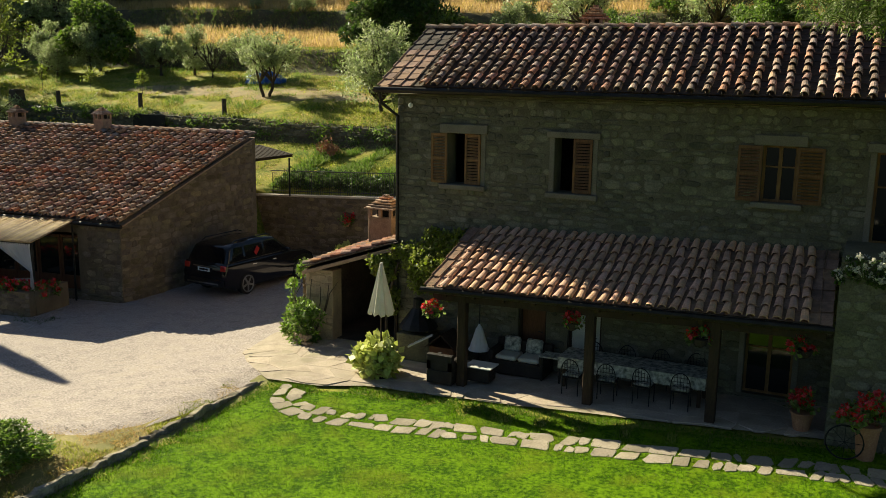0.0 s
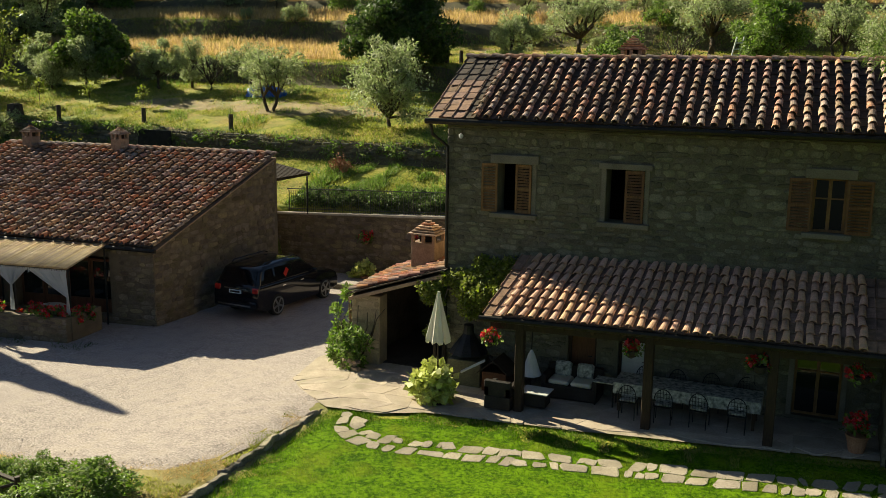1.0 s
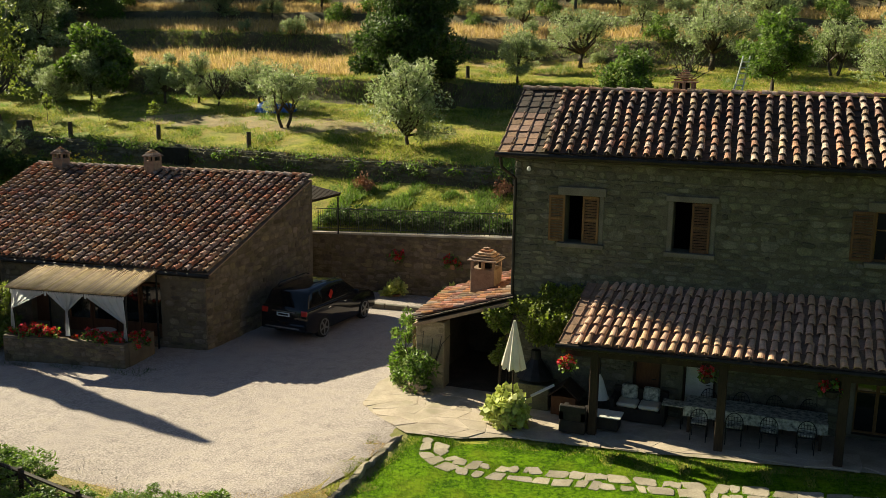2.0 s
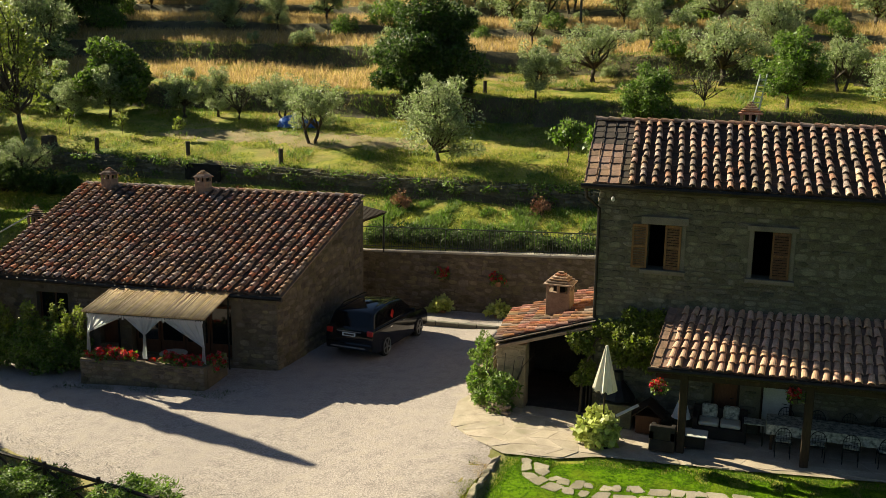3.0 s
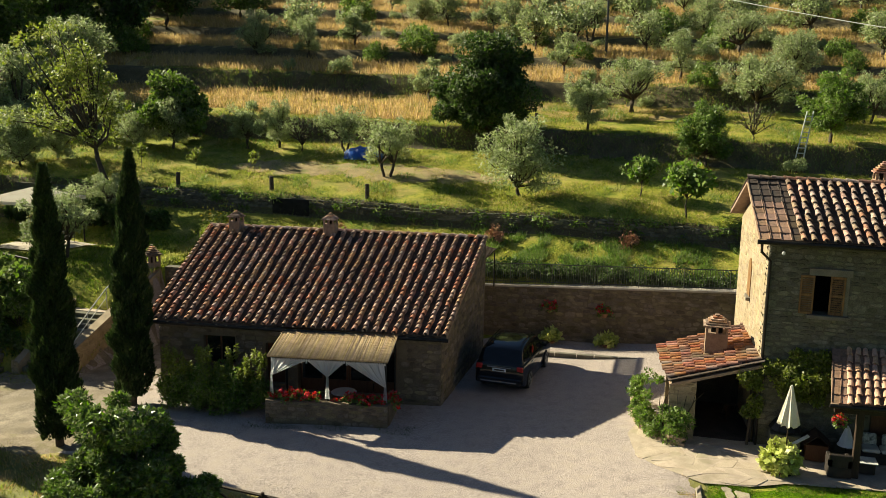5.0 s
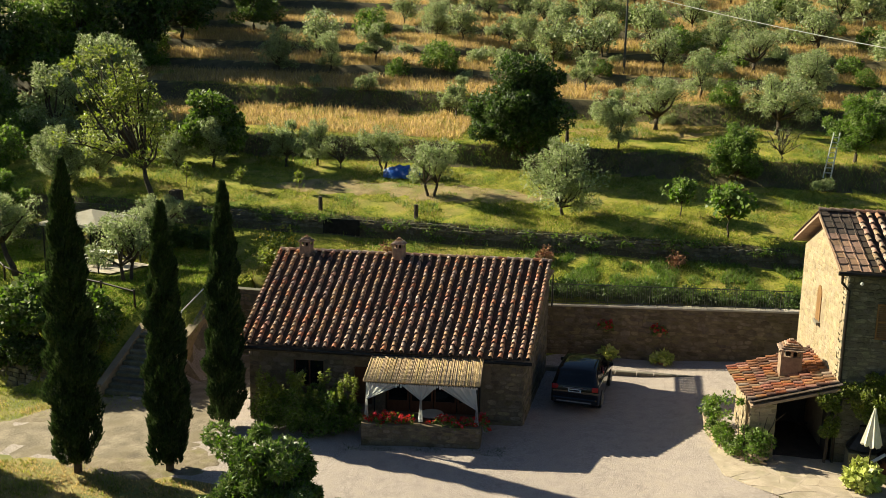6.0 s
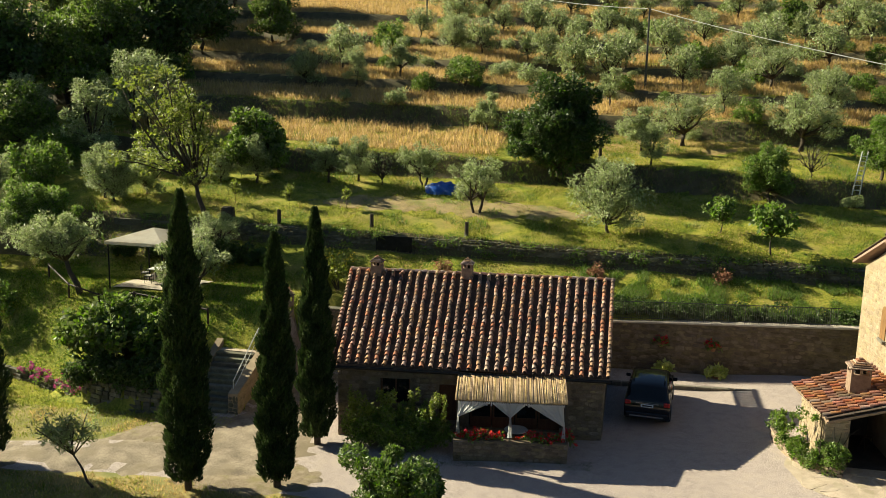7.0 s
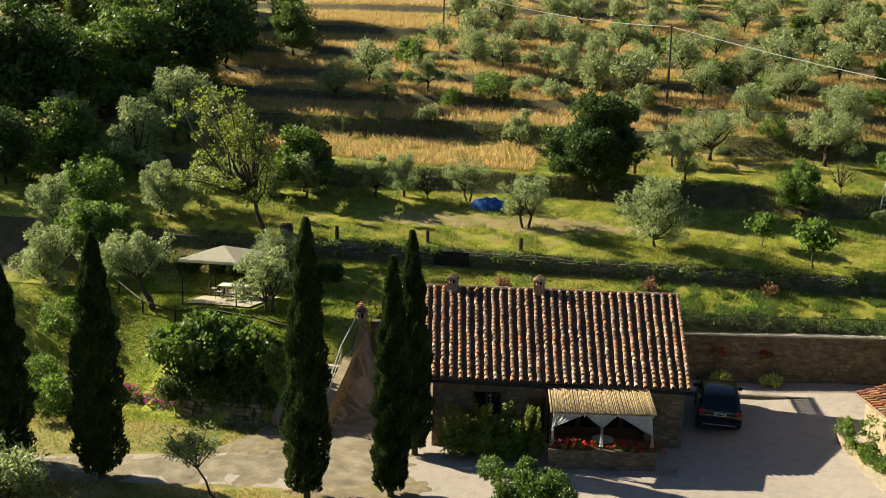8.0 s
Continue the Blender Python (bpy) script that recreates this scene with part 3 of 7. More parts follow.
def pierced(bm, origin, along, into, width, height, thick, holes):
    """A wall of boxes round its openings; into: unit vector from the face into the wall."""
    us = sorted({0, width, *[h[0] for h in holes], *[h[1] for h in holes]})
    vs = sorted({0, height, *[h[2] for h in holes], *[h[3] for h in holes]})
    origin, along, into = Vector(origin), Vector(along).normalized(), Vector(into).normalized()
    turn = Matrix((along, into, Vector((0, 0, 1)))).transposed().to_4x4()
    for u0, u1 in zip(us, us[1:]):
        for v0, v1 in zip(vs, vs[1:]):
            if any(h[0] <= (u0 + u1) / 2 <= h[1] and h[2] <= (v0 + v1) / 2 <= h[3] for h in holes):
                continue
            c = origin + along * (u0 + u1) / 2 + into * thick / 2 + Vector((0, 0, (v0 + v1) / 2))
            box(bm, (u1 - u0, thick, v1 - v0), turn=Matrix.Translation(c) @ turn)
    bmesh.ops.remove_doubles(bm, verts=bm.verts[:], dist=0.0005)
    return bm


# ---- farmhouse ----
house = thing("farmhouse", (0, 0, 0), "two-storey rubble stone farmhouse with a clay tile roof", "house")
BASE = -0.3
FRONT_HOLES = [(1.53, 2.51, 4.88, 6.25), (4.56, 5.56, 4.85, 6.25), (9.6, 10.36, 4.98, 6.3), (12.0, 13.0, 4.2, 6.25),
               (3.7, 4.5, 0.02, 2.1), (5.1, 6.0, 0.05, 2.15), (9.55, 10.65, 0.3, 2.15)]
holes = [(a, b, c - BASE, d - BASE) for a, b, c, d in FRONT_HOLES]
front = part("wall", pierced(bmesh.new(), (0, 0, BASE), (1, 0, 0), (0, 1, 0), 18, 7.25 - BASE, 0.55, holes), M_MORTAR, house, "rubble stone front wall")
GABLE = Vector((-0.6, 6.3, 0)).normalized()
bm = bmesh.new()
gable_top = lambda y: 7.25 + min(y, 6.3 - y) * 0.467 if y > 0 else 7.25
outline = [(0.54, BASE), (6.33, BASE), (6.33, 7.25), (3.17, 8.78), (0.54, 7.48)]
fa = [bm.verts.new(GABLE * u + Vector((0, 0, z))) for u, z in outline]
fb = [bm.verts.new(GABLE * u + Vector((0.55, 0, z))) for u, z in outline]
bm.faces.new(fa)
bm.faces.new(fb[::-1])
for k in range(5):
    bm.faces.new((fa[k], fb[k], fb[(k + 1) % 5], fa[(k + 1) % 5]))
bmesh.ops.recalc_face_normals(bm, faces=bm.faces[:])
# Pointed gable takes the paler stone, so sunlight is partly in its colour.
gable = part("gable_wall", bm, M_POINT, house, "pointed sandstone gable wall, paled to look sunlit")
part("rear_wall", boxes(((18.2, 0.5, 7.2 - BASE), (8.6, 6.05, (7.2 + BASE) / 2)), ((0.5, 5.8, 7.2 - BASE), (17.75, 3.1, (7.2 + BASE) / 2))), M_MORTAR, house)
# Blackened floors and partition paint the room shade behind the openings.
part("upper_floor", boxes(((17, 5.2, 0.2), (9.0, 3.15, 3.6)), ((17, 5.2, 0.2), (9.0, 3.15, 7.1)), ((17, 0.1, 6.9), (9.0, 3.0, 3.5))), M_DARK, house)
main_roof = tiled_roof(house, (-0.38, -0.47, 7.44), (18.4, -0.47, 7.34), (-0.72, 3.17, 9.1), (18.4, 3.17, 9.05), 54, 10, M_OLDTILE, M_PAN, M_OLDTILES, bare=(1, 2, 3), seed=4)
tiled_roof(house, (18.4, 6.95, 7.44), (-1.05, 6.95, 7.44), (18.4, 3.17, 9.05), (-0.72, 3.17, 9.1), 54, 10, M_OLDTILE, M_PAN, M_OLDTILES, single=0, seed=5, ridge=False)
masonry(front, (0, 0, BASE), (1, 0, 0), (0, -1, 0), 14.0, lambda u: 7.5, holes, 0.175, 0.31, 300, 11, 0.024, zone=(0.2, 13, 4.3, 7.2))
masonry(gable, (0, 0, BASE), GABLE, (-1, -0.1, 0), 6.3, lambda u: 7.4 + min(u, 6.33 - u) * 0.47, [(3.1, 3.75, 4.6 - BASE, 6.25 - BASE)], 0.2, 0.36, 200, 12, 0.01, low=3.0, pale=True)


def shutter(parent, hinge, w, h, angle, wood, name="shutter"):
    """A louvred board shutter hung at a lower corner; angle 0 lies along +x."""
    bm = bmesh.new()
    box(bm, (0.06, 0.035, h), (0.03, 0, h / 2))
    box(bm, (0.06, 0.035, h), (w - 0.03, 0, h / 2))
    for z in (0.03, h / 2, h - 0.03):
        box(bm, (w - 0.12, 0.035, 0.07), (w / 2, 0, z))
    n = int(h / 0.075)
    for k in range(1, n):
        box(bm, (w - 0.12, 0.01, 0.06), turn=pose(w / 2, 0, k * h / n, 35, 0, 0))
    ob = part(name, bm, wood, parent, "brown louvred wooden shutter")
    ob.matrix_basis = pose(*hinge, 0, 0, angle)
    return ob


def window(name, x0, x1, z0, z1, y=0.0, shutters=(), glazed=True, lintel=0.0, sill=True, wood=None, label=""):
    """A window in the front wall: stone surround, wooden casement, panes."""
    w = thing(name, (0, 0, 0), label, "window", kind="structure")
    rows = []
    if sill:
        rows.append(((x1 - x0 + 0.36, 0.24, 0.13), ((x0 + x1) / 2, y - 0.05, z0 - 0.065)))
    if lintel:
        rows.append(((x1 - x0 + 0.4, 0.16, lintel), ((x0 + x1) / 2, y - 0.02, z1 + lintel / 2)))
    if rows:
        part("stone_sill", boxes(*rows, bevel=0.012), M_LINTEL, w, "grey dressed stone sill and lintel")
    for jx in (x0 - 0.07, x1 + 0.07):
        part("jamb", boxes(((0.13, 0.14, z1 - z0), (jx, y + 0.035, (z0 + z1) / 2)), bevel=0.01), M_LINTEL, w)
    if glazed:
        f = 0.06
        xm, yy = (x0 + x1) / 2, y + 0.2
        part("frame", boxes(((f, 0.07, z1 - z0), (x0 + f / 2, yy, (z0 + z1) / 2)), ((f, 0.07, z1 - z0), (x1 - f / 2, yy, (z0 + z1) / 2)),
                            ((f * 1.4, 0.07, z1 - z0), (xm, yy - 0.004, (z0 + z1) / 2)), ((x1 - x0, 0.06, f), (xm, yy, z0 + f / 2)),
                            ((x1 - x0, 0.06, f), (xm, yy, z1 - f / 2)), ((x1 - x0 - 2 * f, 0.05, 0.035), (xm, yy, z0 + (z1 - z0) * 0.62))), M_SHUTTER, w, "brown wooden casement frame")
        for a, b in ((x0 + f, xm - f * 0.7), (xm + f * 0.7, x1 - f)):
            part("pane", boxes(((b - a, 0.012, z1 - z0 - 2 * f), ((a + b) / 2, yy + 0.012, (z0 + z1) / 2))), M_GLASS, w)
    for hinge_x, width, angle in shutters:
        shutter(w, (hinge_x, y - 0.05, z0 + 0.02), width, z1 - z0 - 0.04, angle, wood or M_SHUTTER)
    return w


M_GLASS = surface("window_glass", (0.01, 0.012, 0.012), (0.014, 0.016, 0.016), 2, 10, rough=0.06, bump=0, gloss=0.6)
window("window_1", 1.53, 2.51, 4.88, 6.25, shutters=((1.53, 0.46, 182), (2.51, 0.48, 172)), glazed=False, lintel=0.24, label="window with louvred shutters half open")
window("window_2", 4.56, 5.56, 4.85, 6.25, shutters=((5.56, 0.5, 178),), glazed=False, lintel=0.16, wood=M_OLDWOOD, label="window with one louvred shutter closed")
window("window_3", 9.6, 10.36, 4.98, 6.3, shutters=((9.6, 0.54, 181), (10.36, 0.58, -1)), lintel=0.24, wood=M_OLDWOOD, label="casement window with open louvred shutters")
window("window_4", 12.0, 13.0, 4.2, 6.25, lintel=0.2, sill=False, label="tall casement window with a stone surround")

# lean-to porch
porch = thing("porch", (0, 0, 0), "timber porch with a clay tile lean-to roof against the farmhouse", "porch")
PE0, PE1, PR0, PR1 = (2.05, -2.36, 2.56), (11.5, -2.36, 2.8), (2.3, 0.02, 3.74), (11.4, 0.02, 3.98)
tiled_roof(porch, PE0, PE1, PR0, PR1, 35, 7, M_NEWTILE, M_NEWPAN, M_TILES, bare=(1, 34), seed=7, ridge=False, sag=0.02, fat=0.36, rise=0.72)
bm = tube(bmesh.new(), [Vector(PE0) + Vector((-0.05, -0.08, -0.06)), Vector(PE1) + Vector((0.05, -0.08, -0.06))], [0.075, 0.075], 8)
part("gutter", bm, M_METAL, porch, "dark metal gutter")
part("beam", box(bmesh.new(), (9.2, 0.2, 0.22), turn=pose(6.8, -2.05, 2.42, 0, -1.45, 0)), M_TIMBER, porch)
for x in (3.0, 6.3, 9.15):
    part("post", boxes(((0.22, 0.22, 2.4 + 0.02 * (x - 3)), (x, -2.05, floor_z(x) + 1.2)), bevel=0.015), M_TIMBER, porch)
for k in range(12):
    x = 2.6 + k * 0.78
    bm = box(bmesh.new(), (0.1, 2.65, 0.12), turn=pose(x, -1.16, 2.96 + 0.025 * (x - 2), 26.4, 0, 0))
    part("rafter", bm, M_TIMBER, porch)

# side block of the farmhouse
wing = thing("side_wing", (0, 0, 0), "low stone wing beside the porch with flowers on top", "wing")
wing_wall = part("wall", boxes(((5.6, 2.2, 4.6), (14.35, -1.14, 1.95))), M_MORTAR, wing)
masonry(wing_wall, (11.55, -2.24, -0.2), (1, 0, 0), (0, -1, 0), 3.0, lambda u: 4.4, (), 0.2, 0.36, 60, 13)

# gutter and pipe of the farmhouse
part("gutter", tube(bmesh.new(), [(-0.45, -0.52, 7.36), (18.4, -0.52, 7.27)], [0.08, 0.08], 8), M_METAL, house, "dark metal gutter")
part("downpipe", tube(bmesh.new(), [(-0.3, -0.5, 7.3), (-0.28, -0.42, 7.0), (0.05, -0.1, 6.65), (0.05, -0.1, 3.0), (0.05, -0.1, 0.0)], [0.05] * 5, 8), M_METAL, house, "dark metal downpipe")

# ---- lean-to oven shed ----
M_REDTILE = surface("red_tile", (0.13, 0.06, 0.04), (0.42, 0.195, 0.12), 2.2, 22, spread=0.25, tints=FIRED, stain=(0.25, 0.2, 0.14), stain_scale=1.1, stain_amount=0.9, bump=0.5)
shed = thing("oven_shed", (0, 0, 0), "small stone oven shed with a clay tile roof", "shed")
# Shed masonry uses the stone paled to stand for sun.
part("wall", boxes(((0.4, 4.0, 2.5), (-2.95, 2.3, 0.85)), ((3.1, 0.4, 2.3), (-1.55, 4.2, 0.75))), M_POINT, shed)
# Added inner lining; its dark colour holds the shade of the shed's inside.
M_SHEDSHADE = surface("shade_dark_plaster", (0.035, 0.029, 0.023), (0.09, 0.075, 0.06), 2, 18, bump=0.4)
part("shade_lining", boxes(((0.04, 3.6, 2.1), (-2.72, 2.2, 0.85)), ((2.6, 0.04, 2.2), (-1.4, 3.97, 0.85)), ((0.04, 4.0, 2.6), (-0.12, 2.1, 1.1)), ((2.6, 3.9, 0.03), (-1.42, 2.05, -0.02))), M_SHEDSHADE, shed, "added lining, darkened for the shade inside")
shed_pier = part("pier", boxes(((0.95, 0.5, 2.35), (-2.55, 0.12, 0.9)), bevel=0.02), M_POINT, shed)
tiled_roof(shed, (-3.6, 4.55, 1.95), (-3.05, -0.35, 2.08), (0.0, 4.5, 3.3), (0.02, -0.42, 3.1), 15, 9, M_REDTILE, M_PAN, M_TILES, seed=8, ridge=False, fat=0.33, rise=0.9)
masonry(shed_pier, (-3.03, -0.13, -0.2), (1, 0, 0), (0, -1, 0), 0.95, lambda u: 2.2, (), 0.2, 0.36, 60, 14, 0.012, pale=True)
masonry(shed_pier, (-3.16, 4.3, -0.3), (0, -1, 0), (-1, 0, 0), 4.4, lambda u: 2.3, (), 0.2, 0.36, 120, 15, 0.012, pale=True)


def chimney(name, at, size, height, cap=True, label=""):
    """A brick flue with open vents below a stepped tile hood."""
    c = thing(name, at, label, "chimney")
    w, d = size
    part("flue", boxes(((w, d, height * 0.62), (0, 0, height * 0.31 - 0.15)), bevel=0.01), M_BRICK, c)
    t = 0.09
    z = height * 0.62
    vent = height * 0.14
    for sx in (-1, 0, 1):
        for sy in (-1, 1):
            part("vent_pillar", boxes(((t, t, vent), (sx * (w - t) / 2, sy * (d - t) / 2, z - 0.15 + vent / 2))), M_BRICK, c)
    # Added black block that stands for the shade inside the vents.
    part("vent_shade_core", boxes(((w * 0.5, d * 0.5, vent), (0, 0, z - 0.15 + vent / 2))), M_DARK, c)
    z += vent - 0.15
    n = 6
    for k in range(n):
        s = 1.22 - k * 0.2
        part("hood_tile", boxes(((w * s, d * s, 0.05), (0, 0, z + 0.03 + k * (height * 0.24) / n)), bevel=0.006), M_TILE, c)
    return c


chimney("chimney", (-1.45, 1.95, 2.55), (0.8, 0.8), 1.75, label="brick chimney with a stepped tile hood on the oven shed")

# ---- low annexe ----
annexe = thing("annexe", (0, 0, 0), "low stone annexe with a single-slope clay tile roof", "house")
AF = Vector((11.7, 1.7, 0)).normalized()
A0 = Vector((-23.65, -0.25, 0))
AW = Vector((-11.95, 1.45, 0))
a_len = (AW - A0).length
A_HOLES = [(1.9, 3.25, 1.7, 2.95), (4.55, 5.35, 1.0, 2.75), (5.9, 10.0, 0.75, 2.9)]
a_front = part("wall", pierced(bmesh.new(), A0 + Vector((0, 0, -0.95)), AF, (-0.14, 0.99, 0), a_len, 3.35, 0.5, A_HOLES), M_WARMJOINT, annexe, "rubble stone front wall")
bm = bmesh.new()
back = Vector((-11.95, 9.1, 0))
ring = [(AW, -0.9), (back, -0.9), (back, 4.98), (AW, 2.42)]
va = [bm.verts.new(p + Vector((0, 0, z))) for p, z in ring]
vb = [bm.verts.new(p + Vector((-0.5, 0, z))) for p, z in ring]
bm.faces.new(va)
bm.faces.new(vb[::-1])
for k in range(4):
    bm.faces.new((va[k], vb[k], vb[(k + 1) % 4], va[(k + 1) % 4]))
bmesh.ops.recalc_face_normals(bm, faces=bm.faces[:])
a_side = part("side_wall", bm, M_WARMJOINT, annexe, "shaded rubble stone end wall")
bm = bmesh.new()
back2 = Vector((-25.3, 7.6, 0))
ring = [(A0, -1.0), (back2, -1.0), (back2, 4.95), (A0, 2.6)]
va = [bm.verts.new(p + Vector((0, 0, z))) for p, z in ring]
vb = [bm.verts.new(p + Vector((0.5, 0.07, z))) for p, z in ring]
bm.faces.new(va)
bm.faces.new(vb[::-1])
for k in range(4):
    bm.faces.new((va[k], vb[k], vb[(k + 1) % 4], va[(k + 1) % 4]))
bmesh.ops.recalc_face_normals(bm, faces=bm.faces[:])
part("end_wall", bm, M_WARMJOINT, annexe)
part("rear_wall", prism(bmesh.new(), [(-25.3, 7.6), (-11.95, 9.1), (-11.95, 9.3), (-25.3, 7.8)], -0.9, 4.95), M_WARMJOINT, annexe)
# Floor blackened to stand for the shade inside the annexe.
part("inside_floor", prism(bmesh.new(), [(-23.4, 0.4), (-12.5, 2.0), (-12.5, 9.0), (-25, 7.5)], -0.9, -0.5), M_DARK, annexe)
masonry(a_front, A0 + Vector((0, 0, -0.95)), AF, (0.14, -0.99, 0), a_len, lambda u: 3.4, A_HOLES, 0.19, 0.36, 200, 21, warm=True, zone=(0, 12, 0.2, 3.3))
masonry(a_side, AW + Vector((0, 0, -0.95)), (0, 1, 0), (1, 0, 0), 7.65, lambda u: 3.35 + u * 0.334, (), 0.2, 0.38, 220, 22, warm=True)
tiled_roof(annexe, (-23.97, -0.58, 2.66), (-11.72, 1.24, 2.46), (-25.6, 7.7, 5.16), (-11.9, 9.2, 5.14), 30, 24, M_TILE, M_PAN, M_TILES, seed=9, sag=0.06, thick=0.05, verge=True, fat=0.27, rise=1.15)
part("gutter", tube(bmesh.new(), [(-24.0, -0.68, 2.56), (-11.6, 1.16, 2.36)], [0.075, 0.075], 8), M_METAL, annexe, "dark metal gutter")
chimney("chimney", (-24.1, 7.5, 4.85), (0.55, 0.55), 1.35, label="small brick chimney on the annexe ridge")
chimney("chimney", (-19.4, 8.1, 4.9), (0.55, 0.55), 1.35, label="small brick chimney on the annexe ridge")

# ---- yard wall with railing ----
yard_wall = thing("retaining_wall", (0, 0, 0), "tall rubble retaining wall with a pale stone coping", "wall", kind="structure")
cap_z = lambda x: 2.12 + 0.045 * (x + 13.5)
body = part("wall_body", prism(bmesh.new(), [(-16.6, 12.4), (14, 12.4), (14, 12.9), (-16.6, 12.9)], -0.8, lambda x, y: cap_z(x) - 0.1), M_WARMJOINT, yard_wall)
masonry(body, (-16.6, 12.4, -0.6), (1, 0, 0), (0, -1, 0), 17.5, lambda u: cap_z(u - 16.6) + 0.5, (), 0.2, 0.4, 200, 31, warm=True)
for k in range(15):
    x0 = -16.6 + k * 1.25
    bm = box(bmesh.new(), (1.24, 0.62, 0.1), turn=pose(x0 + 0.62, 12.62, cap_z(x0 + 0.62) - 0.03, 0, -2.58, 0), bevel=0.012)
    part("coping_stone", bm, M_COPING, yard_wall)
railing = thing("railing", (0, 0, 0), "grey metal railing on the retaining wall coping", "railing")
part("top_rail", tube(bmesh.new(), [(-13.6, 12.62, cap_z(-13.6) + 1.1), (0, 12.62, cap_z(0) + 1.0)], [0.025, 0.025], 6), M_RAIL, railing)
part("bottom_rail", tube(bmesh.new(), [(-13.6, 12.62, cap_z(-13.6) + 0.16), (0, 12.62, cap_z(0) + 0.12)], [0.018, 0.018], 6), M_RAIL, railing)
bar = bpy.data.meshes.new("bar")
bm = tube(bmesh.new(), [(0, 0, 0.02), (0, 0, 1.06)], [0.011, 0.011], 5)
bm.to_mesh(bar)
bm.free()
bar.materials.append(M_RAIL)
for k in range(112):
    x = -13.5 + k * 0.12
    piece("baluster" if k % 18 else "rail_post", bar, railing, Matrix.Translation((x, 12.62, cap_z(x))) @ Matrix.Diagonal((2.2 if k % 18 == 0 else 1, 2.2 if k % 18 == 0 else 1, 0.97, 1)))

field_wall = thing("field_wall", (0, 0, 0), "dry-stone terrace wall of dark rubble on the hillside", "wall", kind="structure")
fw = part("wall_body", prism(bmesh.new(), [(-46, 18.25), (12, 18.25), (12, 18.7), (-46, 18.7)], lambda x, y: ground_z(x, 18.0) - 0.6, lambda x, y: ground_z(x, 18.75) - 0.4), M_MORTAR, field_wall)
masonry(fw, (-40, 18.25, 3.2), (1, 0, 0), (0, -1, 0), 50, lambda u: ground_z(u - 40, 18.8) - 3.3 + 0.3 * noise.noise((u * 0.8, 0.0, 2.0)), (), 0.2, 0.38, 150, 32, 0.06, low=0.4)

# ---- paving ----
def inside(poly, x, y):
    hit = False
    for (x0, y0), (x1, y1) in zip(poly, poly[1:] + poly[:1]):
        if (y0 > y) != (y1 > y) and x < (x1 - x0) * (y - y0) / (y1 - y0) + x0:
            hit = not hit
    return hit


def slab(name, corners, z, thick, material, parent, r):
    """An irregular paving stone from plan corners, with a worn upper rim."""
    bm = bmesh.new()
    cx, cy = sum(c[0] for c in corners) / len(corners), sum(c[1] for c in corners) / len(corners)
    ring = lambda k, dz: [bm.verts.new((cx + (x - cx) * k, cy + (y - cy) * k, (z(x, y) if callable(z) else z) + dz)) for x, y in corners]
    a, b, c = ring(1.0, -thick), ring(1.0, -0.004), ring(0.965, r.uniform(-0.002, 0.003))
    n = len(corners)
    for p, q in ((a, b), (b, c)):
        for k in range(n):
            bm.faces.new((p[k], p[(k + 1) % n], q[(k + 1) % n], q[k]))
    bm.faces.new(c)
    bmesh.ops.recalc_face_normals(bm, faces=bm.faces[:])
    return part(name, bm, material, parent)


terrace = bpy.data.objects["terrace"]
r = random.Random(5)
grid = {}
step = 0.6
for i in range(-9, 32):
    for j in range(-10, 6):
        grid[i, j] = (i * step * 1.15 + (j % 2) * 0.3 + r.uniform(-0.24, 0.24), j * step + r.uniform(-0.19, 0.19))
for i in range(-9, 31):
    for j in range(-10, 5):
        q = [grid[i, j], grid[i + 1, j], grid[i + 1, j + 1], grid[i, j + 1]]
        cx, cy = sum(p[0] for p in q) / 4, sum(p[1] for p in q) / 4
        if not inside(TERRACE, cx, cy) or cx > 13 or cy > -0.05 and cx > -0.2:
            continue
        for k in range(4):
            for _ in range(12):
                if inside(TERRACE, *q[k]):
                    break
                q[k] = (q[k][0] + (cx - q[k][0]) * 0.12, q[k][1] + (cy - q[k][1]) * 0.12)
        e = []
        for k in range(4):
            (x0, y0), (x1, y1) = q[k], q[(k + 1) % 4]
            x0, y0, x1, y1 = (cx + (x0 - cx) * 0.99, cy + (y0 - cy) * 0.99, cx + (x1 - cx) * 0.99, cy + (y1 - cy) * 0.99)
            e += [(x0 + (x1 - x0) * 0.06, y0 + (y1 - y0) * 0.06), (x0 + (x1 - x0) * 0.94, y0 + (y1 - y0) * 0.94)]
        slab("flagstone", e, lambda x, y: ground_z(x, y) + 0.064, 0.05, M_FLAG, terrace, r)

stone_path = thing("stone_path", (0, 0, 0), "curving path of irregular stepping stones set in the lawn", "path", kind="structure")
WAY = [(-0.8, -3.8), (-0.78, -4.25), (-0.45, -4.72), (0.15, -5.0), (0.9, -5.06), (1.8, -4.95), (3.4, -4.72), (6.1, -4.42), (9.0, -4.08), (12.5, -3.6), (15.5, -3.2)]
line = []
for k in range(len(WAY) - 1):
    p0, p1, p2, p3 = (Vector(WAY[min(max(k + q, 0), len(WAY) - 1)]) for q in (-1, 0, 1, 2))
    for q in range(12):
        s = q / 12
        line.append(0.5 * ((2 * p1) + (p2 - p0) * s + (2 * p0 - 5 * p1 + 4 * p2 - p3) * s * s + (3 * p1 - p0 - 3 * p2 + p3) * s ** 3))
run = [0.0]
for a, b in zip(line, line[1:]):
    run.append(run[-1] + (b - a).length)


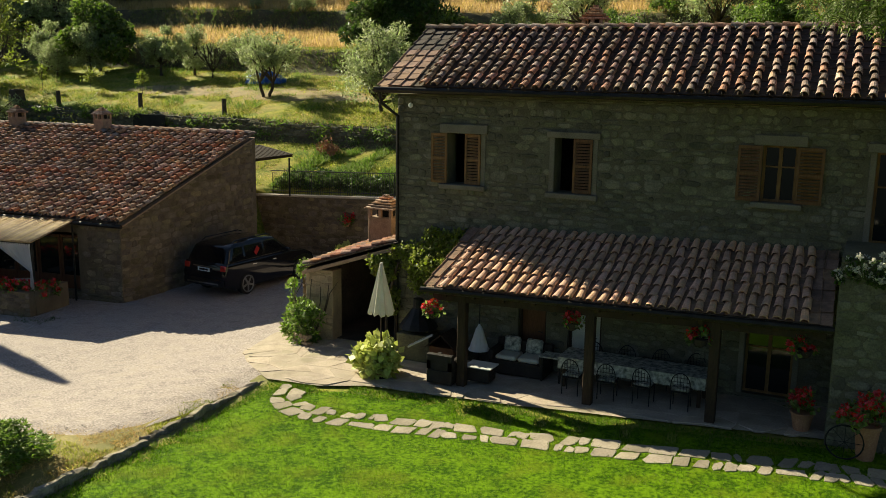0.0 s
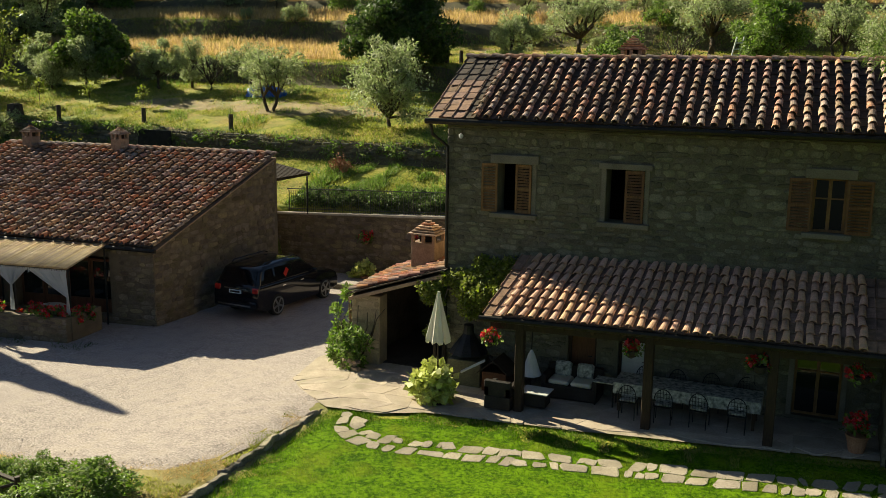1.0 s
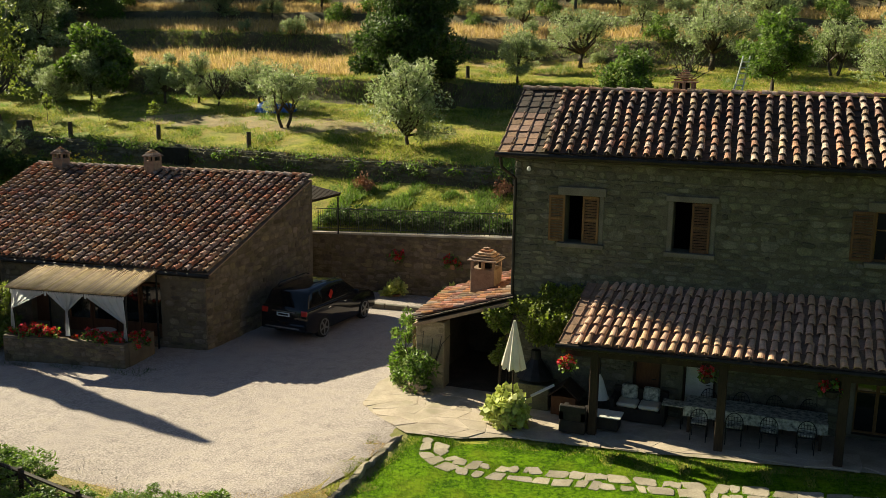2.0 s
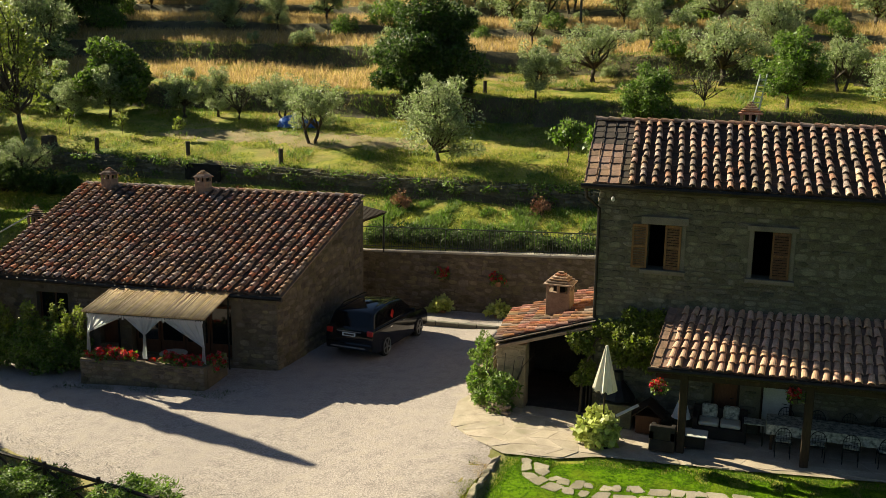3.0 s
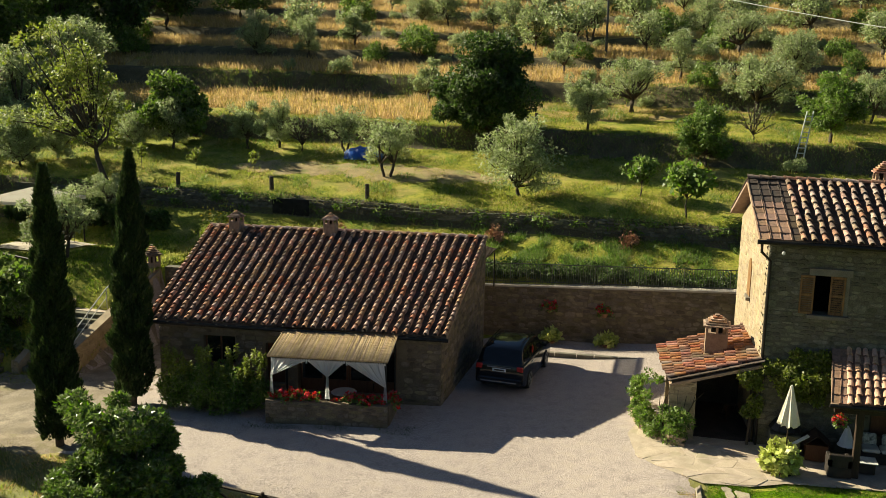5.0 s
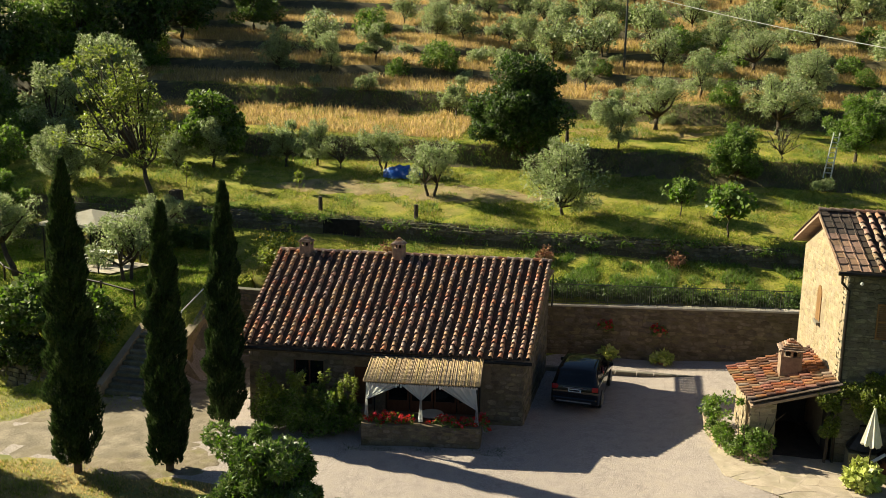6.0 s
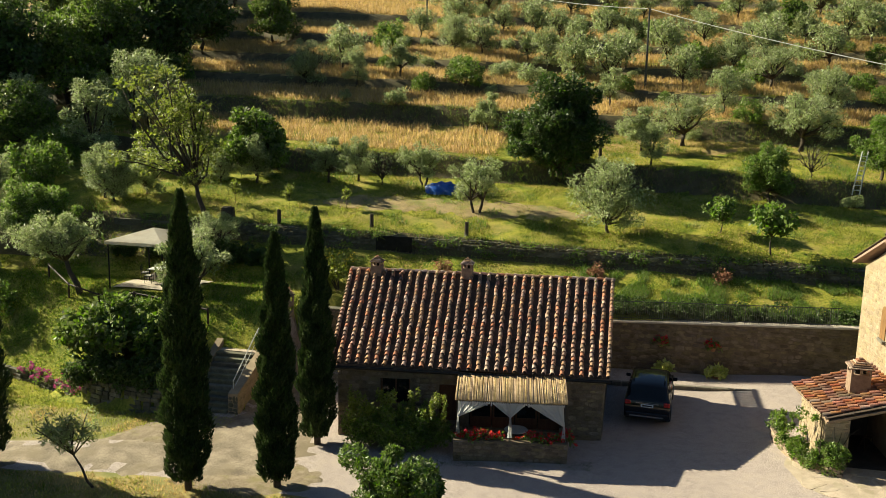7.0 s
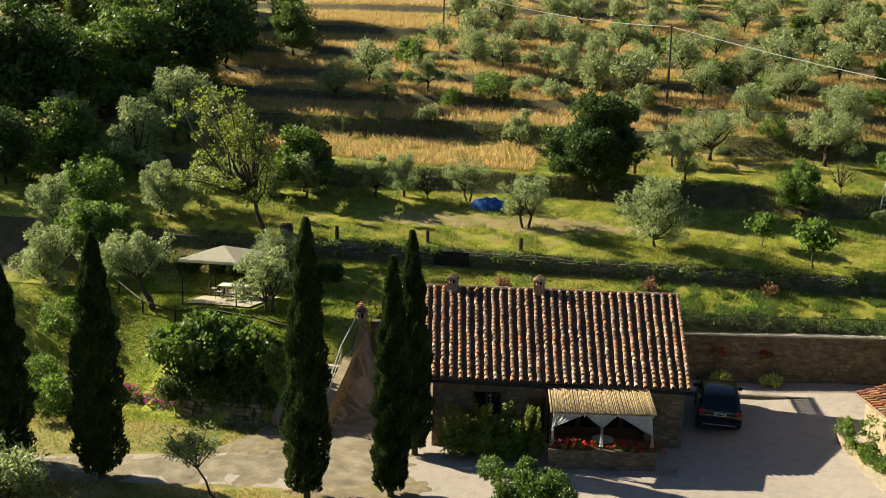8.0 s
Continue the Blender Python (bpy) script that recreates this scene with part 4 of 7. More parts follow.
def on_way(d, side):
    """A plan point at a distance along the path and off its middle."""
    d = min(max(d, 0.0), run[-1] - 0.01)
    k = max(i for i in range(len(run)) if run[i] <= d)
    k = min(k, len(line) - 2)
    u = (line[k + 1] - line[k]).normalized()
    p = line[k].lerp(line[k + 1], (d - run[k]) / max(1e-6, run[k + 1] - run[k]))
    return (p.x - u.y * side, p.y + u.x * side)


M_PATH = surface("path_stone", (0.26, 0.215, 0.155), (0.43, 0.36, 0.27), 2.0, 24, spread=0.2, stain=(0.24, 0.2, 0.14), bump=0.3)
LAID = {}
for lo, hi in ((-0.38, -0.04), (0.04, 0.38)):
    d = r.uniform(0.0, 0.2)
    while d < run[-1] - 0.8:
        w = r.choice((0.18, 0.24, 0.3, 0.36, 0.44, 0.55)) * r.uniform(0.85, 1.15)
        a, b = lo + r.uniform(-0.07, 0.05), hi - r.uniform(-0.07, 0.05)
        skew = r.uniform(-0.35, 0.35)
        e = []
        for p, q in ((0.0, a + 0.05), (0.06, a), (w - 0.06, a), (w, a + 0.05), (w, b - 0.05), (w - 0.06, b), (0.06, b), (0.0, b - 0.05)):
            e.append(on_way(d + p + r.uniform(-0.04, 0.04) + skew * (q - a), q + r.uniform(-0.045, 0.045)))
        slab("stepping_stone", e, lambda x, y: ground_z(x, y) + 0.03, 0.08, M_PATH, stone_path, r)
        for c in {(int(x * 2 // 1), int(y * 2 // 1)) for x, y in e}:
            LAID.setdefault(c, []).append(e)
        d += w + r.choice([0.03, 0.05, 0.06, 0.12])

M_KERB = surface("kerb_sandstone", (0.13, 0.105, 0.075), (0.34, 0.28, 0.205), 3, 24, spread=0.3, stain=(0.1, 0.1, 0.05), stain_scale=4, bump=0.6)
kerb = thing("lawn_kerb", (0, 0, 0), "row of rough kerb stones between gravel and lawn", "kerb", kind="structure")
y = -3.55
while y > -12.5:
    ln = r.uniform(0.35, 0.8)
    bm = bmesh.new()
    box(bm, (r.uniform(0.15, 0.21), ln + 0.03, 0.36), turn=pose(-1.88 + r.uniform(-0.03, 0.03) + (0.1 if y < -8 else 0), y - ln / 2, ground_z(-2.2, y) - 0.165 + r.uniform(-0.05, 0.04), r.uniform(-3, 3), r.uniform(-6, 6), r.uniform(-5, 5)), bevel=0.03)
    bmesh.ops.subdivide_edges(bm, edges=[e for e in bm.edges if e.calc_length() > 0.15], cuts=2, use_grid_fill=True)
    for v in bm.verts:
        v.co += Vector((noise.noise(v.co * 5), 0.5 * noise.noise(v.co * 6), noise.noise(v.co * 4 + Vector((7, 0, 0))))) * 0.07
    part("kerb_stone", bm, M_KERB, kerb)
    y -= ln
wall_kerb = thing("yard_kerb", (0, 0, 0), "low pale kerb before the retaining wall", "kerb", kind="structure")
x = -12.0
while x < -1.0:
    ln = r.uniform(0.7, 1.2)
    part("kerb_stone", box(bmesh.new(), (ln - 0.03, 0.24, 0.22), turn=pose(x + ln / 2, 9.5 + 0.06 * (x + 8), -0.34, 0, 0, 3.4), bevel=0.02), M_LINTEL, wall_kerb)
    x += ln

# ---- terrace things ----
M_CLOTH = surface("cream_canvas", (0.7, 0.64, 0.53), (0.82, 0.77, 0.66), 3, 60, rough=0.9, thin=0.2, bump=0.15)
M_WHITE = surface("white_linen", (0.72, 0.72, 0.72), (0.84, 0.84, 0.84), 3, 60, rough=0.9, thin=0.35, bump=0.1)
M_RATTAN = surface("dark_rattan", (0.012, 0.009, 0.008), (0.04, 0.03, 0.025), 4, 90, rough=0.6, bump=0.5)
M_IRON = surface("black_iron", (0.01, 0.01, 0.01), (0.03, 0.03, 0.03), 4, 40, rough=0.45, metal=0.5, bump=0.1)
M_PRINT = surface("printed_cloth", (0.10, 0.11, 0.10), (0.62, 0.6, 0.52), 9, 16, rough=0.9, bump=0.05, fine_mix=0.3)
M_POT = surface("terracotta", (0.28, 0.13, 0.07), (0.45, 0.24, 0.14), 4, 30, bump=0.2)
M_PETAL = surface("red_petal", (0.5, 0.012, 0.018), (0.78, 0.04, 0.045), 3, 20, islands=0.2, thin=0.3, bump=0)
M_PINK = surface("pink_petal", (0.42, 0.04, 0.22), (0.62, 0.12, 0.36), 3, 20, islands=0.2, thin=0.3, bump=0)
M_BLOOM = surface("white_petal", (0.6, 0.58, 0.5), (0.75, 0.72, 0.62), 3, 20, islands=0.2, thin=0.3, bump=0)
M_LIME = surface("lime_leaf", (0.36, 0.42, 0.06), (0.62, 0.64, 0.18), 2, 14, rough=0.5, islands=0.2, thin=0.3, bump=0, gloss=0.5)
M_TIN = surface("pale_board", (0.5, 0.5, 0.46), (0.62, 0.62, 0.58), 3, 30, bump=0.1)
M_PLASTER = surface("white_plaster", (0.5, 0.5, 0.46), (0.66, 0.65, 0.6), 2, 20, bump=0.2, stain=(0.4, 0.38, 0.32))


def parasol(at):
    p = thing("parasol", at, "closed cream canvas parasol on a thin pole", "parasol")
    part("pole", tube(bmesh.new(), [(0, 0, 0), (0, 0, 3.02)], [0.025, 0.02], 8), M_TIMBER, p)
    part("foot", _lathe(bmesh.new(), [(0.26, 0.0), (0.27, 0.05), (0.1, 0.08), (0.04, 0.25)], 16, (0, 0, 0)), M_IRON, p)
    bm = bmesh.new()
    n = 24
    loops = []
    for z, rad in ((3.05, 0.03), (2.9, 0.06), (2.5, 0.14), (2.05, 0.235), (1.74, 0.3), (1.7, 0.27)):
        loops.append([bm.verts.new((rad * (1 + (0.22 if k % 3 == 0 else -0.1)) * math.cos(2 * math.pi * k / n), rad * (1 + (0.22 if k % 3 == 0 else -0.1)) * math.sin(2 * math.pi * k / n), z + (0.05 * math.sin(k * 2.1) if z < 1.9 else 0))) for k in range(n)])
    for a, b in zip(loops, loops[1:]):
        for k in range(n):
            bm.faces.new((a[k], b[k], b[(k + 1) % n], a[(k + 1) % n]))
    bm.faces.new(loops[0])
    part("canopy", bm, M_CLOTH, p, "folded cream canvas")
    return p


def potted(name, at, label, pot_r, pot_h, leaf, size, clumps, per, leaf_len, leaf_wid, flower=None, seed=1, category="potted plant", group=""):
    t = thing(name, at, label, category, group)
    part("pot", _lathe(bmesh.new(), [(pot_r * 0.7, 0), (pot_r, pot_h * 0.9), (pot_r * 1.1, pot_h * 0.9), (pot_r * 1.1, pot_h), (pot_r * 0.95, pot_h), (pot_r * 0.9, pot_h * 0.92)], 18, (0, 0, 0)), M_POT, t)
    add_foliage(t, (0, 0, pot_h), size, leaf, clumps, per, leaf_len, leaf_wid, flower, seed)
    return t


def add_foliage(t, at, size, leaf, clumps, per, leaf_len, leaf_wid, flower=None, seed=1, name="foliage"):
    r = random.Random(seed)
    w, d, h = size
    cs = []
    for _ in range(clumps):
        a, q = r.uniform(0, 2 * math.pi), math.sqrt(r.random())
        cs.append((at[0] + w / 2 * q * math.cos(a), at[1] + d / 2 * q * math.sin(a), at[2] + h * (0.1 + 0.85 * r.random() * math.sqrt(max(0.08, 1 - q * q * 0.8)))))
    k = min(w, d, h) * 0.22
    ob = new(name, leaves_mesh(name, leaf_cloud(cs, [k * r.uniform(0.7, 1.3) for _ in cs], per, leaf_len, leaf_wid, seed), leaf))
    ob.parent = t
    if flower:
        cs2 = [(c[0] + r.uniform(-k, k), c[1] + r.uniform(-k, k), c[2] + k * 0.8) for c in cs]
        fl = new("blossom", leaves_mesh("blossom", leaf_cloud(cs2, [k * 0.6] * len(cs2), per * 1.0, leaf_len * 0.8, leaf_len * 0.7, seed + 1), flower))
        fl.parent = t
        tagged(fl, "bright red blossoms" if flower is M_PETAL else "pale blossoms" if flower is M_BLOOM else "pink blossoms", kind="stuff")



# ---- plants ----
def leaf_cloud(centres, radii, count, length, width, seed, shell=0.45, droop=0.0, squash=1.0):
    """Pointed leaves scattered in clumps: (n, 3 or 4, 3). count: leaves for each clump."""
    g = np.random.RandomState(seed)
    out = []
    for c, r in zip(centres, radii):
        n = max(6, int(count * g.uniform(0.6, 1.4)))
        d = g.normal(size=(n, 3))
        d /= np.linalg.norm(d, axis=1)[:, None]
        p = np.array(c) + d * (np.array(r) * (shell + (1 - shell) * g.rand(n) ** 0.6)[:, None] if np.ndim(r) else r * (shell + (1 - shell) * g.rand(n, 1) ** 0.6)) * np.array([1, 1, squash])
        a = g.normal(size=(n, 3)) + d * 0.7
        a[:, 2] -= droop
        a /= np.linalg.norm(a, axis=1)[:, None]
        b = np.cross(a, g.normal(size=(n, 3)))
        b /= np.linalg.norm(b, axis=1)[:, None] + 1e-9
        k = g.uniform(0.6, 1.35, size=(n, 1))
        a *= length * k
        b *= width * k
        broad = width > 0.62 * length
        out.append(np.stack([p, p + a * 0.45 + b * 0.5, p + a, p + a * 0.45 - b * 0.5] if broad else [p + b * 0.5, p + a, p - b * 0.5], 1))
    return np.concatenate(out)


def limb(bm, start, end, r0, r1, rnd, sides=6, bend=0.15):
    a, b = Vector(start), Vector(end)
    d = b - a
    wig = lambda: Vector((rnd.uniform(-1, 1), rnd.uniform(-1, 1), rnd.uniform(-0.4, 0.8))) * d.length * bend
    pts = [a, a + d * 0.33 + wig(), a + d * 0.68 + wig(), b]
    tube(bm, pts, [r0, r0 * 0.7 + r1 * 0.3, r0 * 0.35 + r1 * 0.65, r1], sides)
    return pts


def tree(name, label, category, group, seed, height, spread, fork, limbs, leaf, leaf_len, leaf_wid, per_clump, clump, twin=False, lean=(0, 0),
         density=1.0, low=0.35, squash=0.85, droop=0.0, top=1.0, trunk_r=0.14, centre_fill=8):
    """A tree at the origin: forked trunk with limbs, and a crown of leaf clumps at their ends."""
    r = random.Random(seed)
    t = thing(name, (0, 0, 0), label, category, group)
    bm = bmesh.new()
    centres = []
    forks = []
    for s in ((-1, 1) if twin else (0,)):
        base = Vector((s * 0.22, 0, -0.25))
        knee = Vector((lean[0] * fork + s * fork * 0.45, lean[1] * fork + r.uniform(-0.1, 0.1), fork))
        limb(bm, base, knee, trunk_r * (0.8 if twin else 1.0), trunk_r * 0.6, r, 8, 0.07)
        forks.append(knee)
    for k in range(limbs):
        start = forks[k % len(forks)]
        a = 2 * math.pi * (k + r.uniform(-0.35, 0.35)) / limbs
        reach = spread * r.uniform(0.55, 1.0)
        z = height * (low + (1 - low) * r.uniform(0.12, 0.9))
        if k % 3 == 0:
            reach *= 0.45
            z = height * r.uniform(0.82, 1.0) * top
        tip = Vector((lean[0] * height * 0.7 + reach * math.cos(a), lean[1] * height * 0.7 + reach * math.sin(a), z))
        pts = limb(bm, start, tip, trunk_r * 0.5, 0.02, r, 5, 0.1)
        centres += [pts[2], tip]
        for _ in range(2):
            side = pts[1].lerp(tip, r.uniform(0.2, 0.8)) + Vector((r.uniform(-1, 1), r.uniform(-1, 1), r.uniform(-0.3, 0.9))) * spread * 0.35
            limb(bm, pts[1].lerp(tip, 0.3), side, 0.03, 0.01, r, 4, 0.08)
            centres.append(side)
    mid = Vector((lean[0] * height * 0.7, lean[1] * height * 0.7, height * (low + 1) / 2))
    for _ in range(centre_fill):
        d = Vector((r.gauss(0, 1), r.gauss(0, 1), r.gauss(0, 0.8)))
        d = d.normalized() * r.uniform(0.3, 0.85)
        centres.append(mid + Vector((d.x * spread, d.y * spread, d.z * height * (1 - low) * 0.5)))
    part("trunk", bm, M_BARK, t, soft=True)
    quads = leaf_cloud([tuple(c) for c in centres], [clump * r.uniform(0.6, 1.25) for _ in centres], per_clump * density, leaf_len, leaf_wid, seed, squash=squash, droop=droop)
    crown = new("crown", leaves_mesh("crown", quads, leaf))
    crown.parent = t
    return t


def cypress(seed, height, radius):
    """A slender column cypress: foliage in upright tufts round a hidden trunk."""
    g = np.random.RandomState(seed)
    t = thing("cypress", (0, 0, 0), "slender dark green columnar cypress tree", "cypress tree", "cypresses along the drive")
    part("trunk", limb_mesh([(0, 0, -0.3), (0, 0, height * 0.5), (0, 0, height * 0.93)], [0.16, 0.1, 0.02]), M_BARK, t)
    n = 26000
    z = 0.05 + 0.95 * g.rand(n) ** 0.92
    prof = np.interp(z, [0, 0.03, 0.12, 0.3, 0.55, 0.8, 0.93, 1.0], [0.3, 0.62, 0.95, 1.0, 0.86, 0.52, 0.25, 0.03])
    a = g.rand(n) * 2 * np.pi
    lump = 1 + 0.16 * np.sin(a * 3 + z * 23 + seed) + 0.13 * np.sin(a * 5 - z * 41) + 0.1 * np.sin(z * 60 + a)
    rr = radius * prof * lump * (0.72 + 0.34 * g.rand(n) ** 0.5)
    p = np.stack([rr * np.cos(a), rr * np.sin(a), z * height], 1)
    d = np.stack([np.cos(a) * 0.45, np.sin(a) * 0.45, np.ones(n)], 1) + g.normal(size=(n, 3)) * 0.28
    d /= np.linalg.norm(d, axis=1)[:, None]
    b = np.cross(d, g.normal(size=(n, 3)))
    b /= np.linalg.norm(b, axis=1)[:, None]
    k = g.uniform(0.7, 1.4, size=(n, 1))
    d *= 0.17 * k
    b *= 0.035 * k
    quads = np.stack([p + b, p + d, p - b], 1)
    crown = new("crown", leaves_mesh("crown", quads, M_CYPRESS))
    crown.parent = t
    bm = bmesh.new()
    _lathe(bm, [(radius * 0.62 * float(np.interp(s, [0, 0.03, 0.12, 0.3, 0.55, 0.8, 0.93, 1.0], [0.3, 0.62, 0.95, 1.0, 0.86, 0.52, 0.25, 0.03])), s * height) for s in (0.05, 0.12, 0.3, 0.55, 0.8, 0.93, 0.97)], 9, (0, 0, 0))
    part("core_foliage", bm, M_CYPRESS, t)
    return t


def limb_mesh(points, radii):
    return tube(bmesh.new(), points, radii, 7)


def bush(name, label, category, seed, size, leaf, leaf_len, leaf_wid, clumps, per_clump, group="", clump=0.45, droop=0.0):
    """A round-headed shrub on short stems."""
    r = random.Random(seed)
    t = thing(name, (0, 0, 0), label, category, group)
    w, d, h = size
    bm = bmesh.new()
    centres = []
    for k in range(clumps):
        a, q = r.uniform(0, 2 * math.pi), math.sqrt(r.random())
        z = h * (0.18 + 0.8 * r.random() * math.sqrt(max(0.05, 1 - q * q * 0.75)))
        c = (w / 2 * q * math.cos(a), d / 2 * q * math.sin(a), z)
        centres.append(c)
        if k % 5 == 0:
            tube(bm, [(c[0] * 0.15, c[1] * 0.15, -0.2), (c[0] * 0.5, c[1] * 0.5, z * 0.5), c], [0.04, 0.025, 0.01], 5)
    part("woody_stem", bm, M_BARK, t)
    crown = new("foliage", leaves_mesh("foliage", leaf_cloud(centres, [clump * r.uniform(0.6, 1.3) for _ in centres], per_clump, leaf_len, leaf_wid, seed, droop=droop), leaf))
    crown.parent = t
    return t


def plant_all(makers, spots):
    """Copies of made plants at (kind, x, y, size, turn); the first copy uses the made plant itself."""
    used = set()
    for kind, x, y, size, turn in spots:
        m = Matrix.Translation((x, y, ground_z(x, y) - 0.03)) @ Matrix.Rotation(turn, 4, "Z")
        ob = makers[kind]
        if kind in used:
            ob = copy_thing(ob, m)
        used.add(kind)
        ob.matrix_basis = m @ Matrix.Diagonal((size, size, size, 1))


OL = dict(category="olive tree", group="olive trees on the terraces", leaf=M_OLIVE, leaf_len=0.18, leaf_wid=0.07, density=1.65)
FAR = dict(category="olive tree", group="olive trees on the terraces", leaf=M_OLIVE, leaf_len=0.29, leaf_wid=0.125, density=1.35)
makers = {
    "olive_a": tree("olive_tree", "silvery olive tree with two forked trunks on a terrace", seed=1, height=3.6, spread=2.1, fork=0.9, limbs=10, per_clump=82, clump=0.5, twin=True, low=0.3, **OL),
    "olive_b": tree("olive_tree", "dense silver-green olive tree with a broad round crown", seed=2, height=4.3, spread=2.3, fork=0.5, limbs=14, per_clump=82, clump=0.58, low=-0.06, centre_fill=20, **OL),
    "olive_c": tree("olive_tree", "upright silver-green olive tree on the grassy hillside", seed=3, height=4.4, spread=1.9, fork=1.2, limbs=10, per_clump=82, clump=0.52, low=0.12, centre_fill=14, **OL),
    "olive_d": tree("olive_tree", "wide old olive tree with a thick trunk", seed=4, height=4.2, spread=2.9, fork=1.1, limbs=13, per_clump=82, clump=0.58, low=0.22, trunk_r=0.24, centre_fill=14, **OL),
    "olive_e": tree("olive_tree", "open airy young olive tree", seed=5, height=3.4, spread=1.6, fork=0.9, limbs=7, per_clump=95, clump=0.42, low=0.2, **OL),
    "far_b": tree("olive_tree", "small round silver-green olive tree in dry grass", seed=31, height=4.0, spread=2.2, fork=0.8, limbs=9, per_clump=38, clump=0.62, low=0.08, centre_fill=14, **FAR),
    "far_c": tree("olive_tree", "upright grey-green olive tree in dry grass", seed=32, height=4.3, spread=1.9, fork=1.0, limbs=9, per_clump=38, clump=0.6, low=0.12, centre_fill=12, **FAR),
    "far_d": tree("olive_tree", "broad old olive tree among dry grass", seed=33, height=3.9, spread=2.6, fork=0.9, limbs=10, per_clump=38, clump=0.62, low=0.15, centre_fill=14, trunk_r=0.2, **FAR),
    "green_a": tree("fruit_tree", "leafy green fruit tree on the hillside", "fruit tree", "fruit trees", 6, 4.6, 2.1, 1.0, 11, M_LEAF, 0.2, 0.1, 230, 0.6, low=0.15, centre_fill=12),
    "fig": tree("fig_tree", "dark green large-leaved fig tree", "fig tree", "", 7, 4.6, 2.6, 0.9, 12, M_OAK, 0.27, 0.2, 240, 0.7, low=0.2, centre_fill=14),
    "laurel": tree("laurel_tree", "large dense dark green evergreen tree", "tree", "", 8, 7.0, 3.7, 1.0, 22, M_DEEP, 0.27, 0.14, 380, 1.0, low=0.05, centre_fill=40, trunk_r=0.3),
    "yellow": tree("walnut_tree", "leaning sparse yellow-green tree with bare limbs", "tree", "", 9, 10.0, 4.0, 2.2, 26, M_BRIGHT, 0.22, 0.12, 60, 0.62, low=0.18, lean=(-0.38, 0.03), trunk_r=0.2, centre_fill=12, squash=0.7),
    "young": tree("young_fruit_tree", "young sparse fruit tree with broad leaves", "fruit tree", "fruit trees", 10, 3.0, 1.25, 1.0, 8, M_LEAF, 0.26, 0.17, 45, 0.4, low=0.3, trunk_r=0.06, centre_fill=3),
    "sapling": tree("fruit_sapling", "thin yellow-green fruit sapling in mown grass", "fruit tree", "fruit trees", 16, 1.7, 0.5, 0.7, 6, M_BRIGHT, 0.17, 0.1, 12, 0.22, low=0.4, trunk_r=0.025, centre_fill=1),
    "bush": bush("shrub", "bright green rounded shrub in dry grass", "shrub", 11, (3.0, 3.0, 2.4), M_LEAF, 0.24, 0.12, 38, 62, "shrubs on the terraces"),
    "grey_bush": bush("shrub", "grey-green rounded shrub in dry grass", "shrub", 12, (2.6, 2.4, 2.0), M_OLIVE, 0.24, 0.1, 30, 62, "shrubs on the terraces"),
    "wood_a": tree("oak_tree", "tall dark woodland oak with a dense crown", "oak tree", "woodland trees", 13, 11.0, 4.6, 2.0, 20, M_DEEP, 0.46, 0.28, 95, 1.3, low=0.1, centre_fill=26, trunk_r=0.3),
    "wood_b": tree("oak_tree", "broad olive-green woodland oak", "oak tree", "woodland trees", 14, 9.0, 4.4, 1.8, 18, M_OAK, 0.44, 0.27, 92, 1.15, low=0.12, centre_fill=20, trunk_r=0.28),
    "twiggy": tree("bare_shrub", "bare brown twiggy shrub", "shrub", "", 15, 2.4, 1.3, 0.4, 16, M_OLIVE, 0.1, 0.04, 6, 0.4, low=0.3, trunk_r=0.06, centre_fill=0),
}
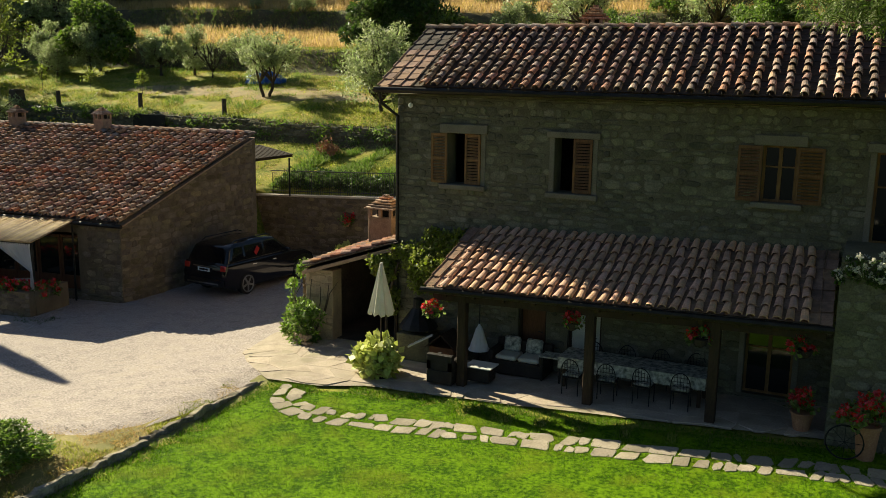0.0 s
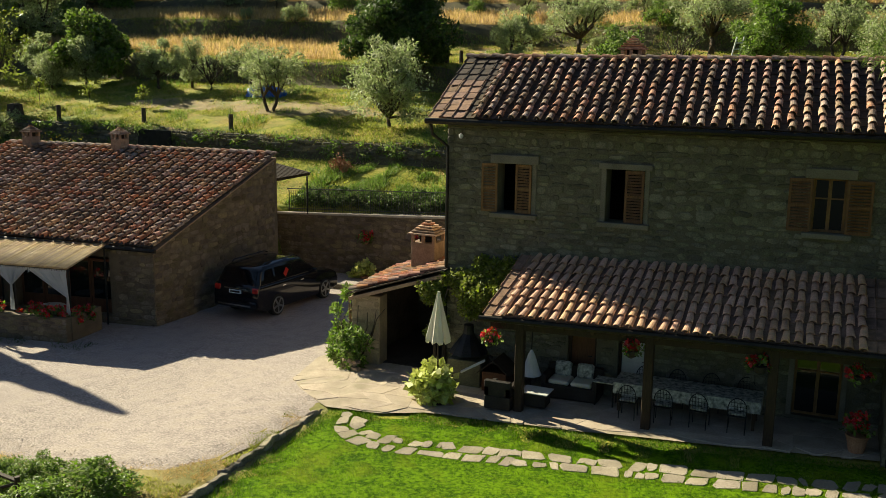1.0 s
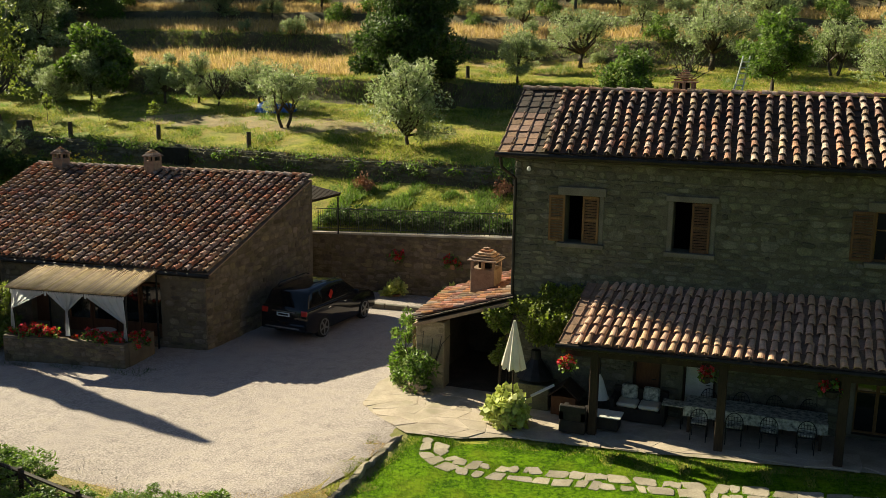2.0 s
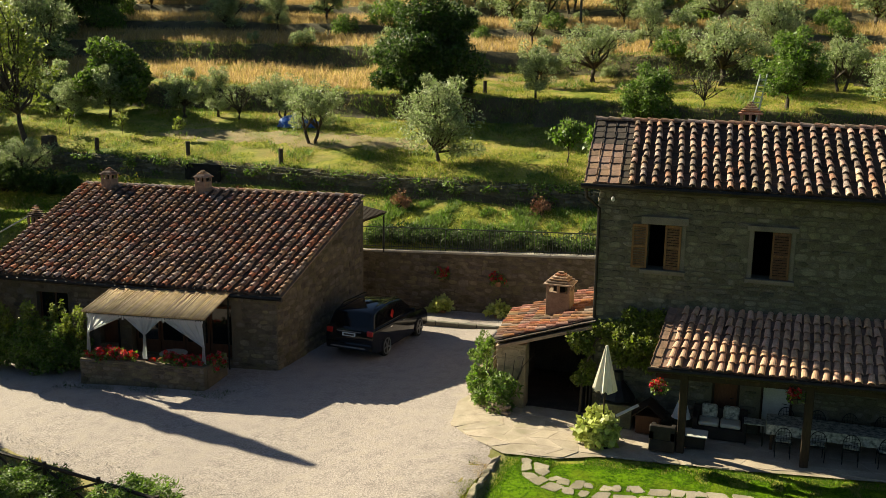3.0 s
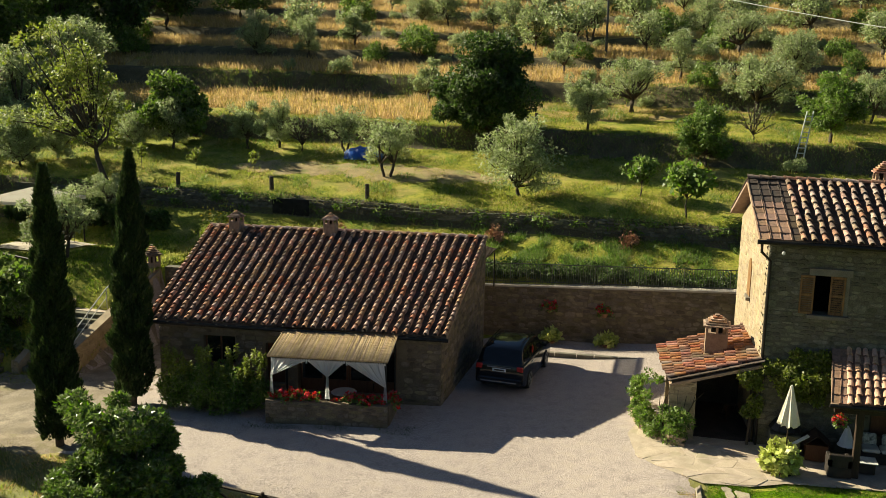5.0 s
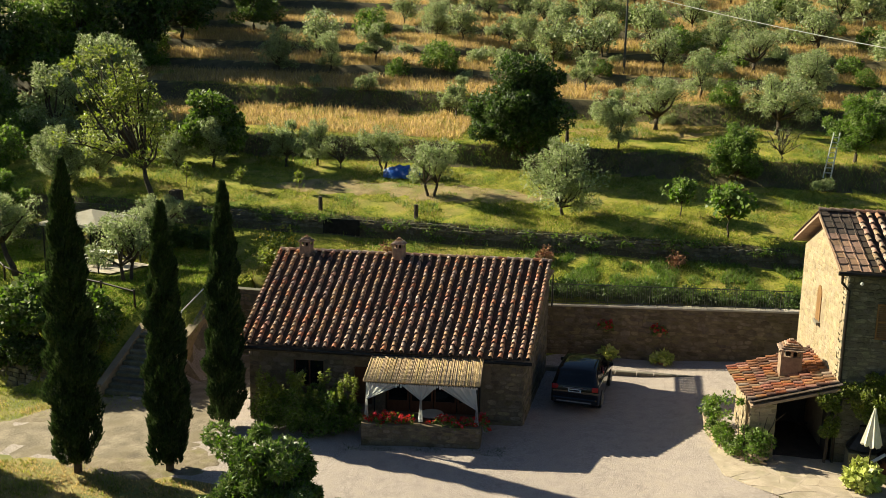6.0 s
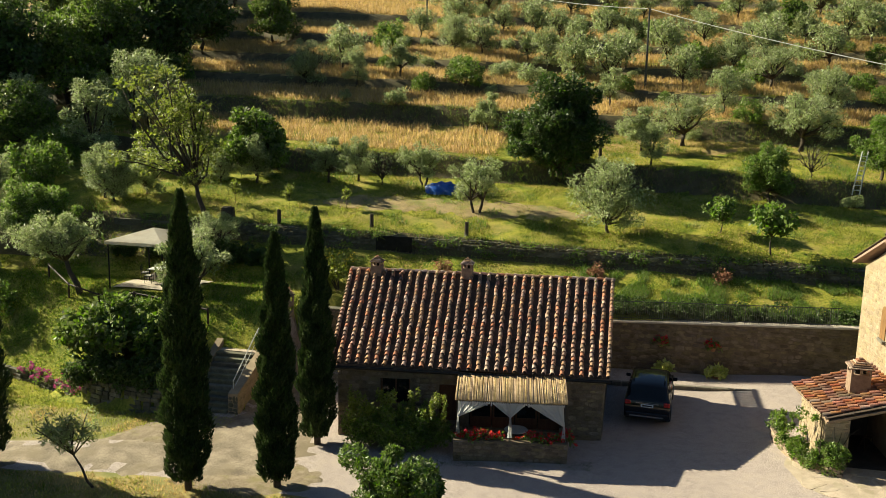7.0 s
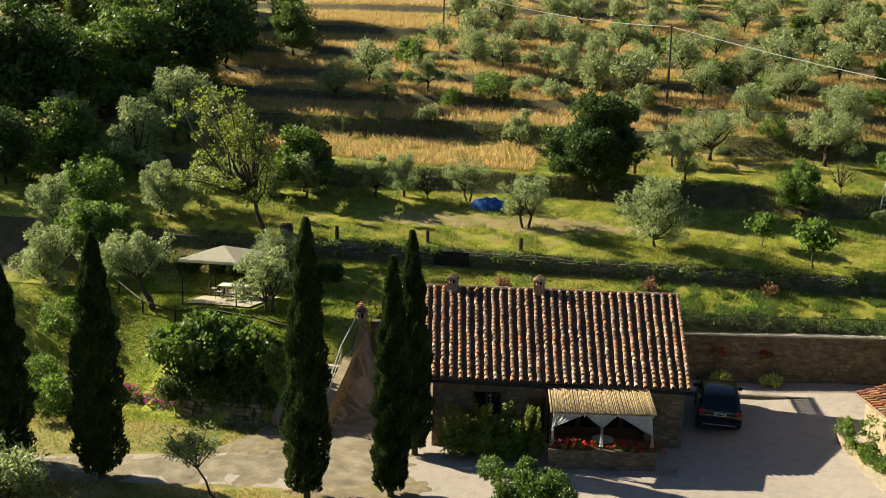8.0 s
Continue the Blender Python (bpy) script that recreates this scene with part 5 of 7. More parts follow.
SPOTS = [("olive_a", -21.6, 23.2, 1.0, 0.2), ("olive_b", -12.7, 21.4, 1.08, 1.0), ("olive_d", -7.4, 40.8, 0.95, 0.5), ("olive_d", 1.7, 40.0, 1.05, 2.2),
         ("green_a", -1.8, 29.6, 0.88, 0.7), ("olive_e", -23.9, 40.5, 1.0, 0.3), ("laurel", -16.8, 31.6, 1.0, 0.0), ("green_a", 6.0, 31.8, 1.0, 2.0),
         ("fig", -39.5, 27.6, 1.0, 0.4), ("olive_c", -38.8, 25.9, 0.8, 1.4), ("olive_b", -41.4, 25.4, 0.6, 2.4), ("olive_e", -33.6, 27.4, 0.95, 1.9), ("olive_c", -31.7, 28.6, 0.75, 0.4),
         ("twiggy", -29.7, 28.0, 1.1, 0.0), ("olive_a", -26.6, 28.6, 0.85, 2.6), ("yellow", -39.2, 18.7, 1.0, 0.0), ("olive_c", -48.3, 20.9, 0.85, 0.8), ("olive_b", -45.8, 22.3, 0.75, 0.1),
         ("olive_e", -44.6, 27.3, 1.0, 1.0), ("young", -5.5, 22.8, 0.8, 0.0), ("young", -2.8, 19.8, 1.05, 2.0), ("olive_e", -10.7, 38.2, 1.0, 2.0),
         ("olive_c", -19.6, 33.4, 0.6, 0.9), ("twiggy", 1.2, 31.2, 1.0, 1.0), ("grey_bush", 3.6, 29.2, 0.5, 0.0), ("olive_c", -10.0, 33.5, 0.7, 0.0),
         ("olive_b", -43.3, 48.4, 0.95, 0.2), ("olive_c", -38.3, 49.1, 0.85, 1.2), ("olive_e", -34.5, 51.8, 1.1, 2.2), ("bush", -27.9, 50.4, 1.15, 0.0), ("olive_c", -20.8, 59.3, 1.0, 0.6),
         ("olive_c", -17.9, 62.0, 1.05, 1.7), ("olive_a", -13.0, 59.5, 1.1, 0.5), ("bush", -6.1, 58.4, 1.2, 1.0), ("olive_b", -2.0, 60.0, 0.9, 0.9), ("olive_d", 0.8, 53.0, 0.9, 0.2), ("grey_bush", 5.5, 54.6, 1.2, 0.0),
         ("bush", -38.7, 64.0, 1.35, 2.0), ("olive_b", -31.6, 64.3, 0.95, 1.0), ("fig", 5.7, 76.0, 0.85, 0.0), ("olive_b", -47.1, 20.2, 0.8, 2.0), ("olive_d", -37.4, 16.3, 0.62, 0.0), ("olive_a", 9.5, 40.0, 1.0, 0.0),
         ("olive_b", 12.5, 34.0, 1.0, 0.4), ("green_a", 16.5, 38.0, 1.1, 0.0), ("olive_d", 20, 42, 1.0, 1.0), ("olive_b", 5.0, 47.0, 0.9, 2.0), ("olive_e", -13.8, 47.5, 1.0, 0.0), ("olive_c", -4.0, 45.5, 0.9, 1.0),
         ("sapling", -38.5, 21.5, 1.0, 0.0), ("sapling", -34.7, 22.0, 0.9, 1.5), ("sapling", -30.6, 22.3, 0.85, 3.0),
         # garden west of the annexe
         ("olive_b", -52.3, 12.7, 0.95, 0.0), ("green_a", -50.6, 15.4, 0.95, 0.6), ("green_a", -49.0, 15.6, 0.9, 0.3), ("bush", -48.5, 8.5, 0.9, 0.4), ("olive_c", -55.0, 18.0, 1.0, 0.6), ("olive_a", -35.3, 8.9, 1.05, 1.2), 
         ("bush", -33.2, 2.9, 0.75, 2.0), ("bush", -46.5, 2.2, 1.0, 0.0), ("bush", -44.0, 0.2, 0.85, 1.0), ("grey_bush", -40.5, -8.8, 1.1, 0.0), ("grey_bush", -43, -7.5, 1.2, 0.0), ("bush", -50, 3.5, 1.3, 0.0), ("olive_b", -60, 11, 1.0, 0.0)]
rs = random.Random(77)
for y0 in (54.5, 62.5, 71.5, 74.5, 82.5, 87, 97, 104, 112):
    x = -62.0 + rs.uniform(0, 4)
    while x < 44:
        y = y0 + rs.uniform(-2.2, 2.2)
        clear = all(math.hypot(x - s[1], y - s[2]) > 2.8 for s in SPOTS)
        if clear and not (x < -46 + (y - 50) * 0.25):
            SPOTS.append((rs.choice(["far_b", "far_b", "far_c", "far_c", "far_d", "far_d", "bush", "grey_bush"]), x, y, rs.uniform(0.75, 1.15), rs.uniform(0, 6)))
        x += rs.uniform(3.4, 6.8)
for y0 in (43.0, 50.2, 58.6, 67.6, 78.7):
    x = -44.0
    while x < 34:
        x += rs.uniform(3.0, 8.0)
        y = y0 + rs.uniform(-0.9, 0.9)
        if all(math.hypot(x - s[1], y - s[2]) > 1.5 for s in SPOTS):
            SPOTS.append((rs.choice(["bush", "grey_bush", "grey_bush"]), x, y, rs.uniform(0.32, 0.8), rs.uniform(0, 6)))
WOODS = [(-92, 80), (-84, 78), (-99, 86), (-90, 68), (-80, 64), (-72, 78), (-104, 92), (-63.5, 46.6), (-73, 35.5), (-59, 52), (-72, 41), (-79, 30), (-69, 37), (-66, 43), (-68, 52), (-60, 60), (-54, 66), (-66, 66),
         (-58, 76), (-66, 82), (-74, 72), (-76, 38), (-80, 90)]
for k, (x, y) in enumerate(WOODS):
    SPOTS.append(("wood_b" if k % 3 else "wood_a", x, y, rs.uniform(0.8, 1.1) * (1.0 if x < -58 else 0.68), rs.uniform(0, 6)))
SPOTS += [("wood_a", -63.5, 24.5, 0.56, 1.0), ("wood_b", -61.0, 29.5, 0.62, 2.0), ("wood_a", -66, 20, 0.52, 0.5)]
for x, y in ((-57, 36), (-59.5, 46)):
    SPOTS.append((rs.choice(["bush", "olive_b", "green_a", "grey_bush"]), x, y, rs.uniform(0.9, 1.3), rs.uniform(0, 6)))
for k in range(26):
    y = rs.uniform(20, 56)
    x = -52 - abs(y - 36) * 0.12 - rs.uniform(0, 11)
    if x > -57 and y > 38:
        continue
    SPOTS.append((rs.choice(["bush", "bush", "grey_bush", "olive_c"]), x, y, rs.uniform(0.9, 1.5), rs.uniform(0, 6)))
plant_all(makers, SPOTS)

CYP = [(-24.3, -5.9, 10.3, 0.66, 1), (-27.7, -6.7, 11.9, 0.8, 2), (-24.2, -1.5, 10.5, 0.68, 3), (-37.3, -6.3, 11.0, 0.95, 4), (-42.4, -5.6, 9.6, 1.0, 5)]
for x, y, h, r, s in CYP:
    c = cypress(s, h, r)
    c.location = (x, y, ground_z(x, y) - 0.1)
    c.rotation_euler = (radians(-7.0), radians(-3.0), 0) if s == 3 else (0, 0, 0)

lean_olive = tree("olive_tree", "old olive tree leaning over the garden path", seed=24, height=4.6, spread=2.6, fork=1.9, limbs=13, per_clump=110, clump=0.6, low=0.35, lean=(-0.55, 0.1), trunk_r=0.2, centre_fill=14, **OL)
lean_olive.location = (-43.2, 9.9, ground_z(-43.2, 9.9) - 0.05)
round_tree = tree("bay_tree", "round dense mid-green tree below the drive", "tree", "", 21, 5.6, 2.7, 1.2, 18, M_BAY, 0.15, 0.085, 800, 0.58, low=0.12, centre_fill=40, trunk_r=0.16)
round_tree.location = (-17.9, -11.6, ground_z(-17.9, -11.6) - 0.1)
round_tree.scale = (0.86, 0.86, 0.84)
fig_bush = bush("fig_bush", "broad dark green fig bush in the garden", "shrub", 22, (6.6, 4.2, 3.0), M_OAK, 0.26, 0.19, 100, 130, clump=0.55)
fig_bush.location = (-36.4, 3.5, ground_z(-36.4, 3.5) - 0.1)
hanging = bush("hanging_shrub", "dark shrub hanging over the garden retaining wall", "shrub", 25, (6.4, 1.3, 1.5), M_DEEP, 0.18, 0.1, 90, 130, clump=0.4, droop=0.6)
hanging.location = (-35.6, 1.55, ground_z(-35.6, 1.9) - 0.55)


# grass in tufts
def grass(name, label, area, count, height, width, material, seed, keep=None, lean=0.5):
    """Blades scattered over the ground inside (x0, x1, y0, y1)."""
    g = np.random.RandomState(seed)
    x = g.uniform(area[0], area[1], count)
    y = g.uniform(area[2], area[3], count)
    if keep:
        ok = np.array([keep(a, b) for a, b in zip(x, y)], bool)
        x, y = x[ok], y[ok]
    n = len(x)
    z = np.array([ground_z(a, b) for a, b in zip(x, y)]) - 0.04
    p = np.stack([x, y, z], 1)
    h = height * g.uniform(0.45, 1.3, n)
    t = g.uniform(0, 2 * np.pi, n)
    side = np.stack([np.cos(t), np.sin(t), np.zeros(n)], 1) * (width * g.uniform(0.6, 1.4, n))[:, None]
    tip = np.stack([g.normal(0, lean, n) * h, g.normal(0, lean, n) * h, h], 1)
    quads = np.stack([p - side, p + side, p + tip], 1)
    ob = new(name, leaves_mesh(name, quads, material))
    return tagged(ob, label, "grass", kind="stuff")


def near_way(x, y):
    return any((x - p.x) ** 2 + (y - p.y) ** 2 < 0.25 for p in line[::2])


def in_drive(x, y):
    return inside(DRIVE, x + 0.25 * noise.noise((x, y, 0.0)), y + 0.5 * noise.noise((x, y, 7.0)))


def sparse(x, y):
    """Grass thins out on the trodden part of the field."""
    return not inside(WORN_FIELD, x, y) or noise.noise((x * 0.9, y * 0.9, 3.0)) > 0.0


def tall_dry(x, y):
    if noise.noise((x * 0.06, y * 0.13, 5.0)) < -0.55:
        return False
    if ground_z(x, y + 0.35) - ground_z(x, y - 0.35) > 0.28:
        return False
    return (y > 44 or x < -22 and y > 33) and noise.noise((x * 0.3, y * 0.3, 1.0)) > -0.45


grass("dry_grass", "tall dry straw-coloured grass on the upper terraces", (-62, 40, 32, 96), 330000, 0.52, 0.03, M_STRAW, 1, tall_dry, 0.35)
grass("meadow_grass", "uneven green and yellow meadow grass on the terraces", (-52, 12, 12.9, 44), 260000, 0.16, 0.02, M_BLADE, 2, lambda x, y: noise.noise((x * 0.5, y * 0.5, 8.0)) > -0.15 and sparse(x, y), 0.6)
grass("meadow_straw", "short dry blades among the meadow grass", (-50, 12, 12.9, 44), 110000, 0.12, 0.018, M_STRAW, 21, lambda x, y: noise.noise((x * 0.35, y * 0.35, 8.0)) < 0.15 or inside(WORN_FIELD, x, y), 0.8)
grass("bank_grass", "rough weeds on the terrace banks", (-50, 12, 13, 44), 110000, 0.32, 0.022, M_LEAF, 3, lambda x, y: (ground_z(x, y + 0.3) - ground_z(x, y - 0.3)) > 0.28 or noise.noise((x * 0.4, y * 0.4, 4.0)) > 0.3 and sparse(x, y), 0.5)
grass("garden_grass", "rough grass in the garden", (-56, -25, -9, 12.5), 70000, 0.17, 0.022, M_BLADE, 4, lambda x, y: not (-41.6 < x < -36 and y > 9.6) and (y > bank_y(x) - 1 or y > 0.3 and x < -34 or y < -7.6 and noise.noise((x * 0.5, y * 0.5, 2.0)) > 0), 0.6)
M_LAWNBLADE = surface("lawn_blade", (0.06, 0.135, 0.002), (0.19, 0.32, 0.006), 1.6, 9, gloss=0.05, islands=0.42, thin=0.4, bump=0, crisp=0.15)
grass("lawn_grass", "short bright green mown grass", (-1.7, 14, -12.5, -2.0), 190000, 0.085, 0.012, M_LAWNBLADE, 5, lambda x, y: (y < -3.75 or x > 0.5 and y < -3.2 or x > 2 and y < -2.95 + 0.075 * (x - 2)) and not any(inside(e, x, y) for e in LAID.get((int(x * 2 // 1), int(y * 2 // 1)), ())), 0.5)
grass("path_grass", "grass tufts between the stepping stones", (-1.6, 15, -6.0, -3.2), 90000, 0.09, 0.011, M_LAWNBLADE, 15, lambda x, y: near_way(x, y) and not any(inside(e, x, y) for e in LAID.get((int(x * 2 // 1), int(y * 2 // 1)), ())), 0.5)
grass("gazebo_lawn", "bright grass round the gazebo", (-49, -31, 4, 15), 45000, 0.13, 0.02, M_LAWNBLADE, 16, lambda x, y: not (-41.6 < x < -36 and 9.6 < y < 14) and y > bank_y(x) + 1, 0.6)
pebbles("loose_stones", "loose pinkish stones on the gravel yard", (-20, -2.0, -9.3, 3.0), 36000, 0.014, M_PEBBLE, 51, in_drive)
grass("yard_weeds", "scattered weeds along the gravel edge", (-14, -1.9, -11.5, -3.4), 110000, 0.07, 0.011, M_BLADE, 6, lambda x, y: (x > -2.6 and y < -3.6 or y < -7.6 - 0.3 * min(abs(x + 2), 5)) and noise.noise((x * 0.9, y * 0.9, 2.0)) > 0.08, 0.7)
grass("drive_verge", "dry yellow grass along the edges of the drive", (-54, -14, -11, 1.5), 70000, 0.13, 0.02, M_STRAW, 8, lambda x, y: not in_drive(x, y) and noise.noise((x * 0.5, y * 0.5, 6.0)) > (-0.2 if y < -5 else 0.1), 0.6)
grass("drive_weeds", "green weeds along the edges of the drive", (-54, -14, -11, 5), 80000, 0.14, 0.02, M_BLADE, 9, lambda x, y: not in_drive(x, y) and noise.noise((x * 0.5, y * 0.5, 6.0)) < (0.15 if y < -5 else 0.6), 0.6)
grass("planter_weeds", "dark weeds at the foot of the stone planter", (-18.6, -12.2, -3.1, 0.9), 9000, 0.13, 0.02, M_DEEP, 23, lambda x, y: -2.75 + 0.142 * (x + 18) < y < -2.2 + 0.142 * (x + 18) + (1.2 if x > -13.1 else 0) and noise.noise((x * 0.9, y * 0.9, 3.0)) > -0.05, 0.7)
grass("terrace_weeds", "lush dark green weeds above the retaining wall", (-14, 3, 12.95, 18), 45000, 0.24, 0.022, M_LEAF, 12, lambda x, y: noise.noise((x * 0.7, y * 0.7, 4.0)) > 0.0, 0.5)
grass("dry_verge", "dry trampled grass along the gravel edge", (-14, -1.95, -11.5, -4.5), 60000, 0.06, 0.01, M_STRAW, 7, lambda x, y: (y < -7.4 - 0.25 * min(abs(x + 2), 6) or x > -2.5) and noise.noise((x * 0.8, y * 0.8, 12.0)) > -0.05, 0.9)

# ---- things on the terrace ----
parasol((0.82, -2.36, ground_z(0.82, -2.36) + 0.05))
potted("hydrangea", (0.68, -2.36, ground_z(0.68, -2.36) + 0.05), "large pale yellow-green leafy plant in a low pot", 0.26, 0.12, M_LIME, (1.0, 0.85, 0.95), 46, 24, 0.21, 0.17, seed=31)
for k, (x, z) in enumerate(((2.35, 2.0), (5.88, 2.12), (8.85, 2.15), (11.0, 2.22))):
    b = thing("hanging_basket", (x, -2.2 if k else -2.42, z), "hanging basket of red geraniums under the porch eave", "flower basket", "hanging baskets")
    part("bowl", _lathe(bmesh.new(), [(0.05, -0.22), (0.14, -0.16), (0.17, -0.02), (0.15, -0.02)], 14, (0, 0, 0)), M_RATTAN, b)
    part("wire", tube(bmesh.new(), [(0, 0, 0), (0, 0, 0.32)], [0.006, 0.006], 5), M_IRON, b)
    add_foliage(b, (0, 0, -0.12), (0.5, 0.45, 0.35), M_LEAF, 10, 16, 0.1, 0.08, M_PETAL, 41 + k)

trestle = thing("trestle", (-0.75, 2.3, 0.0), "pale wooden trestle standing in the oven shed", "trestle")
trestle.rotation_euler = (0, 0, 0.5)
part("top", box(bmesh.new(), (0.55, 0.09, 0.06), (0, 0, 0.55), bevel=0.008), M_TIMBER, trestle)
for sx in (-1, 1):
    for sy in (-1, 1):
        part("leg", tube(bmesh.new(), [(sx * 0.25, sy * 0.2, 0.0), (sx * 0.2, sy * 0.03, 0.54)], [0.022, 0.02], 6), M_TIMBER, trestle)
    part("brace", box(bmesh.new(), (0.03, 0.24, 0.04), (sx * 0.225, 0, 0.26)), M_TIMBER, trestle)

vine = thing("climbing_vine", (0, 0, 0), "dense green climbing vine between the shed and the porch", "vine")
r = random.Random(12)
bm = bmesh.new()
tube(bm, [(-0.25, -0.2, 0.0), (-0.2, -0.25, 1.4), (0.2, -0.3, 2.6), (2.0, -0.5, 3.0)], [0.05, 0.045, 0.035, 0.02], 6)
part("stem", bm, M_BARK, vine)
cs = [(r.uniform(0.85, 2.3), r.uniform(-0.7, -0.1), 0) for _ in range(62)] + [(r.uniform(0.3, 0.9), r.uniform(-0.35, -0.1), 0) for _ in range(14)] + [(r.uniform(-0.6, 0.2), r.uniform(-0.42, -0.3), 0) for _ in range(7)]
cs = [(x, y, (3.05 if x > 0 else 2.75) - abs(y) * 0.35 - r.random() ** 2 * (0.95 if x > 0.6 else 0.4)) for x, y, _ in cs]
cs += [(r.uniform(-0.5, 0.05), -0.2, r.uniform(1.2, 2.6)) for _ in range(8)] + [(r.uniform(0.6, 2.6), -0.15, r.uniform(2.9, 3.5)) for _ in range(20)]
f = new("foliage", leaves_mesh("foliage", leaf_cloud(cs, [0.22 * r.uniform(0.7, 1.3) for _ in cs], 200, 0.1, 0.07, 5, droop=0.4), M_BRIGHT))
f.parent = vine
part("support_beam", boxes(((1.5, 0.08, 0.08), (1.5, -0.6, 2.72)), ((0.07, 0.62, 0.07), (0.85, -0.31, 2.8)), ((0.07, 0.62, 0.07), (1.7, -0.31, 2.8))), M_TIMBER, vine)

planter = thing("curved_planter", (0, 0, 0), "curved brick planter with climbing shrubs beside the shed", "planter")
r = random.Random(18)
M_OLDBRICK = surface("old_brick", (0.24, 0.17, 0.115), (0.42, 0.315, 0.225), 5, 30, spread=0.25, bump=0.4)
ring = [(-4.45, 3.6), (-4.4, 2.6), (-4.2, 1.5), (-3.95, 0.6), (-3.5, -0.2), (-2.9, -0.75), (-2.4, -0.95)]
for (x0, y0), (x1, y1) in zip(ring, ring[1:]):
    a = math.degrees(math.atan2(y1 - y0, x1 - x0))
    ln = math.hypot(x1 - x0, y1 - y0)
    n = max(2, round(ln / 0.27))
    for lvl in range(4):
        for k in range(n):
            s = (k + 0.5 + (0.25 if lvl % 2 else -0.25)) / n
            part("brick", box(bmesh.new(), (ln / n - 0.012, 0.17, 0.095), turn=pose(x0 + (x1 - x0) * s, y0 + (y1 - y0) * s, ground_z(x0, y0) + 0.05 + lvl * 0.105, 0, 0, a + r.uniform(-3, 3)), bevel=0.01), M_OLDBRICK, planter)
r = random.Random(8)
cs = []
for _ in range(70):
    s = r.random()
    k = min(int(s * 6), 5)
    (x0, y0), (x1, y1) = ring[k], ring[k + 1]
    u = r.random()
    cs.append((x0 + (x1 - x0) * u + r.uniform(-0.12, 0.45) - (0.15 if s > 0.6 else 0), y0 + (y1 - y0) * u + r.uniform(-0.2, 0.35), 0.05 + r.random() ** 1.3 * (1.95 if 0.3 < s < 0.62 else 0.95)))
f = new("foliage", leaves_mesh("foliage", leaf_cloud(cs, [0.2 * r.uniform(0.5, 1.5) for _ in cs], 100, 0.12, 0.07, 6), M_LEAF))
f.parent = planter
bm = bmesh.new()
for k in range(6):
    limb(bm, (-3.2 + 0.12 * k, -0.35 + 0.05 * k, 0.1), (-3.3 + 0.3 * k, -0.3, 1.6 + 0.1 * (k % 3)), 0.03, 0.01, r, 5, 0.12)
part("woody_stem", bm, M_BARK, planter)


def dining_chair(at, turn):
    c = thing("garden_chair", at, "black iron garden chair with a rounded back and printed seat pad", "chair", "chairs along the dining table")
    for sx in (-1, 1):
        part("leg", tube(bmesh.new(), [(sx * 0.2, -0.2, 0), (sx * 0.2, -0.19, 0.44)], [0.013, 0.013], 6), M_IRON, c)
        part("leg", tube(bmesh.new(), [(sx * 0.2, 0.2, 0), (sx * 0.2, 0.19, 0.44)], [0.013, 0.013], 6), M_IRON, c)
    part("seat", box(bmesh.new(), (0.44, 0.44, 0.03), (0, 0, 0.445), bevel=0.012), M_IRON, c)
    part("seat_pad", box(bmesh.new(), (0.4, 0.4, 0.05), (0, 0.01, 0.487), bevel=0.02), M_PRINT, c, "printed seat pad")
    arc = [(0.22 * math.cos(a), -0.21 - 0.03 * math.sin(a), 0.62 + 0.3 * math.sin(a)) for a in (math.pi * k / 10 for k in range(11))]
    part("back_hoop", tube(bmesh.new(), [(0.22, -0.2, 0.44)] + arc + [(-0.22, -0.2, 0.44)], [0.013] * 13, 6), M_IRON, c)
    bm = bmesh.new()
    for k in range(-2, 3):
        tube(bm, [(k * 0.07, -0.21, 0.47), (k * 0.075, -0.235, 0.62 + 0.3 * math.sqrt(max(0, 1 - (k * 0.075 / 0.22) ** 2)))], [0.006, 0.006], 5)
    for z in (0.6, 0.7, 0.8):
        w = 0.21 * math.sqrt(max(0.1, 1 - max(0, (z - 0.62) / 0.3) ** 2))
        tube(bm, [(-w, -0.225, z), (w, -0.225, z)], [0.006, 0.006], 5)
    part("back_mesh", bm, M_IRON, c)
    c.rotation_euler = (0, 0, turn)
    return c


first = None
for k in range(4):
    x = 5.75 + k * 0.88
    m = Matrix.Translation((x, -1.52, floor_z(x) + 0.03)) @ Matrix.Rotation(0.08 * math.sin(k * 2.3), 4, "Z")
    if first is None:
        first = dining_chair((0, 0, 0), 0)
        first.matrix_basis = m
    else:
        copy_thing(first, m)
for k in range(4):
    x = 5.85 + k * 0.88
    copy_thing(first, Matrix.Translation((x, -0.25, floor_z(x) + 0.03)) @ Matrix.Rotation(math.pi + 0.06 * k, 4, "Z"))
table = thing("dining_table", (7.1, -0.88, floor_z(7.1) + 0.03), "long dark wooden dining table on the porch", "table")
part("tabletop", box(bmesh.new(), (3.55, 0.86, 0.04), (0, 0, 0.73), bevel=0.008), M_TIMBER, table)
for sx in (-1, 1):
    for sy in (-1, 1):
        part("leg", box(bmesh.new(), (0.08, 0.08, 0.71), (sx * 1.65, sy * 0.36, 0.355)), M_TIMBER, table)
cloth = thing("tablecloth", (7.1, -0.88, floor_z(7.1) + 0.045), "pale printed tablecloth hanging over the dining table", "tablecloth")
bm = bmesh.new()
n = 46
top_a = [bm.verts.new((-1.8 + 3.6 * k / n, -0.46, 0.757)) for k in range(n + 1)]
top_b = [bm.verts.new((-1.8 + 3.6 * k / n, 0.46, 0.757)) for k in range(n + 1)]
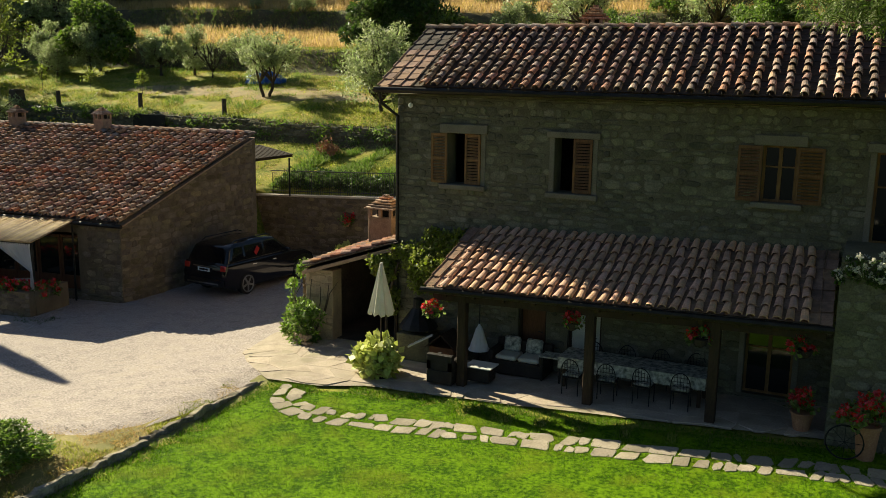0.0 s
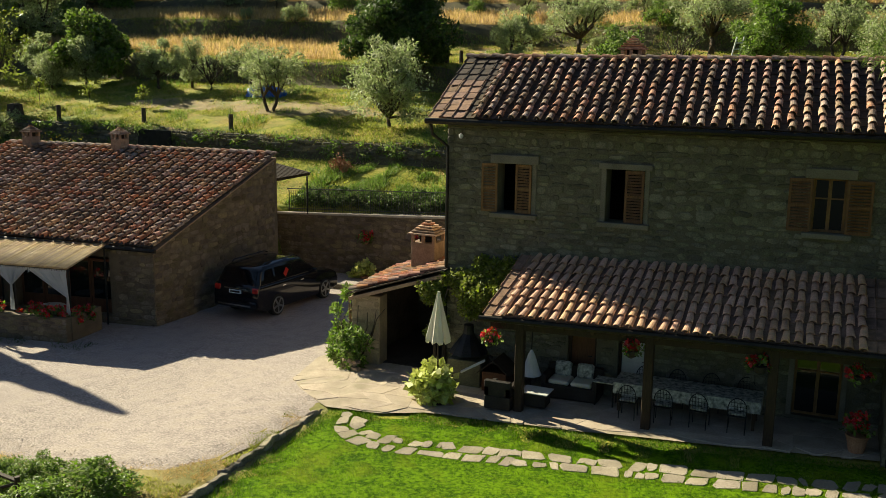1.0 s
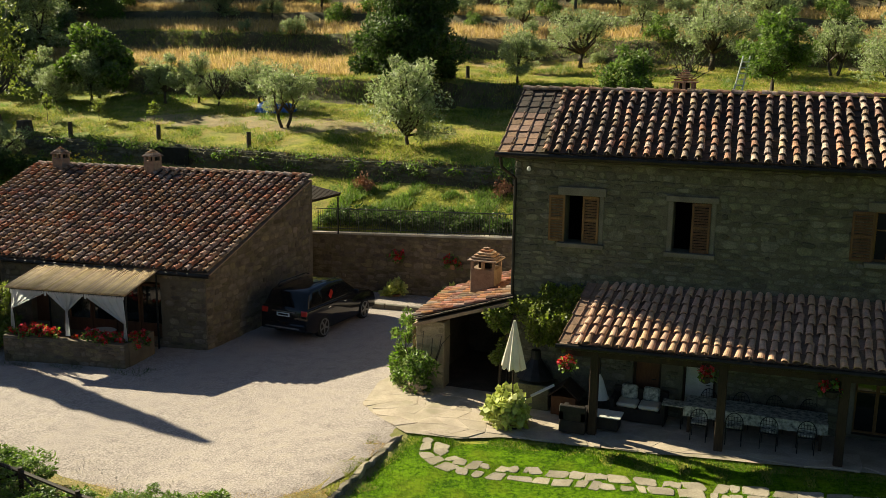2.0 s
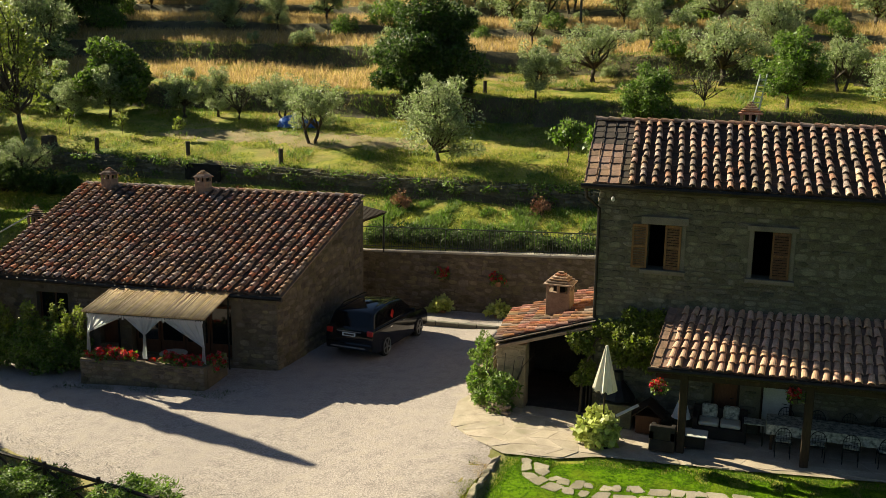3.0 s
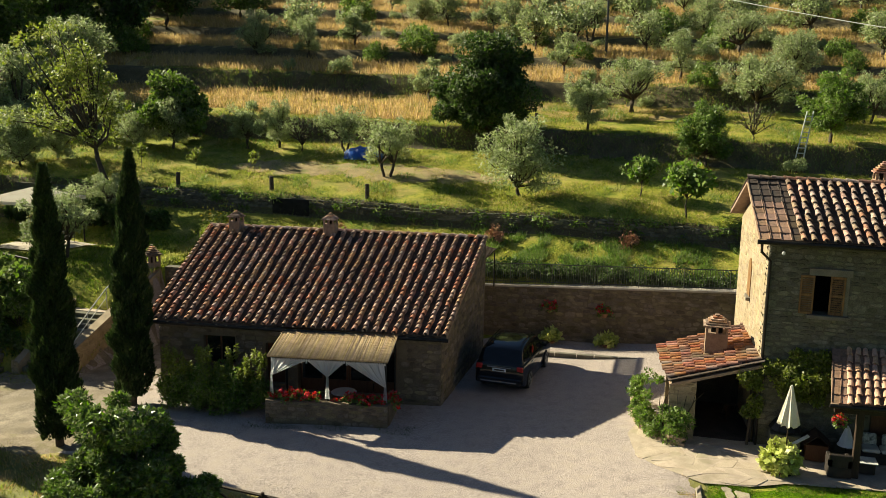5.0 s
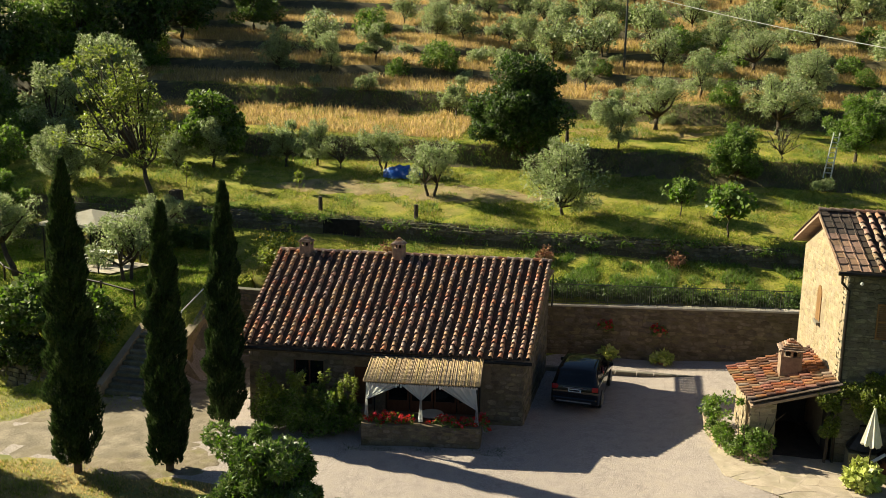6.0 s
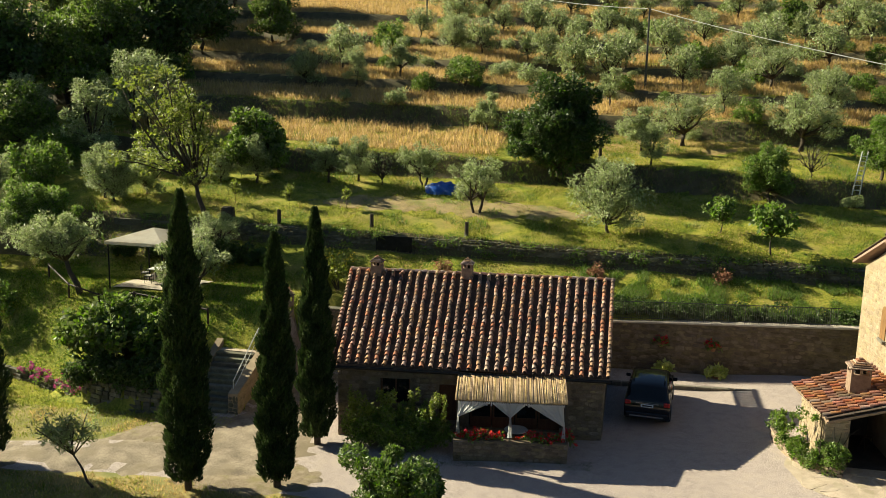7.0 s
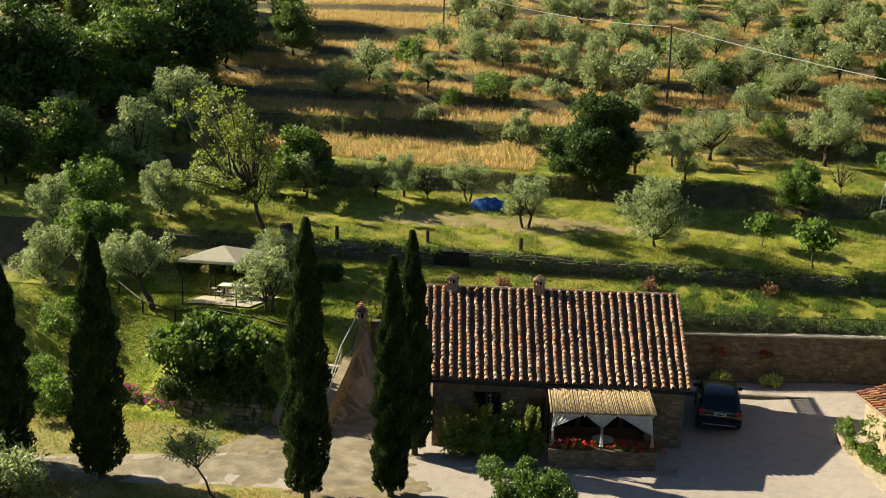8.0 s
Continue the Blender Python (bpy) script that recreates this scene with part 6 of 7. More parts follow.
hem_a = [bm.verts.new((-1.8 + 3.6 * k / n, -0.475 - 0.025 * math.sin(k * 1.9), 0.47)) for k in range(n + 1)]
hem_b = [bm.verts.new((-1.8 + 3.6 * k / n, 0.475 + 0.025 * math.sin(k * 1.9), 0.47)) for k in range(n + 1)]
for k in range(n):
    bm.faces.new((top_a[k], top_a[k + 1], top_b[k + 1], top_b[k]))
    bm.faces.new((hem_a[k], hem_a[k + 1], top_a[k + 1], top_a[k]))
    bm.faces.new((top_b[k], top_b[k + 1], hem_b[k + 1], hem_b[k]))
bm.faces.new((hem_a[0], top_a[0], top_b[0], hem_b[0]))
bm.faces.new((top_a[n], hem_a[n], hem_b[n], top_b[n]))
bmesh.ops.recalc_face_normals(bm, faces=bm.faces[:])
bmesh.ops.solidify(bm, geom=bm.faces[:], thickness=0.006)
part("cloth", bm, M_PRINT, cloth)
small_cloth = thing("side_table", (4.98, -0.72, floor_z(5)), "small side table with a pale cloth", "table")
part("top", box(bmesh.new(), (0.6, 0.5, 0.04), (0, 0, 0.66), bevel=0.01), M_PRINT, small_cloth)
for sx in (-1, 1):
    for sy in (-1, 1):
        part("leg", box(bmesh.new(), (0.04, 0.04, 0.64), (sx * 0.24, sy * 0.2, 0.32)), M_IRON, small_cloth)


def rattan_seat(name, label, category, at, w, d, turn, cushions=0):
    s = thing(name, at, label, category)
    part("base", box(bmesh.new(), (w, d, 0.36), (0, 0, 0.2), bevel=0.02), M_RATTAN, s)
    part("backrest", box(bmesh.new(), (w, 0.14, 0.42), (0, d / 2 - 0.07, 0.58), bevel=0.02), M_RATTAN, s)
    for sx in (-1, 1):
        part("armrest", box(bmesh.new(), (0.14, d, 0.26), (sx * (w / 2 - 0.07), 0, 0.5), bevel=0.02), M_RATTAN, s)
    for k in range(cushions):
        x = (k - (cushions - 1) / 2) * 0.62
        part("seat_cushion", box(bmesh.new(), (0.58, d - 0.2, 0.12), (x, -0.05, 0.44), bevel=0.04), M_CLOTH, s, "pale seat cushion")
        part("back_cushion", box(bmesh.new(), (0.46, 0.13, 0.4), turn=pose(x, d / 2 - 0.22, 0.7, -14, 0, 0), bevel=0.05), M_PRINT, s, "printed pale back cushion")
    s.rotation_euler = (0, 0, turn)
    return s


rattan_seat("rattan_sofa", "dark rattan sofa with two pale printed cushions", "sofa", (4.0, -0.48, 0.06), 1.55, 0.8, 0, 2)
rattan_seat("rattan_armchair", "dark rattan armchair at the terrace edge", "armchair", (2.5, -2.0, 0.04), 0.72, 0.7, math.pi)
coffee = thing("coffee_table", (3.35, -1.62, 0.06), "low dark rattan coffee table with a glass top", "table")
part("top", box(bmesh.new(), (0.75, 0.6, 0.03), (0, 0, 0.42), bevel=0.008), M_TIN, coffee, "pale glass top")
part("base", boxes(((0.62, 0.48, 0.36), (0, 0, 0.22)), bevel=0.02), M_RATTAN, coffee)
white_shade = thing("folded_sunshade", (2.9, -0.75, 0.05), "small folded white cloth sunshade on the porch", "sunshade")
part("canopy", _lathe(bmesh.new(), [(0.3, 0.55), (0.26, 0.6), (0.1, 1.1), (0.02, 1.25)], 12, (0, 0, 0)), M_WHITE, white_shade)
part("pole", tube(bmesh.new(), [(0, 0, 0), (0, 0, 1.9)], [0.015, 0.015], 6), M_IRON, white_shade)
kennel = thing("dog_kennel", (1.95, -0.75, 0.0), "small wooden kennel with a pitched roof", "kennel")
part("body", boxes(((0.7, 0.7, 0.55), (0, 0, 0.32))), M_DOOR, kennel)
part("roof", boxes(((0.6, 0.85, 0.03), (0, 0, 0))), M_TIMBER, kennel).matrix_basis = pose(-0.23, 0, 0.76, 0, -40, 0)
part("roof", boxes(((0.6, 0.85, 0.03), (0, 0, 0))), M_TIMBER, kennel).matrix_basis = pose(0.23, 0, 0.76, 0, 40, 0)
grill = thing("stone_grill", (0.95, -0.5, 0.0), "dark masonry grill with an iron hood", "grill")
part("base", boxes(((1.0, 0.7, 0.75), (0, 0, 0.37)), bevel=0.02), M_STONE, grill)
part("hood", _lathe(bmesh.new(), [(0.55, 0.9), (0.5, 1.0), (0.16, 1.45), (0.14, 1.7)], 12, (0, 0, 0)), M_IRON, grill)
part("grate", boxes(((0.9, 0.6, 0.03), (0, 0, 0.88))), M_IRON, grill)
plank = thing("leaning_board", (1.25, -1.35, 0.0), "pale board leaning on the grill", "board")
part("board", boxes(((0.75, 0.16, 0.03), (0, 0, 0))), M_TIN, plank).matrix_basis = pose(0.1, 0.2, 0.72, 0, -28, 20)
potted("terracotta_pot", (11.05, -1.7, floor_z(11)), "terracotta pot with a red flowering plant", 0.24, 0.42, M_LEAF, (0.55, 0.5, 0.5), 10, 20, 0.1, 0.07, M_PETAL, 52)
geranium = potted("geranium_pot", (12.35, -2.75, ground_z(12.35, -2.75)), "pot of red geraniums on a stand against the wing", 0.24, 0.75, M_LEAF, (1.1, 0.7, 0.6), 20, 26, 0.1, 0.08, M_PETAL, 53)
wheel_stand = thing("iron_wheel", (11.95, -2.95, ground_z(11.95, -2.95)), "old black iron wheel leaning on the flower pot", "wheel")
hoop = [(0.36 * math.cos(2 * math.pi * k / 24), 0.0, 0.38 + 0.36 * math.sin(2 * math.pi * k / 24)) for k in range(25)]
part("rim", tube(bmesh.new(), hoop, [0.018] * 25, 6), M_IRON, wheel_stand)
for k in range(8):
    a = math.pi * k / 4
    part("spoke", tube(bmesh.new(), [(0, 0, 0.38), (0.35 * math.cos(a), 0, 0.38 + 0.35 * math.sin(a))], [0.006, 0.006], 5), M_IRON, wheel_stand)
wing_flowers = thing("wall_flowers", (12.1, -2.25, 4.25), "pale flowering plants spilling over the wing wall", "flowers")
add_foliage(wing_flowers, (0, 0, -0.55), (1.3, 0.4, 0.7), M_DEEP, 40, 40, 0.07, 0.045, M_BLOOM, 54)
for k, (x0, x1, z0, z1, mat, lab) in enumerate(((3.7, 4.5, 0.04, 2.1, M_DOOR, "brown wooden plank door"), (5.1, 6.0, 0.07, 2.15, M_PLASTER, "white painted door"))):
    dd = thing(f"door_{k + 1}", (0, 0, 0), lab + " under the porch", "door", kind="structure")
    part("leaf", boxes(((x1 - x0, 0.05, z1 - z0), ((x0 + x1) / 2, 0.22, (z0 + z1) / 2))), mat, dd)
    part("frame", boxes(((0.07, 0.14, z1 - z0), (x0 + 0.035, 0.2, (z0 + z1) / 2)), ((0.07, 0.14, z1 - z0), (x1 - 0.035, 0.2, (z0 + z1) / 2)), ((x1 - x0 - 0.14, 0.14, 0.07), ((x0 + x1) / 2, 0.2, z1 - 0.035))), M_TIMBER, dd)
    part("handle", tube(bmesh.new(), [(x1 - 0.15, 0.17, z0 + 1.0), (x1 - 0.27, 0.17, z0 + 1.0)], [0.012, 0.012], 6), M_IRON, dd)
window("window_5", 9.55, 10.65, 0.3, 2.15, lintel=0.0, sill=False, label="glazed double window under the porch")
wall_lamp = thing("wall_lamp", (0.45, -0.12, 6.95), "small white lamp on the farmhouse wall", "wall lamp")
part("bracket", tube(bmesh.new(), [(0, 0.14, 0.08), (0, 0, 0.05)], [0.012, 0.012], 6), M_IRON, wall_lamp)
part("globe", _lathe(bmesh.new(), [(0.02, -0.07), (0.06, -0.03), (0.06, 0.03), (0.02, 0.07)], 10, (0, 0, 0)), M_WHITE, wall_lamp)
chimney("chimney", (4.15, 4.4, 8.2), (0.62, 0.62), 1.8, label="brick chimney with a tile hood behind the farmhouse ridge")

# arched window of the gable
arch = thing("arched_window", (0, 0, 0), "narrow arched gable window with brown shutters", "window", kind="structure")
bm = bmesh.new()
pts = [(0.0, 0.0), (0.6, 0.0), (0.6, 1.15)] + [(0.3 + 0.3 * math.cos(a), 1.15 + 0.3 * math.sin(a)) for a in (math.pi * k / 8 for k in range(1, 8))] + [(0.0, 1.15)]
o = GABLE * 3.12 + Vector((0.02, 0, 4.62))
va = [bm.verts.new(o + GABLE * u + Vector((-0.05, 0, v))) for u, v in pts]
vb = [bm.verts.new(o + GABLE * u + Vector((0.1, 0, v))) for u, v in pts]
bm.faces.new(va)
bm.faces.new(vb[::-1])
for k in range(len(pts)):
    bm.faces.new((va[k], vb[k], vb[(k + 1) % len(pts)], va[(k + 1) % len(pts)]))
bmesh.ops.recalc_face_normals(bm, faces=bm.faces[:])
part("shutter", bm, M_SHUTTER, arch)
part("sill", box(bmesh.new(), (0.2, 0.85, 0.12), turn=Matrix.Translation(GABLE * 3.42 + Vector((-0.03, 0, 4.55))), bevel=0.01), M_LINTEL, arch)

# ---- annexe front ----
PX = Vector((4.6, 0.66, 0)).normalized()
PY = Vector((-PX.y, PX.x, 0))
PO = Vector((-17.95, -1.78, 0))
frame_m = Matrix((PX, PY, Vector((0, 0, 1)))).transposed().to_4x4()
frame_m = Matrix.Translation(PO) @ frame_m
pergola = thing("cane_pergola", (0, 0, 0), "small pergola with a cane roof and white tied curtains", "pergola")
pergola.matrix_basis = frame_m
for x, y, h in ((0.08, 0.1, 2.0), (4.56, 0.1, 2.0), (0.08, 2.1, 2.42), (4.56, 2.1, 2.42), (2.3, 0.1, 2.0)):
    part("post", tube(bmesh.new(), [(x, y, -0.5), (x, y, h)], [0.035, 0.035], 8), M_IRON, pergola)
part("front_beam", boxes(((4.6, 0.06, 0.1), (2.32, 0.08, 1.97))), M_IRON, pergola)
part("rear_beam", boxes(((4.6, 0.06, 0.1), (2.32, 2.12, 2.38))), M_IRON, pergola)
M_CANE = surface("reed_cane", (0.3, 0.195, 0.095), (0.54, 0.385, 0.205), 3, 30, rough=0.8, islands=0.28, bump=0.2)
M_CANE1 = surface("reed_cane_bundle", (0.3, 0.195, 0.095), (0.54, 0.385, 0.205), 3, 30, rough=0.8, spread=0.25, bump=0.2)
mat_m = part("reed_mat", boxes(((4.7, 2.4, 0.02), (0, 0, 0))), M_CANE1, pergola)
mat_m.matrix_basis = pose(2.32, 1.07, 2.245, 11.0, 0, 0)
r = random.Random(2)
cane = bpy.data.meshes.new("cane")
bm = tube(bmesh.new(), [(0, -0.12, 0), (0, 2.3, 0.47)], [0.026, 0.024], 6)
bm.to_mesh(cane)
bm.free()
finish(cane, M_CANE1, True)
for k in range(118):
    piece("cane", cane, pergola, Matrix.Translation((-0.02 + k * 0.04, r.uniform(-0.05, 0.05), 2.05 + r.uniform(-0.004, 0.006))) @ Matrix.Rotation(r.uniform(-0.012, 0.012), 4, "Z"))


def drape(top_a, top_b, knot, hem_z, seed, n=14, m=10):
    """A curtain gathered from a rail to a knot, and its tail."""
    bm = bmesh.new()
    r = random.Random(seed)
    rows = []
    for j in range(m + 1):
        s = j / m
        row = []
        for i in range(n + 1):
            u = i / n
            p = Vector(top_a).lerp(Vector(top_b), u)
            q = Vector(knot) + Vector(((u - 0.5) * 0.08, 0, 0))
            w = s ** (1.0 + 0.6 * abs(u - (0 if abs(knot[0] - top_a[0]) < abs(knot[0] - top_b[0]) else 1)))
            pt = p.lerp(q, w)
            pt.y += 0.035 * math.sin(i * 2.2 + seed) * (1 - 0.5 * s)
            pt.z -= 0.12 * math.sin(math.pi * s) * (0.3 + 0.7 * u * (1 - u) * 4) * 0.4
            row.append(bm.verts.new(pt))
        rows.append(row)
    for j in range(3):
        s = (j + 1) / 3
        rows.append([bm.verts.new(Vector(knot) + Vector(((i / n - 0.5) * (0.08 + 0.12 * s), 0.03 * math.sin(i * 2.2), (hem_z - knot[2]) * s))) for i in range(n + 1)])
    for a, b in zip(rows, rows[1:]):
        for i in range(n):
            bm.faces.new((a[i], a[i + 1], b[i + 1], b[i]))
    bmesh.ops.solidify(bm, geom=bm.faces[:], thickness=0.006)
    return bm


part("curtain", drape((0.1, 0.02, 1.9), (1.45, 0.02, 1.9), (0.1, 0.0, 1.25), 0.35, 1), M_WHITE, pergola, "white tied curtain")
part("curtain", drape((1.5, 0.02, 1.9), (2.95, 0.02, 1.9), (2.3, 0.0, 1.3), 0.4, 2), M_WHITE, pergola, "white tied curtain")
part("curtain", drape((3.0, 0.02, 1.9), (4.5, 0.02, 1.9), (4.55, 0.0, 1.0), 0.3, 3), M_WHITE, pergola, "white tied curtain")
bm = bmesh.new()
for k in range(46):
    box(bm, (0.06, 0.012, 0.1 if k % 2 else 0.16), (0.12 + k * 0.098, 0.0, 1.9 - (0.0 if k % 2 else 0.03)))
part("lace_edge", bm, M_WHITE, pergola, "white scalloped edging")
trough = thing("stone_planter", (0, 0, 0), "low stone planter full of red geraniums before the annexe", "planter")
trough.matrix_basis = frame_m
tw = part("wall", boxes(((4.75, 0.28, 1.15), (2.32, -0.22, -0.22)), ((0.28, 1.6, 1.15), (4.6, 0.7, -0.22)), ((4.5, 0.5, 0.2), (2.3, 0.1, 0.15))), M_WARMJOINT, trough)
masonry(tw, (-0.05, -0.36, -0.7), (1, 0, 0), (0, -1, 0), 4.78, lambda u: 1.02, (), 0.19, 0.36, 90, 61, warm=True)
add_foliage(trough, (1.0, -0.1, 0.25), (2.1, 0.55, 0.5), M_LEAF, 34, 22, 0.1, 0.08, M_PETAL, 71)
add_foliage(trough, (3.6, -0.1, 0.25), (2.2, 0.55, 0.45), M_LEAF, 34, 22, 0.1, 0.08, M_PETAL, 72)
add_foliage(trough, (4.75, 0.4, 0.1), (0.6, 1.2, 0.5), M_LEAF, 18, 22, 0.1, 0.08, M_PETAL, 73)
glass_door = thing("door_3", (0, 0, 0), "dark red glazed doors of the annexe", "door", kind="structure")
glass_door.matrix_basis = Matrix.Translation(A0 + Vector((0, 0, -0.95))) @ Matrix((AF, Vector((-AF.y, AF.x, 0)), Vector((0, 0, 1)))).transposed().to_4x4()
for k in range(4):
    x = 5.95 + k * 1.02
    part("leaf", boxes(((0.08, 0.06, 2.0), (x + 0.04, 0.3, 1.75)), ((0.08, 0.06, 2.0), (x + 0.94, 0.3, 1.75)), ((0.82, 0.06, 0.5), (x + 0.49, 0.3, 1.0)), ((0.82, 0.06, 0.1), (x + 0.49, 0.3, 2.7))), M_DOOR, glass_door)
    part("pane", boxes(((0.84, 0.012, 1.5), (x + 0.49, 0.3, 1.95))), M_GLASS, glass_door)
annexe_window = thing("window_6", (0, 0, 0), "dark red framed window of the annexe", "window", kind="structure")
annexe_window.matrix_basis = glass_door.matrix_basis.copy()
part("frame", boxes(((0.07, 0.06, 1.25), (1.94, 0.25, 2.32)), ((0.07, 0.06, 1.25), (3.21, 0.25, 2.32)), ((0.07, 0.06, 1.25), (2.58, 0.246, 2.32)), ((1.35, 0.06, 0.07), (2.58, 0.243, 1.74)), ((1.35, 0.06, 0.07), (2.58, 0.243, 2.91))), M_DOOR, annexe_window)
part("pane", boxes(((1.2, 0.012, 1.15), (2.58, 0.26, 2.32))), M_GLASS, annexe_window)
niche = thing("door_4", (0, 0, 0), "arched dark wooden door of the annexe", "door", kind="structure")
niche.matrix_basis = glass_door.matrix_basis.copy()
part("leaf", boxes(((0.76, 0.06, 1.72), (4.95, 0.3, 1.87))), M_DOOR, niche)
cafe = thing("garden_table", (-15.6, 0.1, ground_z(-15.6, 0.1)), "small table under the cane pergola", "table")
part("top", _lathe(bmesh.new(), [(0.5, 0.7), (0.52, 0.72), (0.5, 0.74)], 20, (0, 0, 0)), M_TIN, cafe)
part("foot", _lathe(bmesh.new(), [(0.25, 0), (0.05, 0.1), (0.04, 0.7)], 12, (0, 0, 0)), M_IRON, cafe)
hedge_front = bush("flowering_shrub", "tall loose flowering shrubs before the annexe wall", "shrub", 81, (4.7, 1.5, 2.0), M_LEAF, 0.13, 0.07, 120, 130, clump=0.28)
hedge_front.location = (-20.7, -1.15, -0.75)
r = random.Random(4)
cs = [(r.uniform(-2.2, 2.2), r.uniform(-0.5, 0.4), r.uniform(1.4, 2.5)) for _ in range(70)]
f = new("flower_spray", leaves_mesh("flower_spray", leaf_cloud(cs, [(0.09, 0.09, 0.34)] * 70, 70, 0.11, 0.065, 9), M_BRIGHT))
f.parent = hedge_front

# ---- retaining wall plants ----
for k, (x, z) in enumerate(((-9.2, 1.25), (-6.43, 1.2))):
    p = thing("wall_pot", (x, 12.2, z), "wall-hung pot of red geraniums", "flower pot", "wall pots")
    part("pot", _lathe(bmesh.new(), [(0.1, -0.25), (0.18, -0.05), (0.2, -0.02), (0.16, -0.03)], 14, (0, 0, 0)), M_POT, p)
    add_foliage(p, (0, 0, -0.15), (0.9, 0.5, 0.5), M_LEAF, 12, 18, 0.12, 0.09, M_PETAL, 91 + k)
for k, (x, y) in enumerate(((-9.0, 11.7), (-6.2, 11.6))):
    potted("leafy_pot_plant", (x, y, ground_z(x, y)), "pot plant with pale yellow-green leaves by the wall", 0.22, 0.14, M_LIME, (0.95, 0.85, 0.6), 18, 34, 0.2, 0.15, None, 95 + k, group="pot plants by the wall")
lean_roof = thing("lean_to_frame", (0, 0, 0), "dark metal lean-to frame behind the annexe", "shelter")
part("post", tube(bmesh.new(), [(-12.05, 11.9, 2.2), (-12.05, 11.9, 3.95)], [0.04, 0.04], 8), M_IRON, lean_roof)
for k in range(13):
    part("slat", boxes(((1.9, 0.17, 0.04), (0, -1.5 + k * 0.25, 0))), M_TIMBER, lean_roof).matrix_basis = pose(-12.95, 10.6, 4.25, 0, 10, 0)
for k in (-0.85, 0.85):
    part("beam", boxes(((0.09, 3.2, 0.1), (k, 0, -0.08))), M_TIMBER, lean_roof).matrix_basis = pose(-12.95, 10.6, 4.25, 0, 10, 0)


# ---- parked car ----
def car(at, turn):
    M_PAINT = surface("black_car_paint", (0.006, 0.006, 0.008), (0.01, 0.01, 0.013), 2, 40, rough=0.07, bump=0, gloss=0.5)
    M_SCREEN = surface("tinted_glass", (0.008, 0.01, 0.014), (0.012, 0.014, 0.018), 2, 20, rough=0.05, bump=0, gloss=0.8)
    M_TYRE = surface("tyre_rubber", (0.01, 0.01, 0.01), (0.02, 0.02, 0.02), 6, 60, rough=0.85, bump=0.2)
    M_RIM = surface("alloy_rim", (0.2, 0.2, 0.2), (0.32, 0.32, 0.32), 4, 30, rough=0.4, metal=0.8, bump=0)
    M_LAMP = surface("red_lamp", (0.35, 0.01, 0.008), (0.5, 0.03, 0.02), 4, 30, rough=0.2, bump=0, gloss=0.7)
    M_CHROME = surface("chrome", (0.6, 0.6, 0.6), (0.75, 0.75, 0.75), 4, 30, rough=0.15, metal=1.0, bump=0)
    M_PLATE = surface("plate_white", (0.55, 0.57, 0.62), (0.65, 0.67, 0.72), 4, 30, rough=0.4, bump=0)
    c = thing("parked_car", at, "parked black sport utility car", "car")
    # body: side outline swept across the width, y ahead
    side = [(-2.38, 0.42), (-2.40, 0.75), (-2.34, 1.05), (-2.28, 1.12), (1.05, 1.1), (1.9, 1.0), (2.25, 0.86), (2.38, 0.62), (2.36, 0.35), (1.9, 0.24), (-2.0, 0.26)]
    bm = bmesh.new()
    secs = []
    for x, k in ((-0.95, 0.0), (-0.93, 0.03), (-0.7, 0.06), (0.0, 0.075), (0.7, 0.06), (0.93, 0.03), (0.95, 0.0)):
        shrink = 0.965 if abs(x) > 0.94 else 1.0
        secs.append([bm.verts.new((x, yy * shrink, zz * (1.0 if abs(x) < 0.94 else 0.94) + (0.03 if abs(x) > 0.94 else 0) + (k * 0.6 if zz > 0.95 else 0))) for yy, zz in side])
    n = len(side)
    for a, b in zip(secs, secs[1:]):
        for k in range(n):
            bm.faces.new((a[k], a[(k + 1) % n], b[(k + 1) % n], b[k]))
    bm.faces.new(secs[0][::-1])
    bm.faces.new(secs[-1])
    bmesh.ops.recalc_face_normals(bm, faces=bm.faces[:])
    bd = part("body", bm, M_PAINT, c, "glossy black bodywork", soft=True)
    bv = bd.modifiers.new("round", "BEVEL")
    bv.width, bv.segments, bv.angle_limit = 0.07, 3, radians(25)
    cab = [(-2.26, 1.12), (-2.0, 1.66), (-1.7, 1.74), (-0.6, 1.8), (0.25, 1.74), (1.1, 1.14)]
    bm = bmesh.new()
    secs = []
    for x, tum in ((-1, 1), (-0.55, 0), (0.55, 0), (1, 1)):
        secs.append([bm.verts.new((x * (0.92 - 0.17 * (zz - 1.12) / 0.68), yy, zz - (0.035 if tum else 0) * (1 if zz > 1.3 else 0))) for yy, zz in cab])
    n = len(cab)
    for a, b in zip(secs, secs[1:]):
        for k in range(n):
            bm.faces.new((a[k], a[(k + 1) % n], b[(k + 1) % n], b[k]))
    bm.faces.new(secs[0][::-1])
    bm.faces.new(secs[-1])
    bmesh.ops.recalc_face_normals(bm, faces=bm.faces[:])
    cb = part("cabin", bm, M_PAINT, c, soft=True)
    bv = cb.modifiers.new("round", "BEVEL")
    bv.width, bv.segments, bv.angle_limit = 0.06, 3, radians(25)

    def glass(name, pts):
        bm = bmesh.new()
        bm.faces.new([bm.verts.new(p) for p in pts])
        bmesh.ops.solidify(bm, geom=bm.faces[:], thickness=0.012)
        return part(name, bm, M_SCREEN, c, "tinted glass")

    glass("rear_window", [(-0.74, -2.275, 1.16), (0.74, -2.275, 1.16), (0.66, -2.035, 1.62), (-0.66, -2.035, 1.62)])
